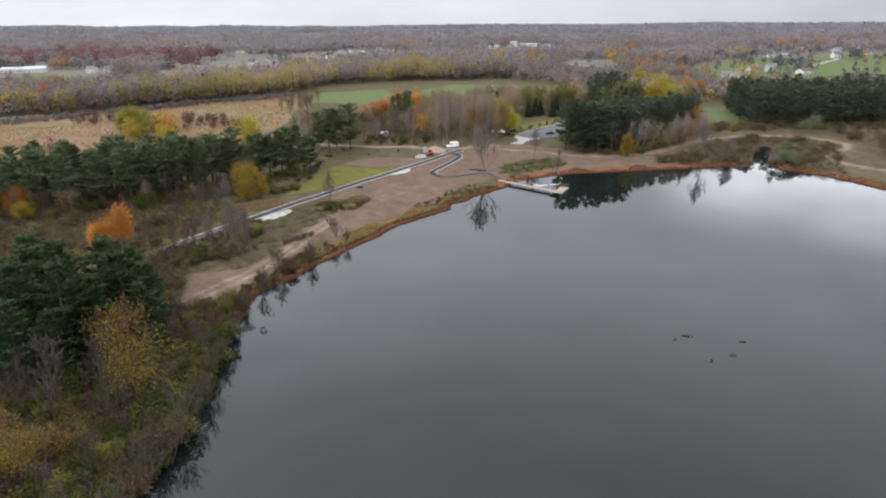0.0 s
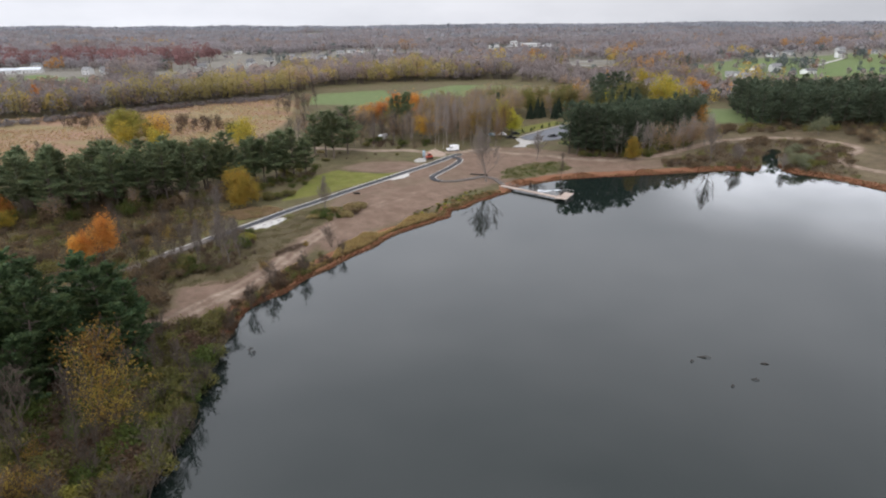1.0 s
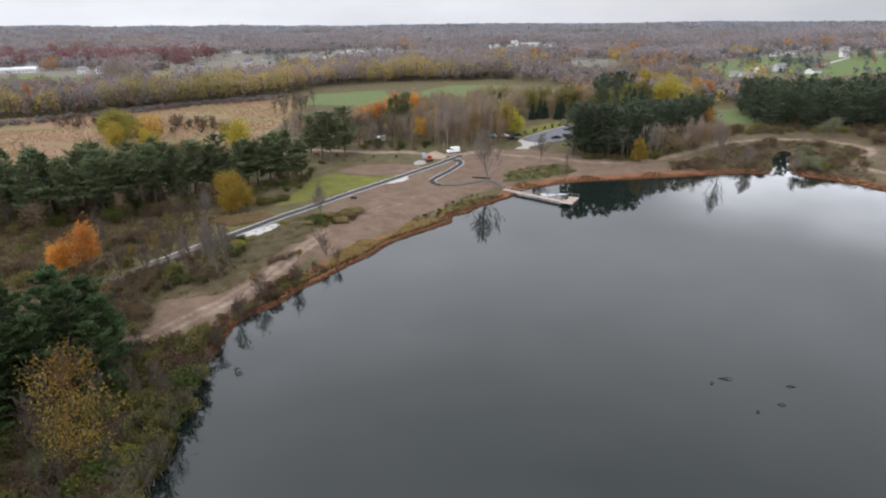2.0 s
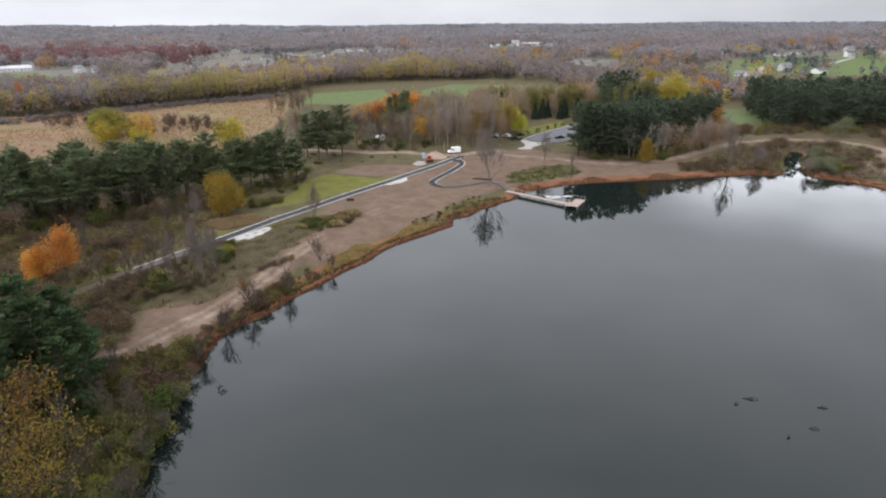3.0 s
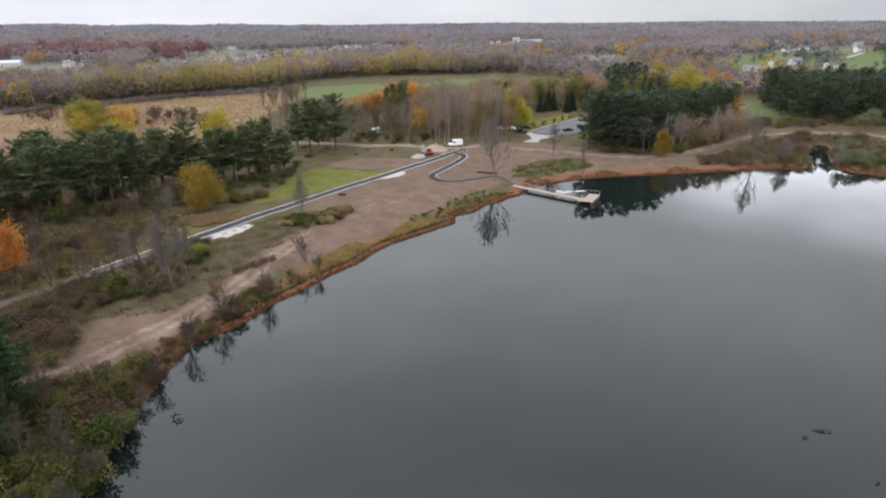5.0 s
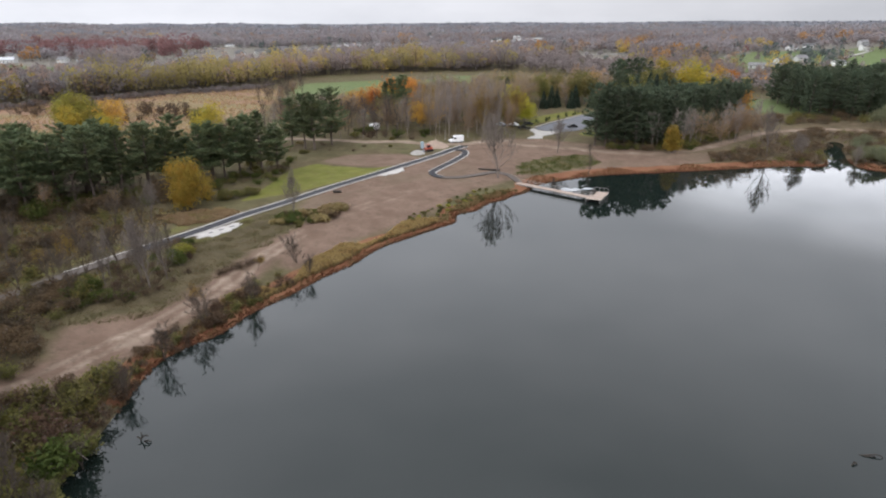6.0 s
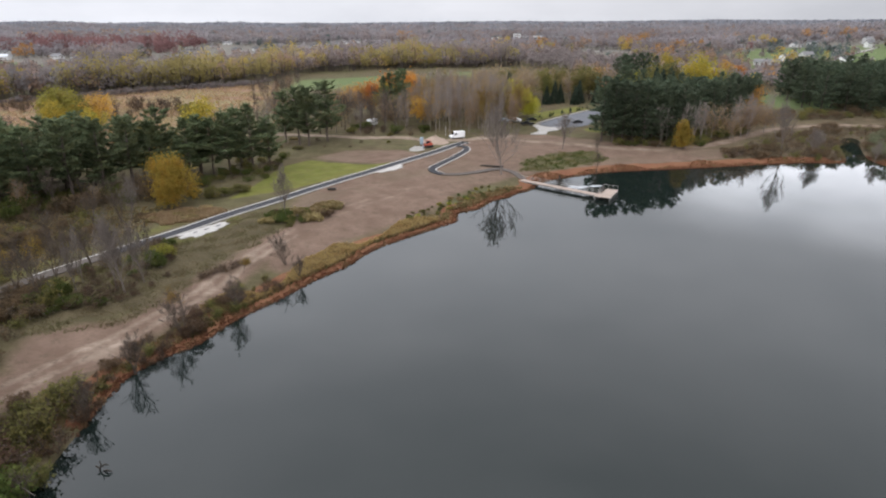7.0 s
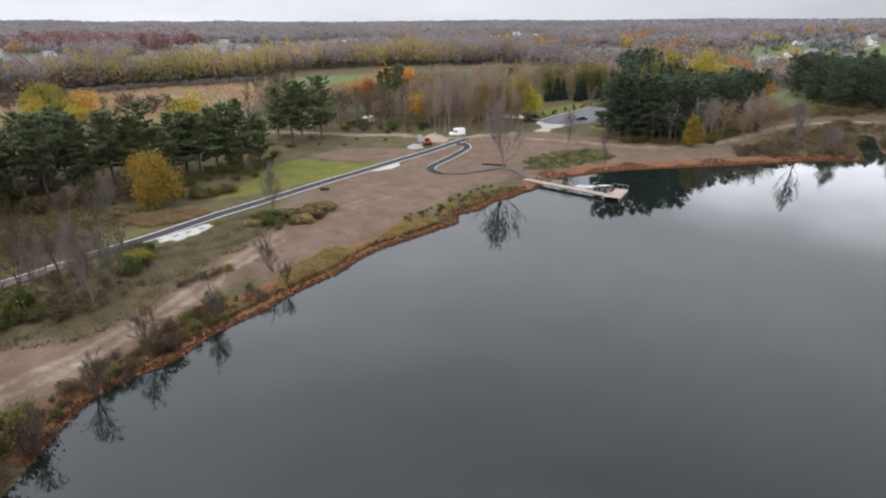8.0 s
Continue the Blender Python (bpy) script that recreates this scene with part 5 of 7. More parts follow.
for x, y, h in ((-44.5, 44, 2.8), (-42.6, 49, 2.4), (-45.2, 53.5, 3.2), (-42.2, 57, 2.6), (-43.8, 62, 3.0), (-46.8, 66, 2.6), (-42, 69, 2.3), (-47.5, 47.5, 3.2), (-44.6, 75.5, 2.4), (-47, 81, 2.2)):
    plant("bush_yellow", x, y, h, "yellow-green shrubs in the bank thicket", 1.1)
# bank scrub further along, scrub inland, shrubs of the east shore
grove(["thicket", "thicket", "thicket_olive", "bush_russet"], [(-41, 98), (-39.6, 108), (-37, 117), (-31.5, 126.5), (-28, 134), (-30, 138), (-37, 128), (-41.5, 118), (-44, 108), (-50, 101), (-48, 97)], 1.8, 1.0, 2.3, 33,
      "low scrub on the bank", 1.1, lambda x, y: along(SAND_TRACK, x, y) > 2.0, wet=-0.3)
grove(["bush_yellow", "bush_olive", "bush_green", "bush_straw"], [(-5, 168.5), (0, 174), (3, 181), (9, 189), (15, 197), (10, 197), (3, 189), (-4, 179), (-10, 171)], 1.7, 0.5, 1.05, 34, "green bank plants", 1.2)
grove(["thicket", "bush_russet", "thicket", "thicket", "thicket_olive"], [(-130, 110), (-84, 100), (-64, 104), (-64, 122), (-74, 134), (-68, 150), (-64, 165), (-74, 174), (-100, 168),
      (-130, 152)], 2.9, 1.4, 3.4, 35, "scrub behind the path", 1.3, pool=True)
grove(["thicket", "thicket", "thicket_olive", "thicket", "thicket", "bush_green"], [(-61, 121.5), (-55, 124), (-50, 127.5), (-46.5, 134), (-48.5, 141), (-51, 149), (-56, 152), (-62, 142), (-65, 132)], 2.1, 0.9, 2.6, 36, "scrub beside the path", 1.2)
grove(["bush_green", "bush_russet", "bush_straw", "bush_olive"], [(-38, 164), (-33, 163), (-26, 168), (-24, 174), (-29, 176), (-37, 171)], 1.9, 0.9, 1.9, 37, "shrub island in the graded soil", 1.2)
grove(["bush_olive", "bush_russet", "thicket", "bush_green"], [(-64, 186), (-56, 196), (-48, 198), (-48, 226), (-56, 228), (-62, 205)], 3.2, 1.2, 2.6, 38, "bushes below the pines", 1.2, pool=True)
grove(["thicket", "thicket", "bush_russet", "thicket_olive", "thicket"], [(84, 229), (112, 228), (134, 224), (150, 210), (158, 228), (174, 252), (172, 274), (150, 280), (128, 270), (106, 248)],
      2.5, 0.8, 3.2, 39, "scrub on the east shore", 1.5, pool=True)
grove(["bush_olive", "thicket_olive", "bush_russet", "thicket"], [(86, 250), (100, 262), (118, 282), (140, 294), (160, 298), (240, 290), (240, 302), (160, 308), (124, 302), (98, 272), (80, 255)], 3.4, 1.6, 3.6, 40,
      "bushes below the plantation", 1.3, pool=True)
grove(["bush_olive", "bush_green", "thicket_olive", "bush_russet"], [(58, 245), (72, 243.5), (86, 245.5), (100, 257), (112, 268), (108, 270), (96, 259), (80, 250), (58, 251)], 2.6, 1.3, 3.0, 52, "undergrowth before the pines", 1.4, pool=True)
grove(["bush_olive", "pale"], [(136, 224), (146, 222), (152, 240), (144, 242)], 3.6, 2.2, 3.6, 41, "pale shrubs on the east shore", 1.1)
grove(["thicket", "bare_multi", "bush_russet", "russet"], [(190, 200), (182, 230), (190, 262), (192, 286), (250, 288), (260, 200)], 4.2, 2, 6, 42, "brush on the east bank", 1.2, pool=True)
grove(["thicket", "bush_straw", "bush_olive"], [(-62, 226), (-30, 240), (-12, 244), (-14, 252), (-40, 254), (-62, 252)], 8.0, 0.7, 1.4, 43, "low plants by the gravel track", 1.6)
grove(["thicket", "bush_russet", "thicket", "thicket_olive"], [(-78, 95), (-60, 97), (-55.8, 105), (-57.5, 112), (-60, 118), (-58.5, 127), (-66, 134), (-82, 122)], 2.3, 1.6, 3.6, 48, "dense brown scrub", 1.3, pool=True)
grove(["thicket", "thicket_olive", "thicket", "bush_russet", "bush_green"], [(-145, 150), (-108, 158), (-84, 170), (-68, 180), (-66, 186), (-88, 180), (-112, 168), (-145, 160)], 2.8, 2.2, 4.5, 49, "undergrowth below the pines",
      1.2, pool=True)
grove(["bush_olive", "thicket", "bush_green", "bare_multi"], [(-34, 261), (-10, 261), (-6, 272), (-34, 278)], 3.8, 1.4, 3.2, 51, "shrubs by the gravel track", 1.4)
# low hedge of scrub, yellow shrubs and golden grass round the graded bank
for k in range(9):
    plant("thicket", -41.5 + (5.7) * k / 8, 136.9 + (6.8) * k / 8, 1.3 + 0.4 * math.sin(k * 2.2), "dark scrub ridge", 1.6)
plant("bush_yellow", -51.8, 145.6, 2.8, "yellow shrubs on the bank", 1.2)
plant("bush_green", -56.8, 125.6, 1.9, "scrub beside the path", 1.5)
plant("bush_green", -53.6, 126.4, 1.6, "scrub beside the path", 1.5)
plant("sparse_yellow", -35.2, 139.3, 3.6, "yellow saplings on the bank", 0.8)
plant("sparse_yellow", -42.4, 127.2, 3.4, "yellow saplings on the bank", 0.7)
grove(["bush_straw", "bush_straw", "bush_russet"], [(-66.5, 163.0), (-52.7, 167.6), (-53.7, 175.6), (-66.5, 171.0)], 2.3, 0.6, 1.1, 47, "golden grass beside the path", 1.5)
for dx, dy, h in ((0, 0, 2.2), (1.6, 0.6, 1.8), (-1.2, 1.0, 1.7), (2.8, -0.6, 1.4)):
    plant("bush_green", -36.7 + dx, 167.7 + dy, h, "shrub island in the graded soil", 1.4)
for dx, dy, h in ((0, 0, 1.5), (1.5, 1.2, 1.4), (-1.5, -0.8, 1.2), (2.6, 0.4, 1.6)):
    plant("bush_straw", -28.2 + dx, 175.9 + dy, h, "shrub island in the graded soil", 1.1)
for dx, dy, h in ((0, 0, 2.8), (3, 1, 2.2), (-4, 1, 2.4), (6, 4, 2.4)):
    plant("bush_olive", -56.5 + dx, 183.4 + dy, h, "bushes below the pines", 1.3)
lay_pool("scrub_cover", "tangled autumn scrub of brown and olive shrubs")
for k in range(14):
    plant("spruce", 36.5 + k * 2.25 + PLANTS.uniform(-1.4, 1.4), 294 + k * 2.75 + PLANTS.uniform(-1, 1), PLANTS.uniform(1.4, 2.3), "young evergreens beside the lot", 1.1)


def blades(name, x, y, lo, hi, width, material, label, category):
    """Clumps of standing blades over many places, as one cover."""
    rng = np.random.default_rng(len(x))
    z = height(x, y) - 0.08
    n = len(x)
    v, h = [], rng.uniform(lo, hi, n)
    for k in range(3):
        az, lean = rng.uniform(0, 6.3, n), rng.normal(size=(n, 2)) * 0.3
        dx, dy = np.cos(az) * width, np.sin(az) * width
        v += [np.stack([x - dx, y - dy, z], 1), np.stack([x + dx, y + dy, z], 1), np.stack([x + lean[:, 0] * h + dx * 0.4, y + lean[:, 1] * h + dy * 0.4, z + h], 1),
              np.stack([x + lean[:, 0] * h - dx * 0.5, y + lean[:, 1] * h - dy * 0.5, z + h * 0.9], 1)]
    v = np.stack(v, 1).reshape(-1, 3)
    return tagged(new(name, mesh_data(name, v, np.arange(len(v)).reshape(-1, 4), [material])), label, category, kind="stuff")


def scatter(n, box, test, seed):
    rng = np.random.default_rng(seed)
    x, y = rng.uniform(box[0], box[1], n), rng.uniform(box[2], box[3], n)
    ok = test(x, y)
    return x[ok], y[ok]


def shore_band(lo, hi):
    def test(x, y):
        d = signed(LAKE, x, y)
        wob = (1.0 + 0.6 * np.sin(x * 0.21 + y * 0.13) + 0.4 * np.sin(x * 0.5)) * (1 + 0.7 * np.exp(-((y - 138) / 16) ** 2))
        return (d > lo) & (d < lo + (hi - lo) * np.clip(wob, 0.35, 2)) & ~((x > 120) & (y > 228))
    return test


blades("red_sedge", *scatter(170000, (-46, 160, 97, 236), shore_band(-0.35, 3.0), 1), 0.15, 0.48, 0.16, L_SEDGE, "band of red-brown sedge along the waterline", "sedge")
blades("waterline_sedge", *scatter(420000, (-46, 160, 97, 236), lambda x, y: np.abs(signed(LAKE, x, y) - 0.1) < 0.6, 11), 0.10, 0.34, 0.12, L_SEDGE, "low red-brown fringe at the water's edge", "sedge")
blades("golden_grass", *scatter(52000, (-37, -2, 128, 172), shore_band(2.0, 4.3), 6), 0.30, 0.80, 0.18, L_GOLD, "strip of golden grass above the sedge", "grass")
blades("straw_grass", *scatter(60000, (-46, 20, 84, 200), shore_band(1.5, 4.0), 2), 0.3, 0.8, 0.17, L_STRAW, "pale dry grass along the bank", "grass")


def rough_land(x, y):
    d = signed(LAKE, x, y)
    free = (d > 4) & (along(MAIN_PATH, x, y) > 2.8) & (along(SAND_TRACK, x, y) > 3.4) & (signed(SOIL, x, y) > 1) & (signed(NEAR_SOIL, x, y) > 0)
    return free & (signed(LAWN, x, y) > 0) & (signed(BARE_LAWN, x, y) > 0) 


blades("green_weeds", *scatter(12000, (20, 52, 210, 242), lambda x, y: signed(GREEN_BANK, x, y) < 1.5 * np.sin(x * 0.9) * np.sin(y * 0.8) - 0.4, 3), 0.10, 0.30, 0.10, L_GREEN, "low dark green plants above the sedge", "weeds")
blades("dry_grass", *scatter(9000, (-125, -62, 90, 175), rough_land, 4), 0.2, 0.5, 0.2, L_STRAW, "tussocks of dry autumn grass among scrub", "grass")

blades("marsh_reeds", *scatter(22000, (-420, -86, 150, 452), lambda x, y: (signed(MARSH, x, y) < -2) & (np.sin(x * 0.09 + 1.5 * np.sin(y * 0.05)) + np.sin(y * 0.13 + x * 0.03) > -0.7), 7), 0.3, 0.85, 0.4, L_REED,
       "rust and tan reeds standing in the marsh", "reeds")
blades("marsh_straw", *scatter(16000, (-420, -86, 150, 452), lambda x, y: (signed(MARSH, x, y) < -2) & (np.sin(x * 0.04 + y * 0.06) + 0.004 * (x + 220) > 0.2), 8), 0.3, 0.7, 0.4, L_DRY,
       "straw-coloured grass between the reeds", "grass")
blades("bank_grass", *scatter(46000, (-62, -20, 116, 176), lambda x, y: (signed(ROUGH_BANK, x, y) < 3) & (along(MAIN_PATH, x, y) > 2.4) & (along(SAND_TRACK, x, y) > 2.6), 9), 0.06, 0.20, 0.10, L_TURF,
       "short olive and brown grass on the bank", "grass")

GOLD_GRASS = [(-67, 168), (-60, 173), (-53, 174.5), (-47.5, 171.8), (-52.5, 165.6), (-59.3, 162.6)]
blades("golden_tussocks", *scatter(9000, (-68, -46, 161, 176), lambda x, y: (signed(GOLD_GRASS, x, y) < 1.2 * np.sin(x) * np.sin(y * 1.3)) & (along(MAIN_PATH, x, y) > 2.2), 10), 0.3, 0.8, 0.16, L_DRY,
       "golden-brown grass beside the path", "grass")

# ---------------- the country beyond ----------------
FRONT = np.array([(-900, 40), (-420, 259), (-246, 329), (-226, 347), (-205, 371), (-179, 394), (-153, 425), (-119, 448), (-95, 520), (-22, 550), (45, 568), (90, 520), (100, 400), (140, 398), (250, 385),
                  (345, 372), (420, 320), (900, 200)], float)
# crown colours paled and greyed to stand in for distance haze
HAZED_SPECIES = {"mauve": (0.264, 0.224, 0.213), "grey": (0.297, 0.272, 0.264), "russet": (0.295, 0.216, 0.178), "olive": (0.348, 0.285, 0.115), "yellow": (0.479, 0.353, 0.113),
           "orange": (0.430, 0.240, 0.105), "red": (0.235, 0.130, 0.126), "green": (0.085, 0.106, 0.088), "haze_mauve": (0.295, 0.264, 0.268), "ash": (0.302, 0.284, 0.288),
           "umber": (0.289, 0.239, 0.227), "dull_orange": (0.367, 0.252, 0.179), "fir": (0.138, 0.160, 0.152), "haze_blue": (0.262, 0.270, 0.296), "haze_slate": (0.272, 0.270, 0.289)}
# land without trees: fallow, yards and works among the woods
CLEARINGS = [[(-262, 560), (-182, 590), (-178, 708), (-200, 800), (-236, 970), (-372, 956), (-330, 790), (-285, 640)],
             [(-205, 760), (-128, 750), (-40, 860), (-40, 1045), (-180, 1078), (-232, 985)], [(70, 930), (200, 930), (228, 1262), (78, 1262)],
             [(120, 600), (160, 590), (212, 775), (200, 800), (150, 786), (140, 690)], [(-470, 590), (-335, 572), (-318, 622), (-350, 690), (-500, 690)], [(52, 880), (84, 880), (86, 935), (50, 935)],
             [(212, 478), (420, 440), (620, 430), (660, 560), (420, 566), (330, 548), (240, 538)]]


def woods(name, x, y, h, wide, colours, clumps, size, label):
    """Many trees as one cover: each a short trunk and a ragged crown of clumps."""
    rng = np.random.default_rng(len(x) + clumps)
    n = len(x)
    z = height(x, y)
    q = rng.normal(size=(n, clumps, 3))
    q /= np.linalg.norm(q, axis=2)[..., None]
    q *= rng.uniform(0.35, 1.0, (n, clumps, 1)) ** 0.6
    q[..., 2] = np.where(q[..., 2] < -0.55, -q[..., 2], q[..., 2])
    lop = 1 + 0.25 * rng.normal(size=(n, 1, 3))
    c = q * lop * np.stack([wide, wide, h * 0.44], 1)[:, None] + np.stack([x, y, z + h * 0.52], 1)[:, None]
    out = (c - np.stack([x, y, z + h * 0.42], 1)[:, None]) / np.stack([wide, wide, h * 0.44], 1)[:, None]
    lv, lf = leaves(rng, c.reshape(-1, 3), size, 0.15, 0.75, 0.4, out.reshape(-1, 3))
    soft = out.reshape(-1, 3) + np.array([0, 0, 0.9])
    soft /= np.linalg.norm(soft, axis=1)[:, None] + 1e-6
    foot, top = np.stack([x, y, z - 0.3], 1), np.stack([x, y, z + h * 0.7], 1)
    side = np.stack([0.02 * h, 0 * h, 0 * h], 1)
    tv = np.stack([foot - side, foot + side, top + side * 0.4, top - side * 0.4], 1).reshape(-1, 3)
    v = np.concatenate([lv, tv])
    me = mesh_data(name, v, np.concatenate([lf, np.arange(len(lv), len(v)).reshape(-1, 4)]), [M_WOODS], np.concatenate([np.repeat(soft, 4, 0), np.tile([[0, -0.6, 0.8]], (n * 4, 1))]))
    col = np.concatenate([np.repeat(colours, clumps * 4, 0), np.tile(np.array([[0.10, 0.085, 0.075]]), (n * 4, 1))])
    at = me.color_attributes.new("species", "FLOAT_COLOR", "POINT")
    at.data.foreach_set("color", np.column_stack([col, np.ones(len(col))]).astype(np.float32).ravel())
    return tagged(new(name, me), label, "woods", kind="stuff")


def swells(x, y):
    """Stands of taller and of younger trees."""
    return 1 + 0.22 * np.sin(x * 0.019 + 1.7 * np.sin(y * 0.012)) * np.sin(y * 0.023 + 1.2 * np.sin(x * 0.01)) + 0.12 * np.sin(x * 0.05 + 2 * np.sin(y * 0.03))


def palette(rng, x, y, weights, stray=0.42, tone=0.10):
    """Species by drifts: neighbours tend to be alike."""
    names = list(weights)
    score = np.stack([np.log(weights[k]) + 0.9 * np.sin(x * (0.017 + 0.004 * i) + i * 2.1) * np.sin(y * (0.014 + 0.003 * i) + i * 1.3) + rng.gumbel(size=len(x)) * stray
                      for i, k in enumerate(names)], 1)
    base = np.array([HAZED_SPECIES[k] for k in names])[score.argmax(1)]
    stand = 1 + 0.13 * np.sin(x * 0.021 + 2.0 * np.sin(y * 0.009)) * np.sin(y * 0.017 + 1.5 * np.sin(x * 0.008)) + 0.07 * np.sin(x * 0.06 + y * 0.05)
    return base * (stand * rng.uniform(1 - tone, 1 + tone, len(x)))[:, None], np.array(names)[score.argmax(1)]


def open_ground(x, y):
    inside = patchwork(x, y) > 0.5
    for f in FIELDS + CLEARINGS + [MARSH]:
        inside |= signed(f, x, y) < 2
    for hx, hy in HOMES:
        reach = 14 + 0.035 * hy
        inside |= (np.abs(x - hx * y / hy) < 11 + 0.004 * hy) & (y < hy + 8) & (y > hy - reach)
    return inside


HOMES = [(-366, 648), (-352, 655), (-345, 648), (-462, 668), (-440, 672), (-480, 655), (-232, 765), (-168, 838), (-160, 842), (-88, 1052), (-129, 1000), (-163, 1016), (-120, 905), (102, 1215),
         (268, 560), (262, 566), (321, 607), (337, 578), (462, 738), (404, 777), (500, 800), (435, 800), (295, 592), (520, 772), (531, 1350), (-40, 1028), (89, 1160), (-331, 1030), (185, 1147),
         (-230, 838), (-205, 861), (-279, 726), (-463, 719), (66, 927), (-226, 742), (-150, 1052), (-106, 1046), (128, 1205), (198, 1200)]


def far_country():
    rng = np.random.default_rng(5)

    def ring(r0, r1, gap, az=47):
        n = int(math.radians(2 * az) * (r1 * r1 - r0 * r0) / 2 / gap ** 2)
        r, a = np.sqrt(rng.uniform(r0 * r0, r1 * r1, n)), np.radians(rng.uniform(-az, az, n))
        x, y = r * np.sin(a), r * np.cos(a)
        ok = (y > np.interp(x, FRONT[:, 0], FRONT[:, 1])) & ~open_ground(x, y)
        return x[ok], y[ok]

    # the yellow-olive belt behind the marsh, greyer towards its ends
    n = 1150
    fx = rng.uniform(-430, 60, n)
    fy = np.interp(fx, FRONT[:, 0], FRONT[:, 1]) + rng.uniform(0, 62, n)
    ok = ~open_ground(fx, fy)
    fx, fy = fx[ok], fy[ok]
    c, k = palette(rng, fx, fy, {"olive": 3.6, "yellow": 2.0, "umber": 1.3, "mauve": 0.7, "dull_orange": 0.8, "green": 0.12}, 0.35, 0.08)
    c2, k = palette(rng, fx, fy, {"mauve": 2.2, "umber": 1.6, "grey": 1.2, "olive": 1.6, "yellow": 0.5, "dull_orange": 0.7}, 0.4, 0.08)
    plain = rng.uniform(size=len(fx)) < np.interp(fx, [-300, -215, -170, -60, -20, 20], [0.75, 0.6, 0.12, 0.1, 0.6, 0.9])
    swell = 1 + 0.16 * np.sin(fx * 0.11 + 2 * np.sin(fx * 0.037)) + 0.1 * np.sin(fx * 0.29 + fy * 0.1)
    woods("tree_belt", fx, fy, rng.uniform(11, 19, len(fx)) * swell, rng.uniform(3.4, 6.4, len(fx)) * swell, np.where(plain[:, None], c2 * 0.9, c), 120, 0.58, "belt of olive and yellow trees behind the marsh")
    t = rng.uniform(0, 1, 330)
    x = -255 + 140 * t + rng.uniform(-3, 3, 330)
    y = np.interp(x, FRONT[:, 0], FRONT[:, 1]) - 4 - rng.uniform(0, 1, 330) ** 2 * 16
    c, k = palette(rng, x, y, {"mauve": 2.0, "grey": 2.0, "russet": 1.0})
    woods("marsh_edge_scrub", x, y, rng.uniform(1.4, 3.4, 330), rng.uniform(1.4, 2.6, 330), c * 0.75, 40, 0.4, "low grey scrub along the marsh edge")
    x, y = ring(330, 760, 8.6)
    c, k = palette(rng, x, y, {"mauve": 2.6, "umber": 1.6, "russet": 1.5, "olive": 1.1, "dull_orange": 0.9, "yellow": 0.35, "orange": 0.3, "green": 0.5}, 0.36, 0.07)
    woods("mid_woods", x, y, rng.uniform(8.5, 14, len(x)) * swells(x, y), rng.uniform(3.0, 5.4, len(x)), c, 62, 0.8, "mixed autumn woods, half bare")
    # each farther ring takes greyer, bluer tints in place of haze
    x, y = ring(760, 1500, 12.8)
    c, k = palette(rng, x, y, {"haze_mauve": 3.4, "umber": 2.2, "ash": 1.2, "russet": 0.8, "dull_orange": 0.9, "olive": 0.35, "orange": 0.14, "fir": 0.6}, 0.34, 0.05)
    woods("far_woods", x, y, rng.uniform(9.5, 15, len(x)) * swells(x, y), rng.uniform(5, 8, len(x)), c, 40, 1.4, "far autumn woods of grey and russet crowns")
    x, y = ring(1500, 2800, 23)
    c, k = palette(rng, x, y, {"haze_mauve": 2.8, "ash": 2.0, "haze_slate": 2.4, "umber": 1.2, "dull_orange": 0.35, "fir": 0.35}, 0.3, 0.03)
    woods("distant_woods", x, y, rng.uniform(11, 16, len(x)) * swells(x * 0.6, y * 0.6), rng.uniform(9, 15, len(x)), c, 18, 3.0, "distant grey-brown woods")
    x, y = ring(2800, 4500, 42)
    c, k = palette(rng, x, y, {"haze_blue": 4.0, "haze_slate": 2.4, "ash": 0.8}, 0.25, 0.02)
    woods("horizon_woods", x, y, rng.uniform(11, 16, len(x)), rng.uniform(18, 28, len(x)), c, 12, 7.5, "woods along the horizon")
    # yard trees of the village
    x, y = rng.uniform(250, 560, 170), rng.uniform(535, 740, 170)
    ok = np.array([min(math.hypot(a - hx, (b - hy) * 0.6) for hx, hy in HOMES) > 9 for a, b in zip(x, y)]) & (rng.uniform(size=170) < 0.42)
    x, y = x[ok], y[ok]
    c, k = palette(rng, x, y, {"fir": 2.0, "mauve": 1.8, "dull_orange": 0.9, "orange": 0.3, "red": 0.4, "grey": 1.2}, 0.9)
    woods("yard_trees", x, y, rng.uniform(5, 12, len(x)), rng.uniform(1.8, 3.6, len(x)), c, 60, 0.8, "yard trees and conifers round the houses")
    # trees whose colour stands out of the far woods
    spots = np.array([(213, 771), (211, 823), (198, 739), (262, 864), (244, 718), (257, 692), (335, 810), (357, 763), (469, 860), (488, 875), (514, 866), (60, 802), (70, 754), (-67, 1157), (-56, 1035),
                      (-667, 1350), (-602, 1310), (-545, 1259), (-422, 689), (-506, 783), (195, 610), (222, 541), (263, 516), (105, 752)], float)
    kin = np.repeat(spots, 4, 0) + rng.normal(size=(len(spots) * 4, 2)) * np.array([7.0, 12.0])
    c = np.array([HAZED_SPECIES[("orange", "dull_orange", "yellow", "orange", "dull_orange")[k % 5]] for k in range(len(spots))])
    big = 0.8 + np.repeat(spots[:, 1], 4) / 2600
    woods("autumn_accents", kin[:, 0], kin[:, 1], rng.uniform(11, 17, len(kin)) * big, rng.uniform(3.4, 5.4, len(kin)) * big, np.repeat(c, 4, 0) * rng.uniform(0.85, 1.1, (len(kin), 1)), 70, 0.95,
          "orange and golden trees standing out of the far woods")
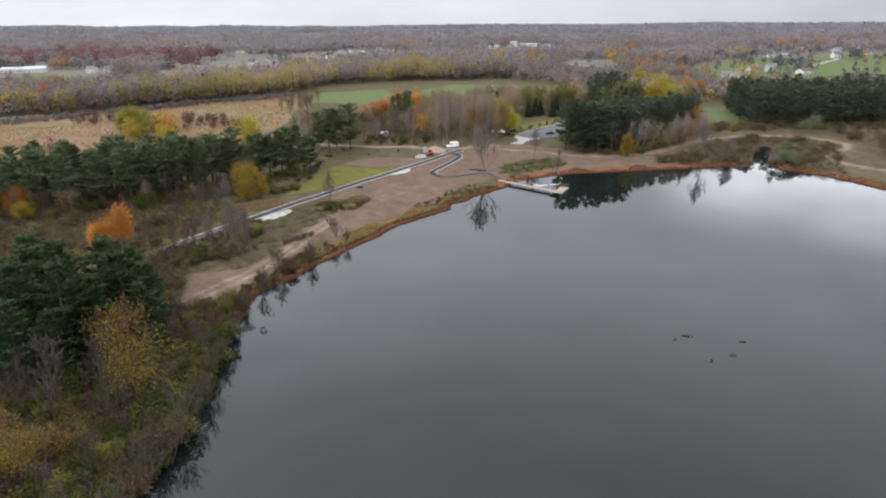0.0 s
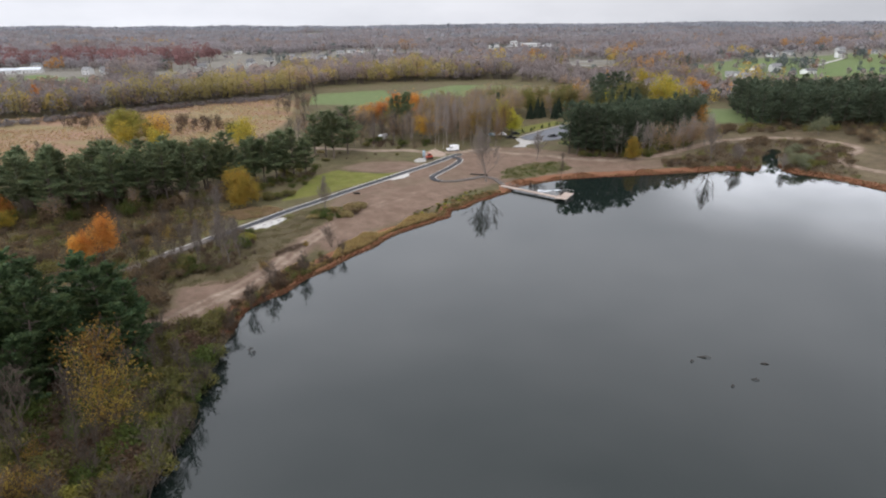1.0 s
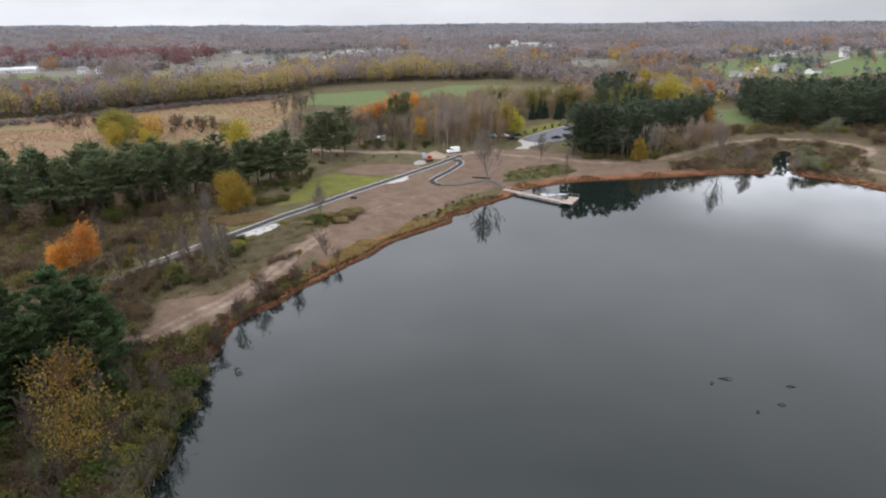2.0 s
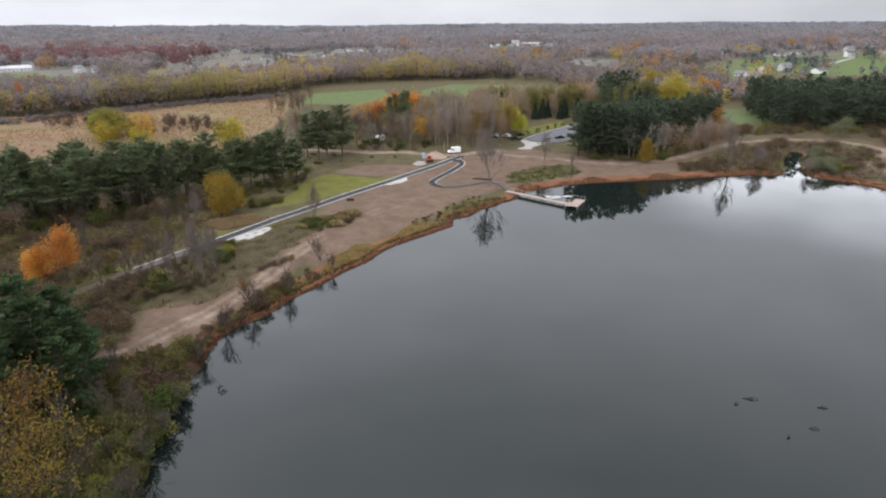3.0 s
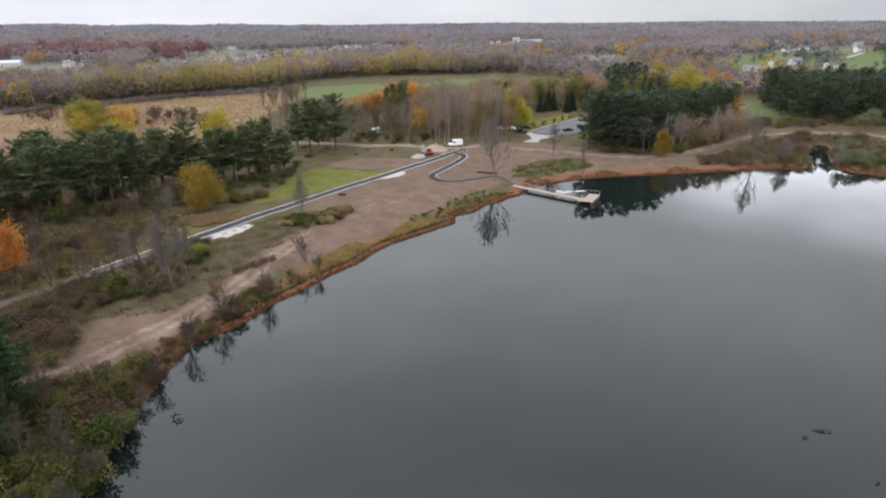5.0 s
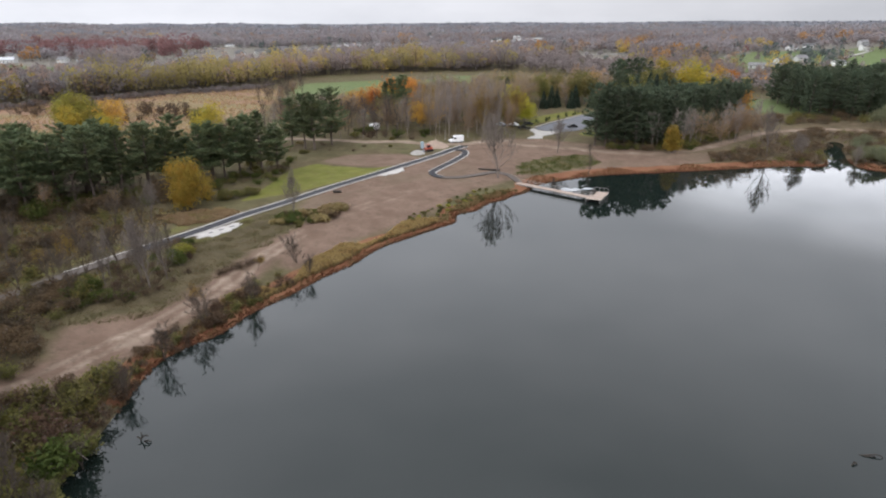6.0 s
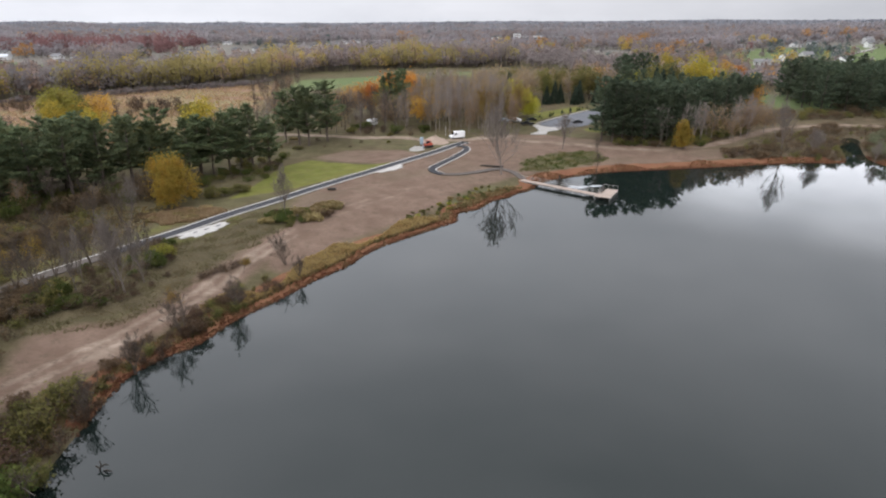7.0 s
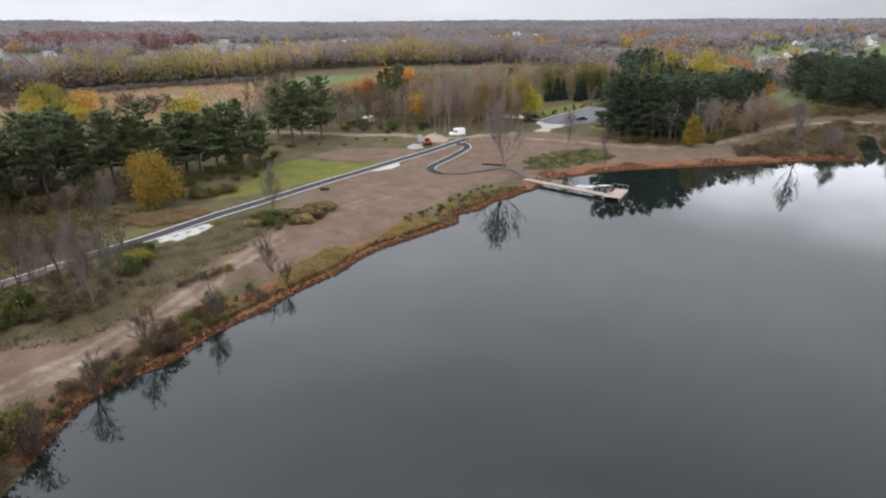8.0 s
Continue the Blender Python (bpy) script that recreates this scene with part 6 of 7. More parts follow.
    spots = np.array([(138, 772), (114, 792), (367, 620), (345, 606), (345, 642), (360, 654), (325, 679), (353, 676), (277, 512), (-32, 815), (-292, 1020), (-260, 966), (-200, 791), (-186, 764), (-3, 936),
                      (461, 705), (473, 699)], float)
    kin = np.repeat(spots, 3, 0) + rng.normal(size=(len(spots) * 3, 2)) * np.array([5.0, 9.0])
    woods("dark_firs", kin[:, 0], kin[:, 1], rng.uniform(10, 15, len(kin)), rng.uniform(2.4, 3.8, len(kin)), np.array([HAZED_SPECIES["fir"]]) * rng.uniform(0.8, 1.2, (len(kin), 1)), 70, 0.85,
          "dark firs in small groups among the valley fields")
    # scattered trees and dark firs among the clearings
    x, y = rng.uniform(-380, 230, 900), rng.uniform(600, 1240, 900)
    ok = np.zeros(900, bool)
    for f in CLEARINGS:
        ok |= signed(f, x, y) < -3
    ok &= np.array([min(math.hypot(a - hx, (b - hy + 10) * 0.5) for hx, hy in HOMES) > 11 for a, b in zip(x, y)])
    ok &= rng.uniform(size=900) < np.where((x < -200) & (y < 960), 0.10, 0.42)
    x, y = x[ok], y[ok]
    c, k = palette(rng, x, y, {"fir": 2.4, "haze_mauve": 1.8, "umber": 1.2, "dull_orange": 0.7, "ash": 1.0}, 0.8)
    woods("clearing_trees", x, y, rng.uniform(5, 12, len(x)), rng.uniform(2.0, 4.2, len(x)), c, 56, 0.85, "single trees and dark firs between the houses")
    # dark red maples at the far left, and the plain woods all round the rest of the lake
    x, y = rng.uniform(-640, -305, 170), rng.uniform(735, 880, 170)
    woods("red_maples", x, y, rng.uniform(14, 23, 170), rng.uniform(6, 9.5, 170), np.array([HAZED_SPECIES["red"]]) * rng.uniform(0.9, 1.2, (170, 1)), 64, 1.3, "row of dark red maples")
    x, y = np.array([-292.0, -286, -297, -280]), np.array([706.0, 710, 712, 708])
    woods("maroon_maples", x, y, np.array([17.0, 18, 15, 15]), np.array([6.5, 7, 6, 6]), np.array([HAZED_SPECIES["red"]]) * np.array([[1.0], [0.92], [1.05], [1.0]]), 150, 0.9, "clump of round dark red maples beside the fallow field")
    a, r = rng.uniform(radians(50), radians(310), 2600), rng.uniform(330, 1200, 2600)
    x, y = r * np.sin(a), r * np.cos(a)
    ok = (signed(LAKE, x, y) > 30) & (y < np.interp(x, FRONT[:, 0], FRONT[:, 1]))
    x, y = x[ok], y[ok]
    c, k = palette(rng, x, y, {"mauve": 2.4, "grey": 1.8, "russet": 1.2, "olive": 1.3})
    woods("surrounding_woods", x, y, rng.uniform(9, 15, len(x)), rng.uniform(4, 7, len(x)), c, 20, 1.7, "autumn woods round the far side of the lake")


far_country()

# ---------------- houses ----------------


def gable_bm(w, d, h, rise, over=0.4):
    """A pitched roof with thickness over a w by d plan, its ridge along x."""
    bm = bmesh.new()
    t = 0.22
    prof = [(-d / 2 - over, h - 0.15), (0, h + rise), (d / 2 + over, h - 0.15), (d / 2 + over, h - 0.15 + t), (0, h + rise + t), (-d / 2 - over, h - 0.15 + t)]
    a = [bm.verts.new((-w / 2 - over, y, z)) for y, z in prof]
    b = [bm.verts.new((w / 2 + over, y, z)) for y, z in prof]
    for i in range(6):
        j = (i + 1) % 6
        bm.faces.new((a[i], a[j], b[j], b[i]))
    for q in (a, b):
        bm.faces.new((q[0], q[1], q[4], q[5]))
        bm.faces.new((q[1], q[2], q[3], q[4]))
    bmesh.ops.recalc_face_normals(bm, faces=bm.faces)
    return bm


def walls_bm(w, d, h, rise):
    bm = bmesh.new()
    prof = [(-d / 2, -1.0), (-d / 2, h), (0, h + rise), (d / 2, h), (d / 2, -1.0)]
    a = [bm.verts.new((-w / 2, y, z)) for y, z in prof]
    b = [bm.verts.new((w / 2, y, z)) for y, z in prof]
    bm.faces.new(a)
    bm.faces.new(b[::-1])
    for i in range(4):
        bm.faces.new((a[i], b[i], b[i + 1], a[i + 1]))
    bmesh.ops.recalc_face_normals(bm, faces=bm.faces)
    return bm


def window_part(parent, x, y, z, w, h, face):
    frame_ob = part("window", box_bm(w + 0.2, 0.12, h + 0.2, (x, y + face * 0.05, z - 0.1)), M_WHITE, parent)
    part("pane", box_bm(w, 0.06, h, (x, y + face * 0.12, z)), M_GLASS, frame_ob)


def house(w, d, h, rise, wall_mat, roof_mat, label, chimney=True, name="house", category="house"):
    ob = empty(name, Matrix.Identity(4), label, category, "houses in the valley")
    part("wall", walls_bm(w, d, h, rise), wall_mat, ob)
    roof = part("roof", gable_bm(w, d, h, rise), roof_mat, ob)
    if chimney:
        part("chimney", box_bm(0.7, 0.7, 1.6, (w * 0.25, d * 0.12, h + rise * 0.7), 0.04), M_GREYROOF, roof)
    floors = 2 if h > 4.5 else 1
    for f in range(floors):
        for k in range(max(2, int(w / 3.2))):
            x = -w / 2 + (k + 0.5) * w / max(2, int(w / 3.2))
            if f == 0 and k == 1:
                part("door", box_bm(1.0, 0.12, 2.05, (x, -d / 2 - 0.05, 0.05), 0.02), M_DARKWOOD, ob)
                continue
            window_part(ob, x, -d / 2, 0.95 + f * 2.7, 1.0, 1.25, -1)
    return ob


FORMS = [house(9.5, 7, 4.9, 2.4, M_WALL, M_GREYROOF, "white two-storey house with a grey gable roof"),
         house(12, 8, 2.8, 1.9, M_WALL, M_GREYROOF, "low white house with a grey roof"),
         house(22, 9, 3.6, 2.0, M_WALL, M_TINROOF, "long white farm building with a pale metal roof", False, "barn", "barn"),
         house(8, 7, 4.7, 2.6, M_WALL, M_GREYROOF, "small white house with a steep grey roof")]
SPOTS = random.Random(3)
for i, (hx, hy) in enumerate(HOMES):
    form = {0: 0, 1: 3, 2: 1, 3: 2, 4: 2, 5: 2, 13: 3, 14: 1, 15: 1, 19: 1}.get(i, (0, 1, 3, 1)[i % 4])
    m = pose(hx, hy, land(hx, hy), 0, 0, SPOTS.uniform(-35, 35))
    ob = FORMS[form]
    if "used" not in ob.keys():
        ob["used"] = 1
        ob.matrix_basis = m
    else:
        copy_thing(ob, m)


def works(m):
    """A long flat-roofed building with a taller end and a band of windows."""
    ob = empty("works_building", m, "long pale flat-roofed works building with a taller end block", "building")
    for name, sx, sy, sz, x in (("hall", 44, 16, 7.0, 4), ("end_block", 13, 17, 11.0, -24)):
        part("wall", box_bm(sx, sy, sz + 1, (x, 0, -1), 0.05), M_WALL, ob)
        part("roof", box_bm(sx + 0.6, sy + 0.6, 0.5, (x, 0, sz), 0.05), M_GREYROOF, ob)
    for k in range(11):
        window_part(ob, -15.5 + k * 3.9, -8.0, 2.6, 2.4, 1.7, -1)
    for k in range(3):
        window_part(ob, -28 + k * 4.0, -8.5, 6.4, 2.2, 1.7, -1)
    part("loading_door", box_bm(4.0, 0.15, 4.2, (-24, -8.58, 0), 0.03), M_GREY, ob)
    return ob


works(pose(162, 1243, land(162, 1243), 0, 0, -4))
for line in ([(203, 777), (183, 774), (165, 770), (153, 764), (149, 752), (153, 729), (163, 701), (177, 686)], [(383, 647), (401, 664), (427, 690), (462, 727)]):
    tagged(new("lane", ribbon("lane", smooth_line(line, 6.0), (-2.2, 2.2), 0.5, M_STONE)), "pale gravel lane between the valley fields", "lane", kind="structure")

# ---------------- vehicles and site things ----------------


def wheel(parent, x, y, r, width):
    t = part("wheel", tube_bm(r, width, (x, y, r), "Y", 16), M_RUBBER, parent, "black tyre")
    part("rim", tube_bm(r * 0.55, width + 0.03, (x, y, r), "Y", 12), M_GREY, t)


def van(m):
    ob = empty("van", m, "white high-roofed delivery van parked on the gravel", "van")
    body = [(-2.65, 0.45), (-2.68, 2.35), (-2.5, 2.52), (0.75, 2.5), (1.15, 2.35), (1.75, 1.35), (2.55, 1.12), (2.68, 0.85), (2.66, 0.42)]
    part("body", profile_bm(body, 1.95, 0.07), M_WHITE, ob)
    bm = bmesh.new()
    q = [bm.verts.new(p) for p in ((1.20, -0.85, 2.25), (1.72, -0.88, 1.42), (1.72, 0.88, 1.42), (1.20, 0.85, 2.25))]
    bm.faces.new(q)
    bmesh.ops.solidify(bm, geom=bm.faces[:], thickness=-0.05)
    bmesh.ops.translate(bm, vec=(0.03, 0, 0.02), verts=bm.verts)
    part("windscreen", bm, M_GLASS, ob)
    for s in (-1, 1):
        part("side_window", box_bm(0.75, 0.04, 0.6, (0.72, s * 0.985, 1.45), 0.01), M_GLASS, ob)
        part("headlight", box_bm(0.08, 0.3, 0.18, (2.64, s * 0.72, 0.85), 0.02), M_GREY, ob)
        part("mirror", box_bm(0.12, 0.2, 0.28, (1.3, s * 1.1, 1.42), 0.03), M_BLACK, ob)
        for x in (-1.65, 1.7):
            wheel(ob, x, s * 0.88, 0.35, 0.24)
    part("bumper", box_bm(0.16, 1.9, 0.28, (2.66, 0, 0.4), 0.05), M_BLACK, ob)
    return ob


def car(m, paint, label, pickup=False):
    ob = empty("pickup_truck" if pickup else "car", m, label, "pickup truck" if pickup else "car")
    if pickup:
        body = [(-2.7, 0.5), (-2.72, 1.1), (-0.6, 1.12), (-0.5, 1.8), (0.7, 1.82), (1.2, 1.18), (2.6, 1.08), (2.7, 0.5)]
    else:
        body = [(-2.2, 0.4), (-2.22, 0.95), (-1.7, 1.05), (-1.1, 1.48), (0.35, 1.5), (1.05, 1.0), (2.1, 0.85), (2.25, 0.4)]
    part("body", profile_bm(body, 1.8, 0.08), paint, ob)
    for s in (-1, 1):
        part("side_window", box_bm(1.25, 0.03, 0.38, (0.0 if pickup else -0.45, s * 0.9, 1.3 if pickup else 1.02), 0.01), M_GLASS, ob)
        for x in (-1.45, 1.45):
            wheel(ob, x, s * 0.82, 0.34, 0.22)
    part("windscreen", box_bm(0.05, 1.5, 0.5, (1.02 if pickup else 0.78, 0, 1.22 if pickup else 1.0), 0.01), M_GLASS, ob)
    return ob


def loader(m):
    ob = empty("skid_loader", m, "small red tracked loader beside a pile", "loader")
    part("body", profile_bm([(-1.3, 0.5), (-1.35, 1.3), (-0.6, 1.45), (0.8, 1.15), (1.1, 0.5)], 1.3, 0.06), M_RED, ob)
    cab = part("cab", profile_bm([(-0.6, 1.3), (-0.55, 2.15), (0.45, 2.15), (0.65, 1.2)], 1.0, 0.05), M_BLACK, ob)
    part("roof", box_bm(1.2, 1.1, 0.08, (-0.05, 0, 2.15), 0.02), M_RED, cab)
    for s in (-1, 1):
        part("track", shifted(profile_bm([(-1.35, 0.12), (-1.5, 0.42), (-1.2, 0.72), (1.0, 0.72), (1.3, 0.4), (1.1, 0.05), (-1.1, 0.02)], 0.38, 0.05), (0, s * 0.85, 0)),
             M_RUBBER, ob)
        part("lift_arm", shifted(profile_bm([(-1.2, 1.5), (-1.1, 1.7), (1.6, 1.0), (1.9, 0.4), (1.7, 0.35), (1.4, 0.85)], 0.14, 0.02), (0, s * 0.62, 0)), M_RED, ob)
    part("bucket", profile_bm([(1.7, 0.1), (1.75, 0.75), (1.85, 0.75), (1.95, 0.25), (2.6, 0.12), (2.6, 0.05)], 1.8, 0.015), M_GREY, ob)
    return ob


def shifted(bm, by):
    bmesh.ops.translate(bm, vec=by, verts=bm.verts)
    return bm


def heap(name, x, y, r, h, mat, label, seed):
    rng = np.random.default_rng(seed)
    bm = bmesh.new()
    bmesh.ops.create_grid(bm, x_segments=26, y_segments=26, size=r * 1.25)
    z0 = land(x, y)
    for v in bm.verts:
        d = math.hypot(v.co.x, v.co.y * 1.15) / r
        k = max(0.0, 1 - d) ** 0.9
        n = noise.noise(Vector((v.co.x * 1.2 + seed, v.co.y * 1.2, 0.3)))
        v.co.z = z0 - 0.15 + k * h * (1 + 0.35 * n) + 0.05 * n
        v.co.x += x
        v.co.y += y
    me = bpy.data.meshes.new(name)
    bm.to_mesh(me)
    bm.free()
    me.materials.append(mat)
    return tagged(new(name, me), label, "mound")


def site():
    at = lambda x, y, turn=0, up=0.0: pose(x, y, land(x, y) + up, 0, 0, turn)
    van(at(4.2, 257.5, 200, 0.08))
    loader(at(-5.6, 242.4, 205, 0.05))
    heap("gravel_mound", -9.2, 238.6, 2.9, 1.5, M_STONE, "small mound of pale gravel beside the path", 1)
    heap("dirt_mound", -3.4, 250.5, 5.0, 2.6, M_DIRT, "mound of brown dirt behind the loader", 2)
    t = empty("portable_toilet", at(-7.9, 247), "pale blue portable toilet on the site", "toilet cabin")
    part("cabin", box_bm(1.15, 1.15, 2.1, (0, 0, 0.05), 0.05), M_BLUE, t)
    part("roof", profile_bm([(-0.62, 2.15), (-0.45, 2.32), (0.45, 2.32), (0.62, 2.15)], 1.25, 0.03), M_BLUE, t)
    part("door", box_bm(0.75, 0.06, 1.85, (0, -0.6, 0.12), 0.02), M_BLUE, t)
    for dx in (0, 1.5):
        b = empty("bollard", at(6.0 + dx, 247.6), "short dark bollard where the paths meet", "bollard", "bollards at the path head")
        part("post", tube_bm(0.19, 1.1, (0, 0, 0.5), sides=10, r2=0.15), M_BLACK, b)
        part("base_plate", tube_bm(0.3, 0.08, (0, 0, 0.06), sides=10), M_GREY, b)
    p = empty("sign_post", at(0.2, 262), "thin pale post at the wood edge", "post")
    part("post", tube_bm(0.09, 3.6, (0, 0, 1.7), sides=8), M_PILE, p)
    part("cap", tube_bm(0.12, 0.08, (0, 0, 3.52), sides=8), M_GREY, p)
    car(at(32.3, 283.4, 168), M_BLACK, "dark pickup truck beside the concrete apron", True)
    car(at(52.4, 285.5, 20, 0.12), M_BLACK, "black car on the parking lot")
    car(at(28.6, 290.5, 150), M_WHITE, "white car parked under the lime tree")
    car(at(35.2, 292.6, 20), M_BLACK, "dark car at the edge of the lot")
    car(at(23.5, 290.5, 140), M_BLUE, "pale blue car parked at the wood edge")
    c = empty("camper_trailer", at(-28.1, 281, 70), "white box trailer among bare trees", "trailer")
    part("body", profile_bm([(-2.6, 0.6), (-2.7, 2.5), (-2.4, 2.8), (2.3, 2.8), (2.7, 2.2), (2.5, 0.6)], 2.3, 0.1), M_WHITE, c)
    part("window", box_bm(1.2, 0.05, 0.6, (0.3, -1.16, 1.6), 0.02), M_GLASS, c)
    part("drawbar", box_bm(1.2, 0.12, 0.12, (3.1, 0, 0.5), 0.02), M_GREY, c)
    for s in (-1, 1):
        wheel(c, 0, s * 1.0, 0.36, 0.22)
    for x, y, hgt in ((60.5, 275, 7.5), (64, 279, 7.5)):
        lamp = empty("street_lamp", at(x, y), "grey lamp post at the edge of the lot", "street lamp", "lamp posts by the lot")
        part("pole", tube_bm(0.09, hgt, (0, 0, hgt / 2), sides=8, r2=0.06), M_GREY, lamp)
        part("head", box_bm(0.7, 0.3, 0.14, (0.3, 0, hgt), 0.03), M_WHITE, lamp)
    log = empty("felled_log", at(-28.5, 190), "short dark log lying on the soil", "log")
    part("bark", tube_bm(0.35, 2.2, (0, 0, 0.3), "X", 10, 0.28), M_DARKWOOD, log)
    part("cut_end", tube_bm(0.27, 0.04, (1.1, 0, 0.3), "X", 10), M_DIRT, log)
    w = empty("low_wall", at(13.5, 217.2, -14), "low dark stone wall above the dock path", "wall")
    for k in range(9):
        part("stone", box_bm(0.72, 0.5, 0.55, (k * 0.75 - 3, 0.05 * math.sin(k * 2.1), -0.05), 0.08, 0.1 * math.sin(k * 3.3)), M_DARKWOOD, w)


site()

# ---------------- the dock ----------------
DECK = 0.78


def dock():
    ob = empty("dock", Matrix.Identity(4), "long timber fishing dock with a platform at its end", "dock")
    a, b = Vector((20.6, 204.9)), Vector((38.6, 188.8))
    way = (b - a).normalized()
    turn = math.atan2(way.y, way.x)
    n = int((b - a).length / 0.32)
    plank = bpy.data.meshes.new("plank")
    bm = box_bm(0.29, 2.1, 0.06, (0, 0, 0), 0.012)
    bm.to_mesh(plank)
    bm.free()
    plank.materials.append(M_DECK)
    for k in range(n):
        p = a + way * (k + 0.5) * 0.32
        q = child("plank", plank, ob)
        q.matrix_basis = Matrix.LocRotScale((p.x, p.y, DECK + 0.004 * math.sin(k * 7.3)), Euler((0, 0, turn)), (1, 1 + 0.01 * math.sin(k * 3.7), 1))
    for s in (-0.9, 0.9):
        c = (a + b) / 2 + Vector((-way.y, way.x)) * s
        part("beam", box_bm((b - a).length, 0.16, 0.22, (c.x, c.y, DECK - 0.23), 0.01, turn), M_PILE, ob)
    for k in range(8):
        for s in (-0.95, 0.95):
            p = a + way * (1.6 + k * 3.0) + Vector((-way.y, way.x)) * s
            part("pile", tube_bm(0.1, 2.6, (p.x, p.y, DECK - 1.4), sides=8), M_PILE, ob)
    # rail on the far side of the walkway
    for k in range(11):
        p = a + way * (1.0 + k * 2.25) + Vector((-way.y, way.x)) * 0.98
        part("rail_post", box_bm(0.09, 0.09, 1.0, (p.x, p.y, DECK + 0.04), 0.01, turn), M_PILE, ob)
    c = (a + b) / 2 + Vector((-way.y, way.x)) * 0.98
    for z in (0.5, 1.0):
        part("rail", box_bm((b - a).length - 1, 0.06, 0.09, (c.x, c.y, DECK + z), 0.01, turn), M_PILE, ob)
    # platform
    ax = Vector((5.2, 9.6)).normalized()
    pc, pt = Vector((40.3, 190.6)), math.atan2(ax.y, ax.x)
    wide = bpy.data.meshes.new("platform_plank")
    bm = box_bm(0.29, 3.9, 0.06, (0, 0, 0), 0.012)
    bm.to_mesh(wide)
    bm.free()
    wide.materials.append(M_DECK)
    for k in range(27):
        p = pc + ax * ((k - 13) * 0.32)
        q = child("plank", wide, ob)
        q.matrix_basis = Matrix.LocRotScale((p.x, p.y, DECK + 0.07 + 0.004 * math.sin(k * 5.1)), Euler((0, 0, pt)), (1, 1, 1))
    side = Vector((-ax.y, ax.x))
    for s in (-1.85, 1.85):
        p = pc + side * s
        part("beam", box_bm(8.7, 0.14, 0.26, (p.x, p.y, DECK - 0.2), 0.01, pt), M_PILE, ob)
    for k in range(6):
        for s in (-1.8, 1.8):
            p = pc + ax * (-4.0 + k * 1.6) + side * s
            part("pile", tube_bm(0.11, 2.8, (p.x, p.y, DECK - 1.4), sides=8), M_PILE, ob)
    for k in range(7):
        p = pc + ax * (-1.0 + k * 0.88) + side * 1.85
        part("rail_post", box_bm(0.1, 0.1, 1.05, (p.x, p.y, DECK + 0.12), 0.01, pt), M_PILE, ob)
    for s, u0, u1 in ((1.85, -1.0, 4.3),):
        p = pc + ax * ((u0 + u1) / 2) + side * s
        for z in (0.45, 0.8, 1.1):
            part("rail", box_bm(u1 - u0, 0.06, 0.12, (p.x, p.y, DECK + z), 0.01, pt), M_DARKWOOD, ob)
    for k in range(4):
        p = pc + ax * 4.28 + side * (-1.8 + k * 1.2)
        part("rail_post", box_bm(0.1, 0.1, 1.05, (p.x, p.y, DECK + 0.12), 0.01, pt), M_PILE, ob)
    p = pc + ax * 4.28
    part("rail", box_bm(0.06, 3.7, 0.12, (p.x, p.y, DECK + 1.1), 0.01, pt), M_PILE, ob)
    for k, (u, v) in enumerate(((0.4, 1.2), (2.5, 1.2))):
        bench = empty("bench", pose(*(pc + ax * u + side * v), DECK + 0.13, 0, 0, math.degrees(pt)), "dark bench on the dock platform", "bench", "benches on the dock")
        part("seat", box_bm(1.6, 0.4, 0.06, (0, 0, 0.42), 0.01), M_DARKWOOD, bench)
        part("backrest", box_bm(1.6, 0.05, 0.35, (0, 0.2, 0.5), 0.01), M_DARKWOOD, bench)
        for lx in (-0.65, 0.65):
            part("leg", box_bm(0.07, 0.36, 0.42, (lx, 0, 0), 0.01), M_DARKWOOD, bench)


dock()


def floating_sheet():
    """Crumpled pale sheeting that lies on the water behind the dock."""
    for name, outline, seed in (("plastic_sheet", [(33.0, 199.4), (34.6, 198.2), (36.4, 198.9), (38.0, 200.2), (36.9, 201.3), (35.0, 201.0), (33.6, 201.8), (32.6, 200.8)], 1),
                                ("plastic_sheet", [(38.2, 200.6), (39.8, 200.0), (42.2, 200.9), (41.0, 201.6), (39.2, 201.5)], 2)):
        loop = smooth_loop(outline, 4)
        c = loop.mean(0)
        bm = bmesh.new()
        rings = []
        for f in (1.0, 0.86, 0.7, 0.5, 0.28):
            rings.append([bm.verts.new((*(c + (q - c) * f * (1 + 0.06 * math.sin(k * 2.3 + seed))), 0.012 if f == 1 else 0.05 + 0.07 * abs(noise.noise(Vector((q[0] * f * 2, q[1] * f * 2, seed))))))
                          for k, q in enumerate(loop)])
        for ra, rb in zip(rings, rings[1:]):
            for k in range(len(ra)):
                j = (k + 1) % len(ra)
                bm.faces.new((ra[k], ra[j], rb[j], rb[k]))
        bm.faces.new(rings[-1])
        bmesh.ops.recalc_face_normals(bm, faces=bm.faces)
        me = bpy.data.meshes.new(name)
        bm.to_mesh(me)
        bm.free()
        me.materials.append(M_SHEET)
        tagged(new(name, me), "crumpled white sheeting floating beside the dock", "sheet", "sheeting by the dock")


floating_sheet()


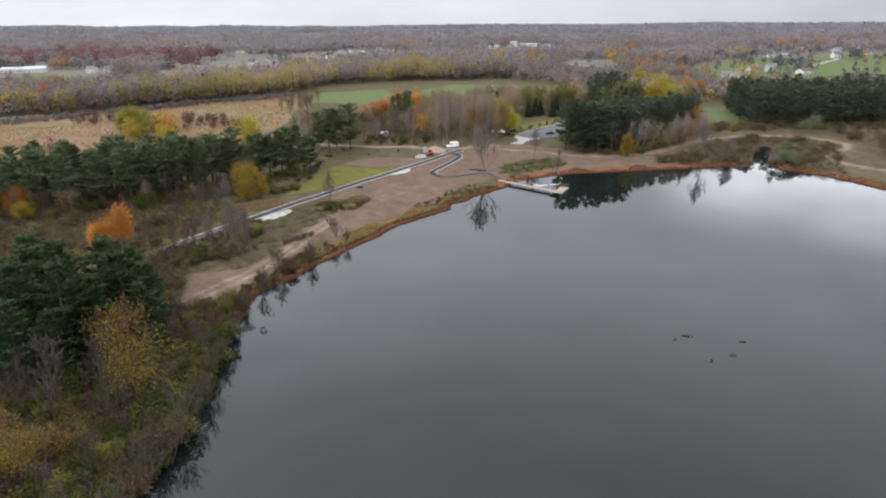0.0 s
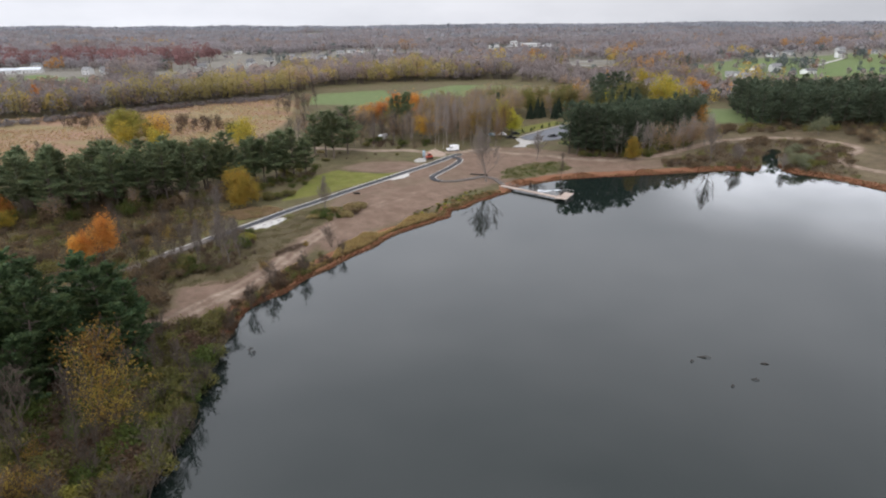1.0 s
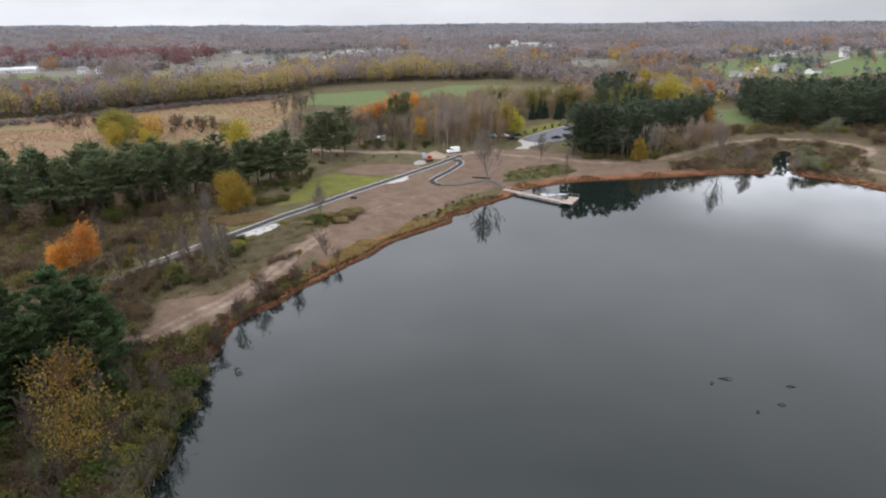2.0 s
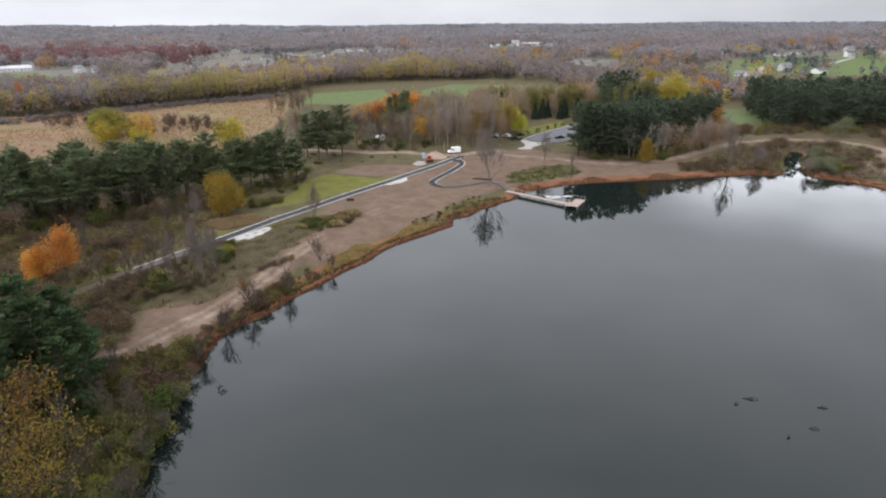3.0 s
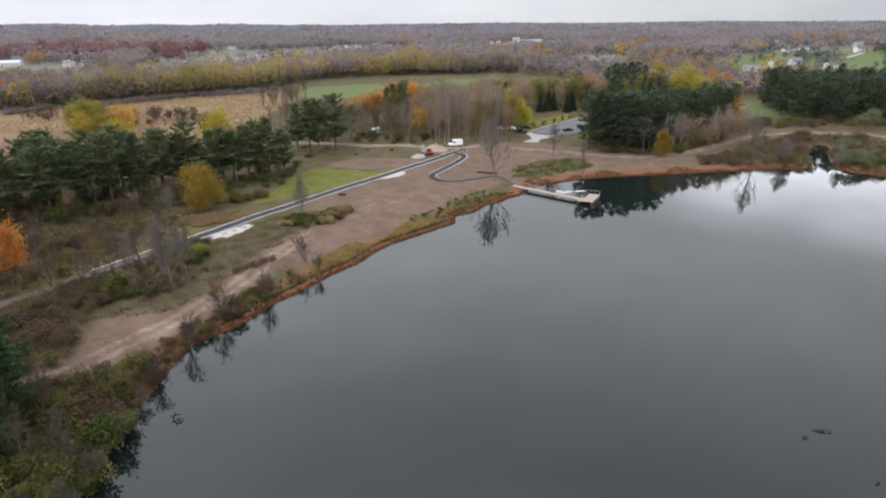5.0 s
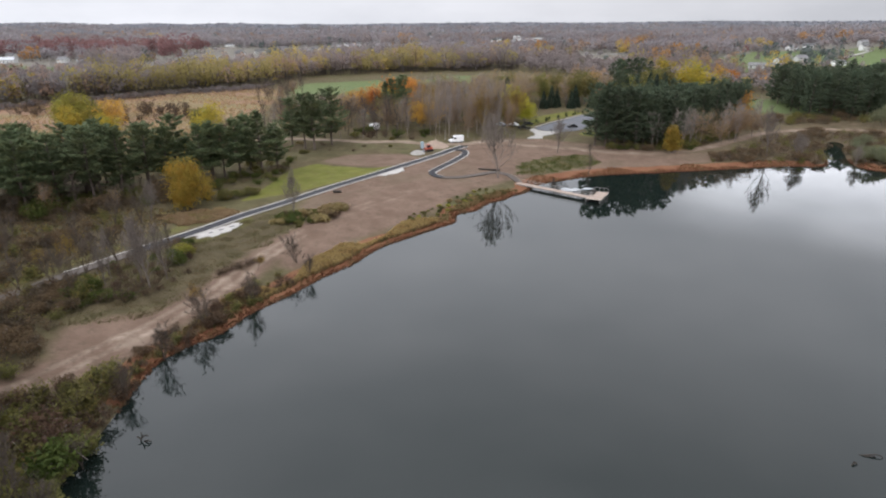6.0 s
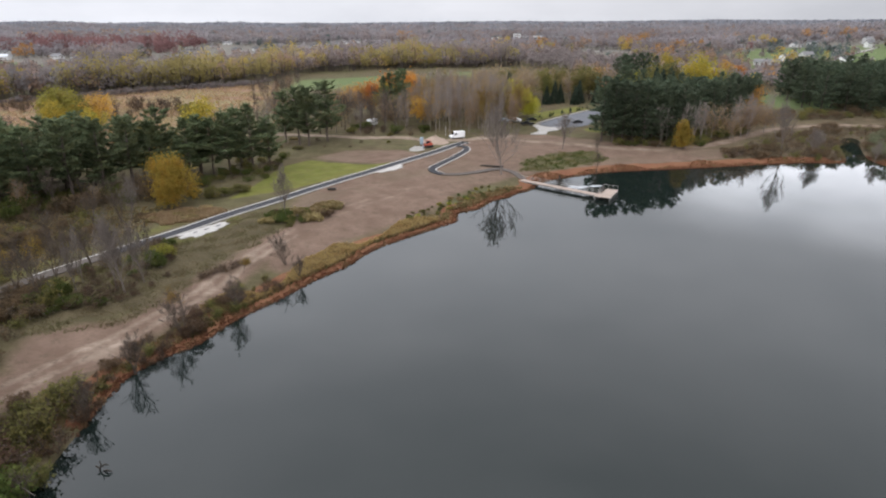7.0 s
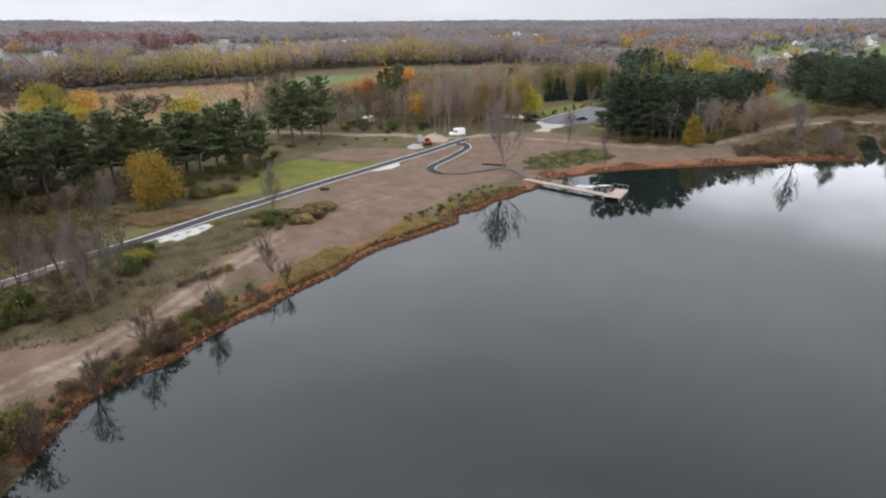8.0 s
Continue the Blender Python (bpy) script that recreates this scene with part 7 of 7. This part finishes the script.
def snag(name, x, y, pieces, label, thick=0.10):
    ob = empty(name, pose(x, y, 0), label, "log", "snags in the lake")
    for k, pts in enumerate(pieces):
        seg = []
        for i, (p, q) in enumerate(zip(pts, pts[1:])):
            r = thick * (1 - i / (len(pts) + 1))
            seg.append((np.array(p, float), np.array(q, float), r, r * 0.8))
        v, f = sticks(seg, 7)
        child("stem" if k == 0 else "branch", mesh_data(name + "_stem", v, f, [M_DARKWOOD], smooth=True), ob)


snag("sunken_log", 46.0, 88.3, [[(-1.3, 0.3, -0.1), (-0.6, 0.1, 0.12), (0.2, 0.0, 0.30), (0.8, -0.2, 0.25), (1.1, -0.4, -0.1)], [(-1.0, 0.2, -0.1), (-0.3, -0.1, 0.1), (0.1, -0.1, 0.12), (0.5, -0.2, -0.1)]],
     "dark arched log breaking the water surface")
snag("sunken_log", 55.4, 85.9, [[(-0.8, 0.2, -0.1), (-0.3, 0.1, 0.14), (0.4, 0.0, 0.14), (1.0, -0.3, -0.1)], [(-0.5, -0.3, -0.1), (0.2, -0.2, 0.12), (0.8, -0.1, -0.1)], [(0, 0, 0), (0.1, 0.3, 0.25)]],
     "dark weedy log awash in the lake")
snag("sunken_log", 43.3, 87.0, [[(-0.35, 0, -0.1), (-0.1, 0, 0.2), (0.2, 0.05, 0.24), (0.4, 0.1, -0.1)], [(0, 0, 0.1), (-0.1, 0.1, 0.35)]], "short dark stub in the lake")
snag("sunken_log", 51.4, 81.0, [[(-0.6, 0.25, -0.1), (-0.2, 0.1, 0.18), (0.35, -0.1, 0.22), (0.7, -0.3, -0.1)], [(0.1, 0, 0.1), (0.3, 0.3, 0.3)]], "dark curved log breaking the water")
snag("sunken_log", 46.9, 79.2, [[(-0.2, 0, -0.1), (0, 0, 0.22), (0.25, 0.05, 0.2), (0.3, 0.1, -0.1)], [(0, 0, 0.1), (0, 0.15, 0.35)]], "small dark stub in the lake")
snag("dead_branch", -35.1, 91.6, [[(-0.3, 0, -0.4), (0, 0, 0.35), (0.15, 0, 0.8), (0.05, 0.05, 1.2)], [(0.1, 0, 0.55), (0.55, 0.1, 0.75), (0.8, 0.1, 0.6)], [(0, 0, 0.3), (-0.5, 0.1, 0.55)],
                                  [(0.3, 0, 0.0), (0.8, -0.2, 0.25), (1.2, -0.2, 0.1)]], "dead forked branch standing out of the water")
snag("mooring_post", 31.2, 205.6, [[(0, 0, -1.2), (0, 0, 0.7), (0.02, 0, 1.9)], [(-0.5, 0, -0.2), (-0.2, 0, 0.6), (0.02, 0, 1.0)], [(0.5, 0, -0.2), (0.2, 0, 0.6), (0, 0, 1.0)]],
     "dark stump standing in the shallows by the dock", 0.34)
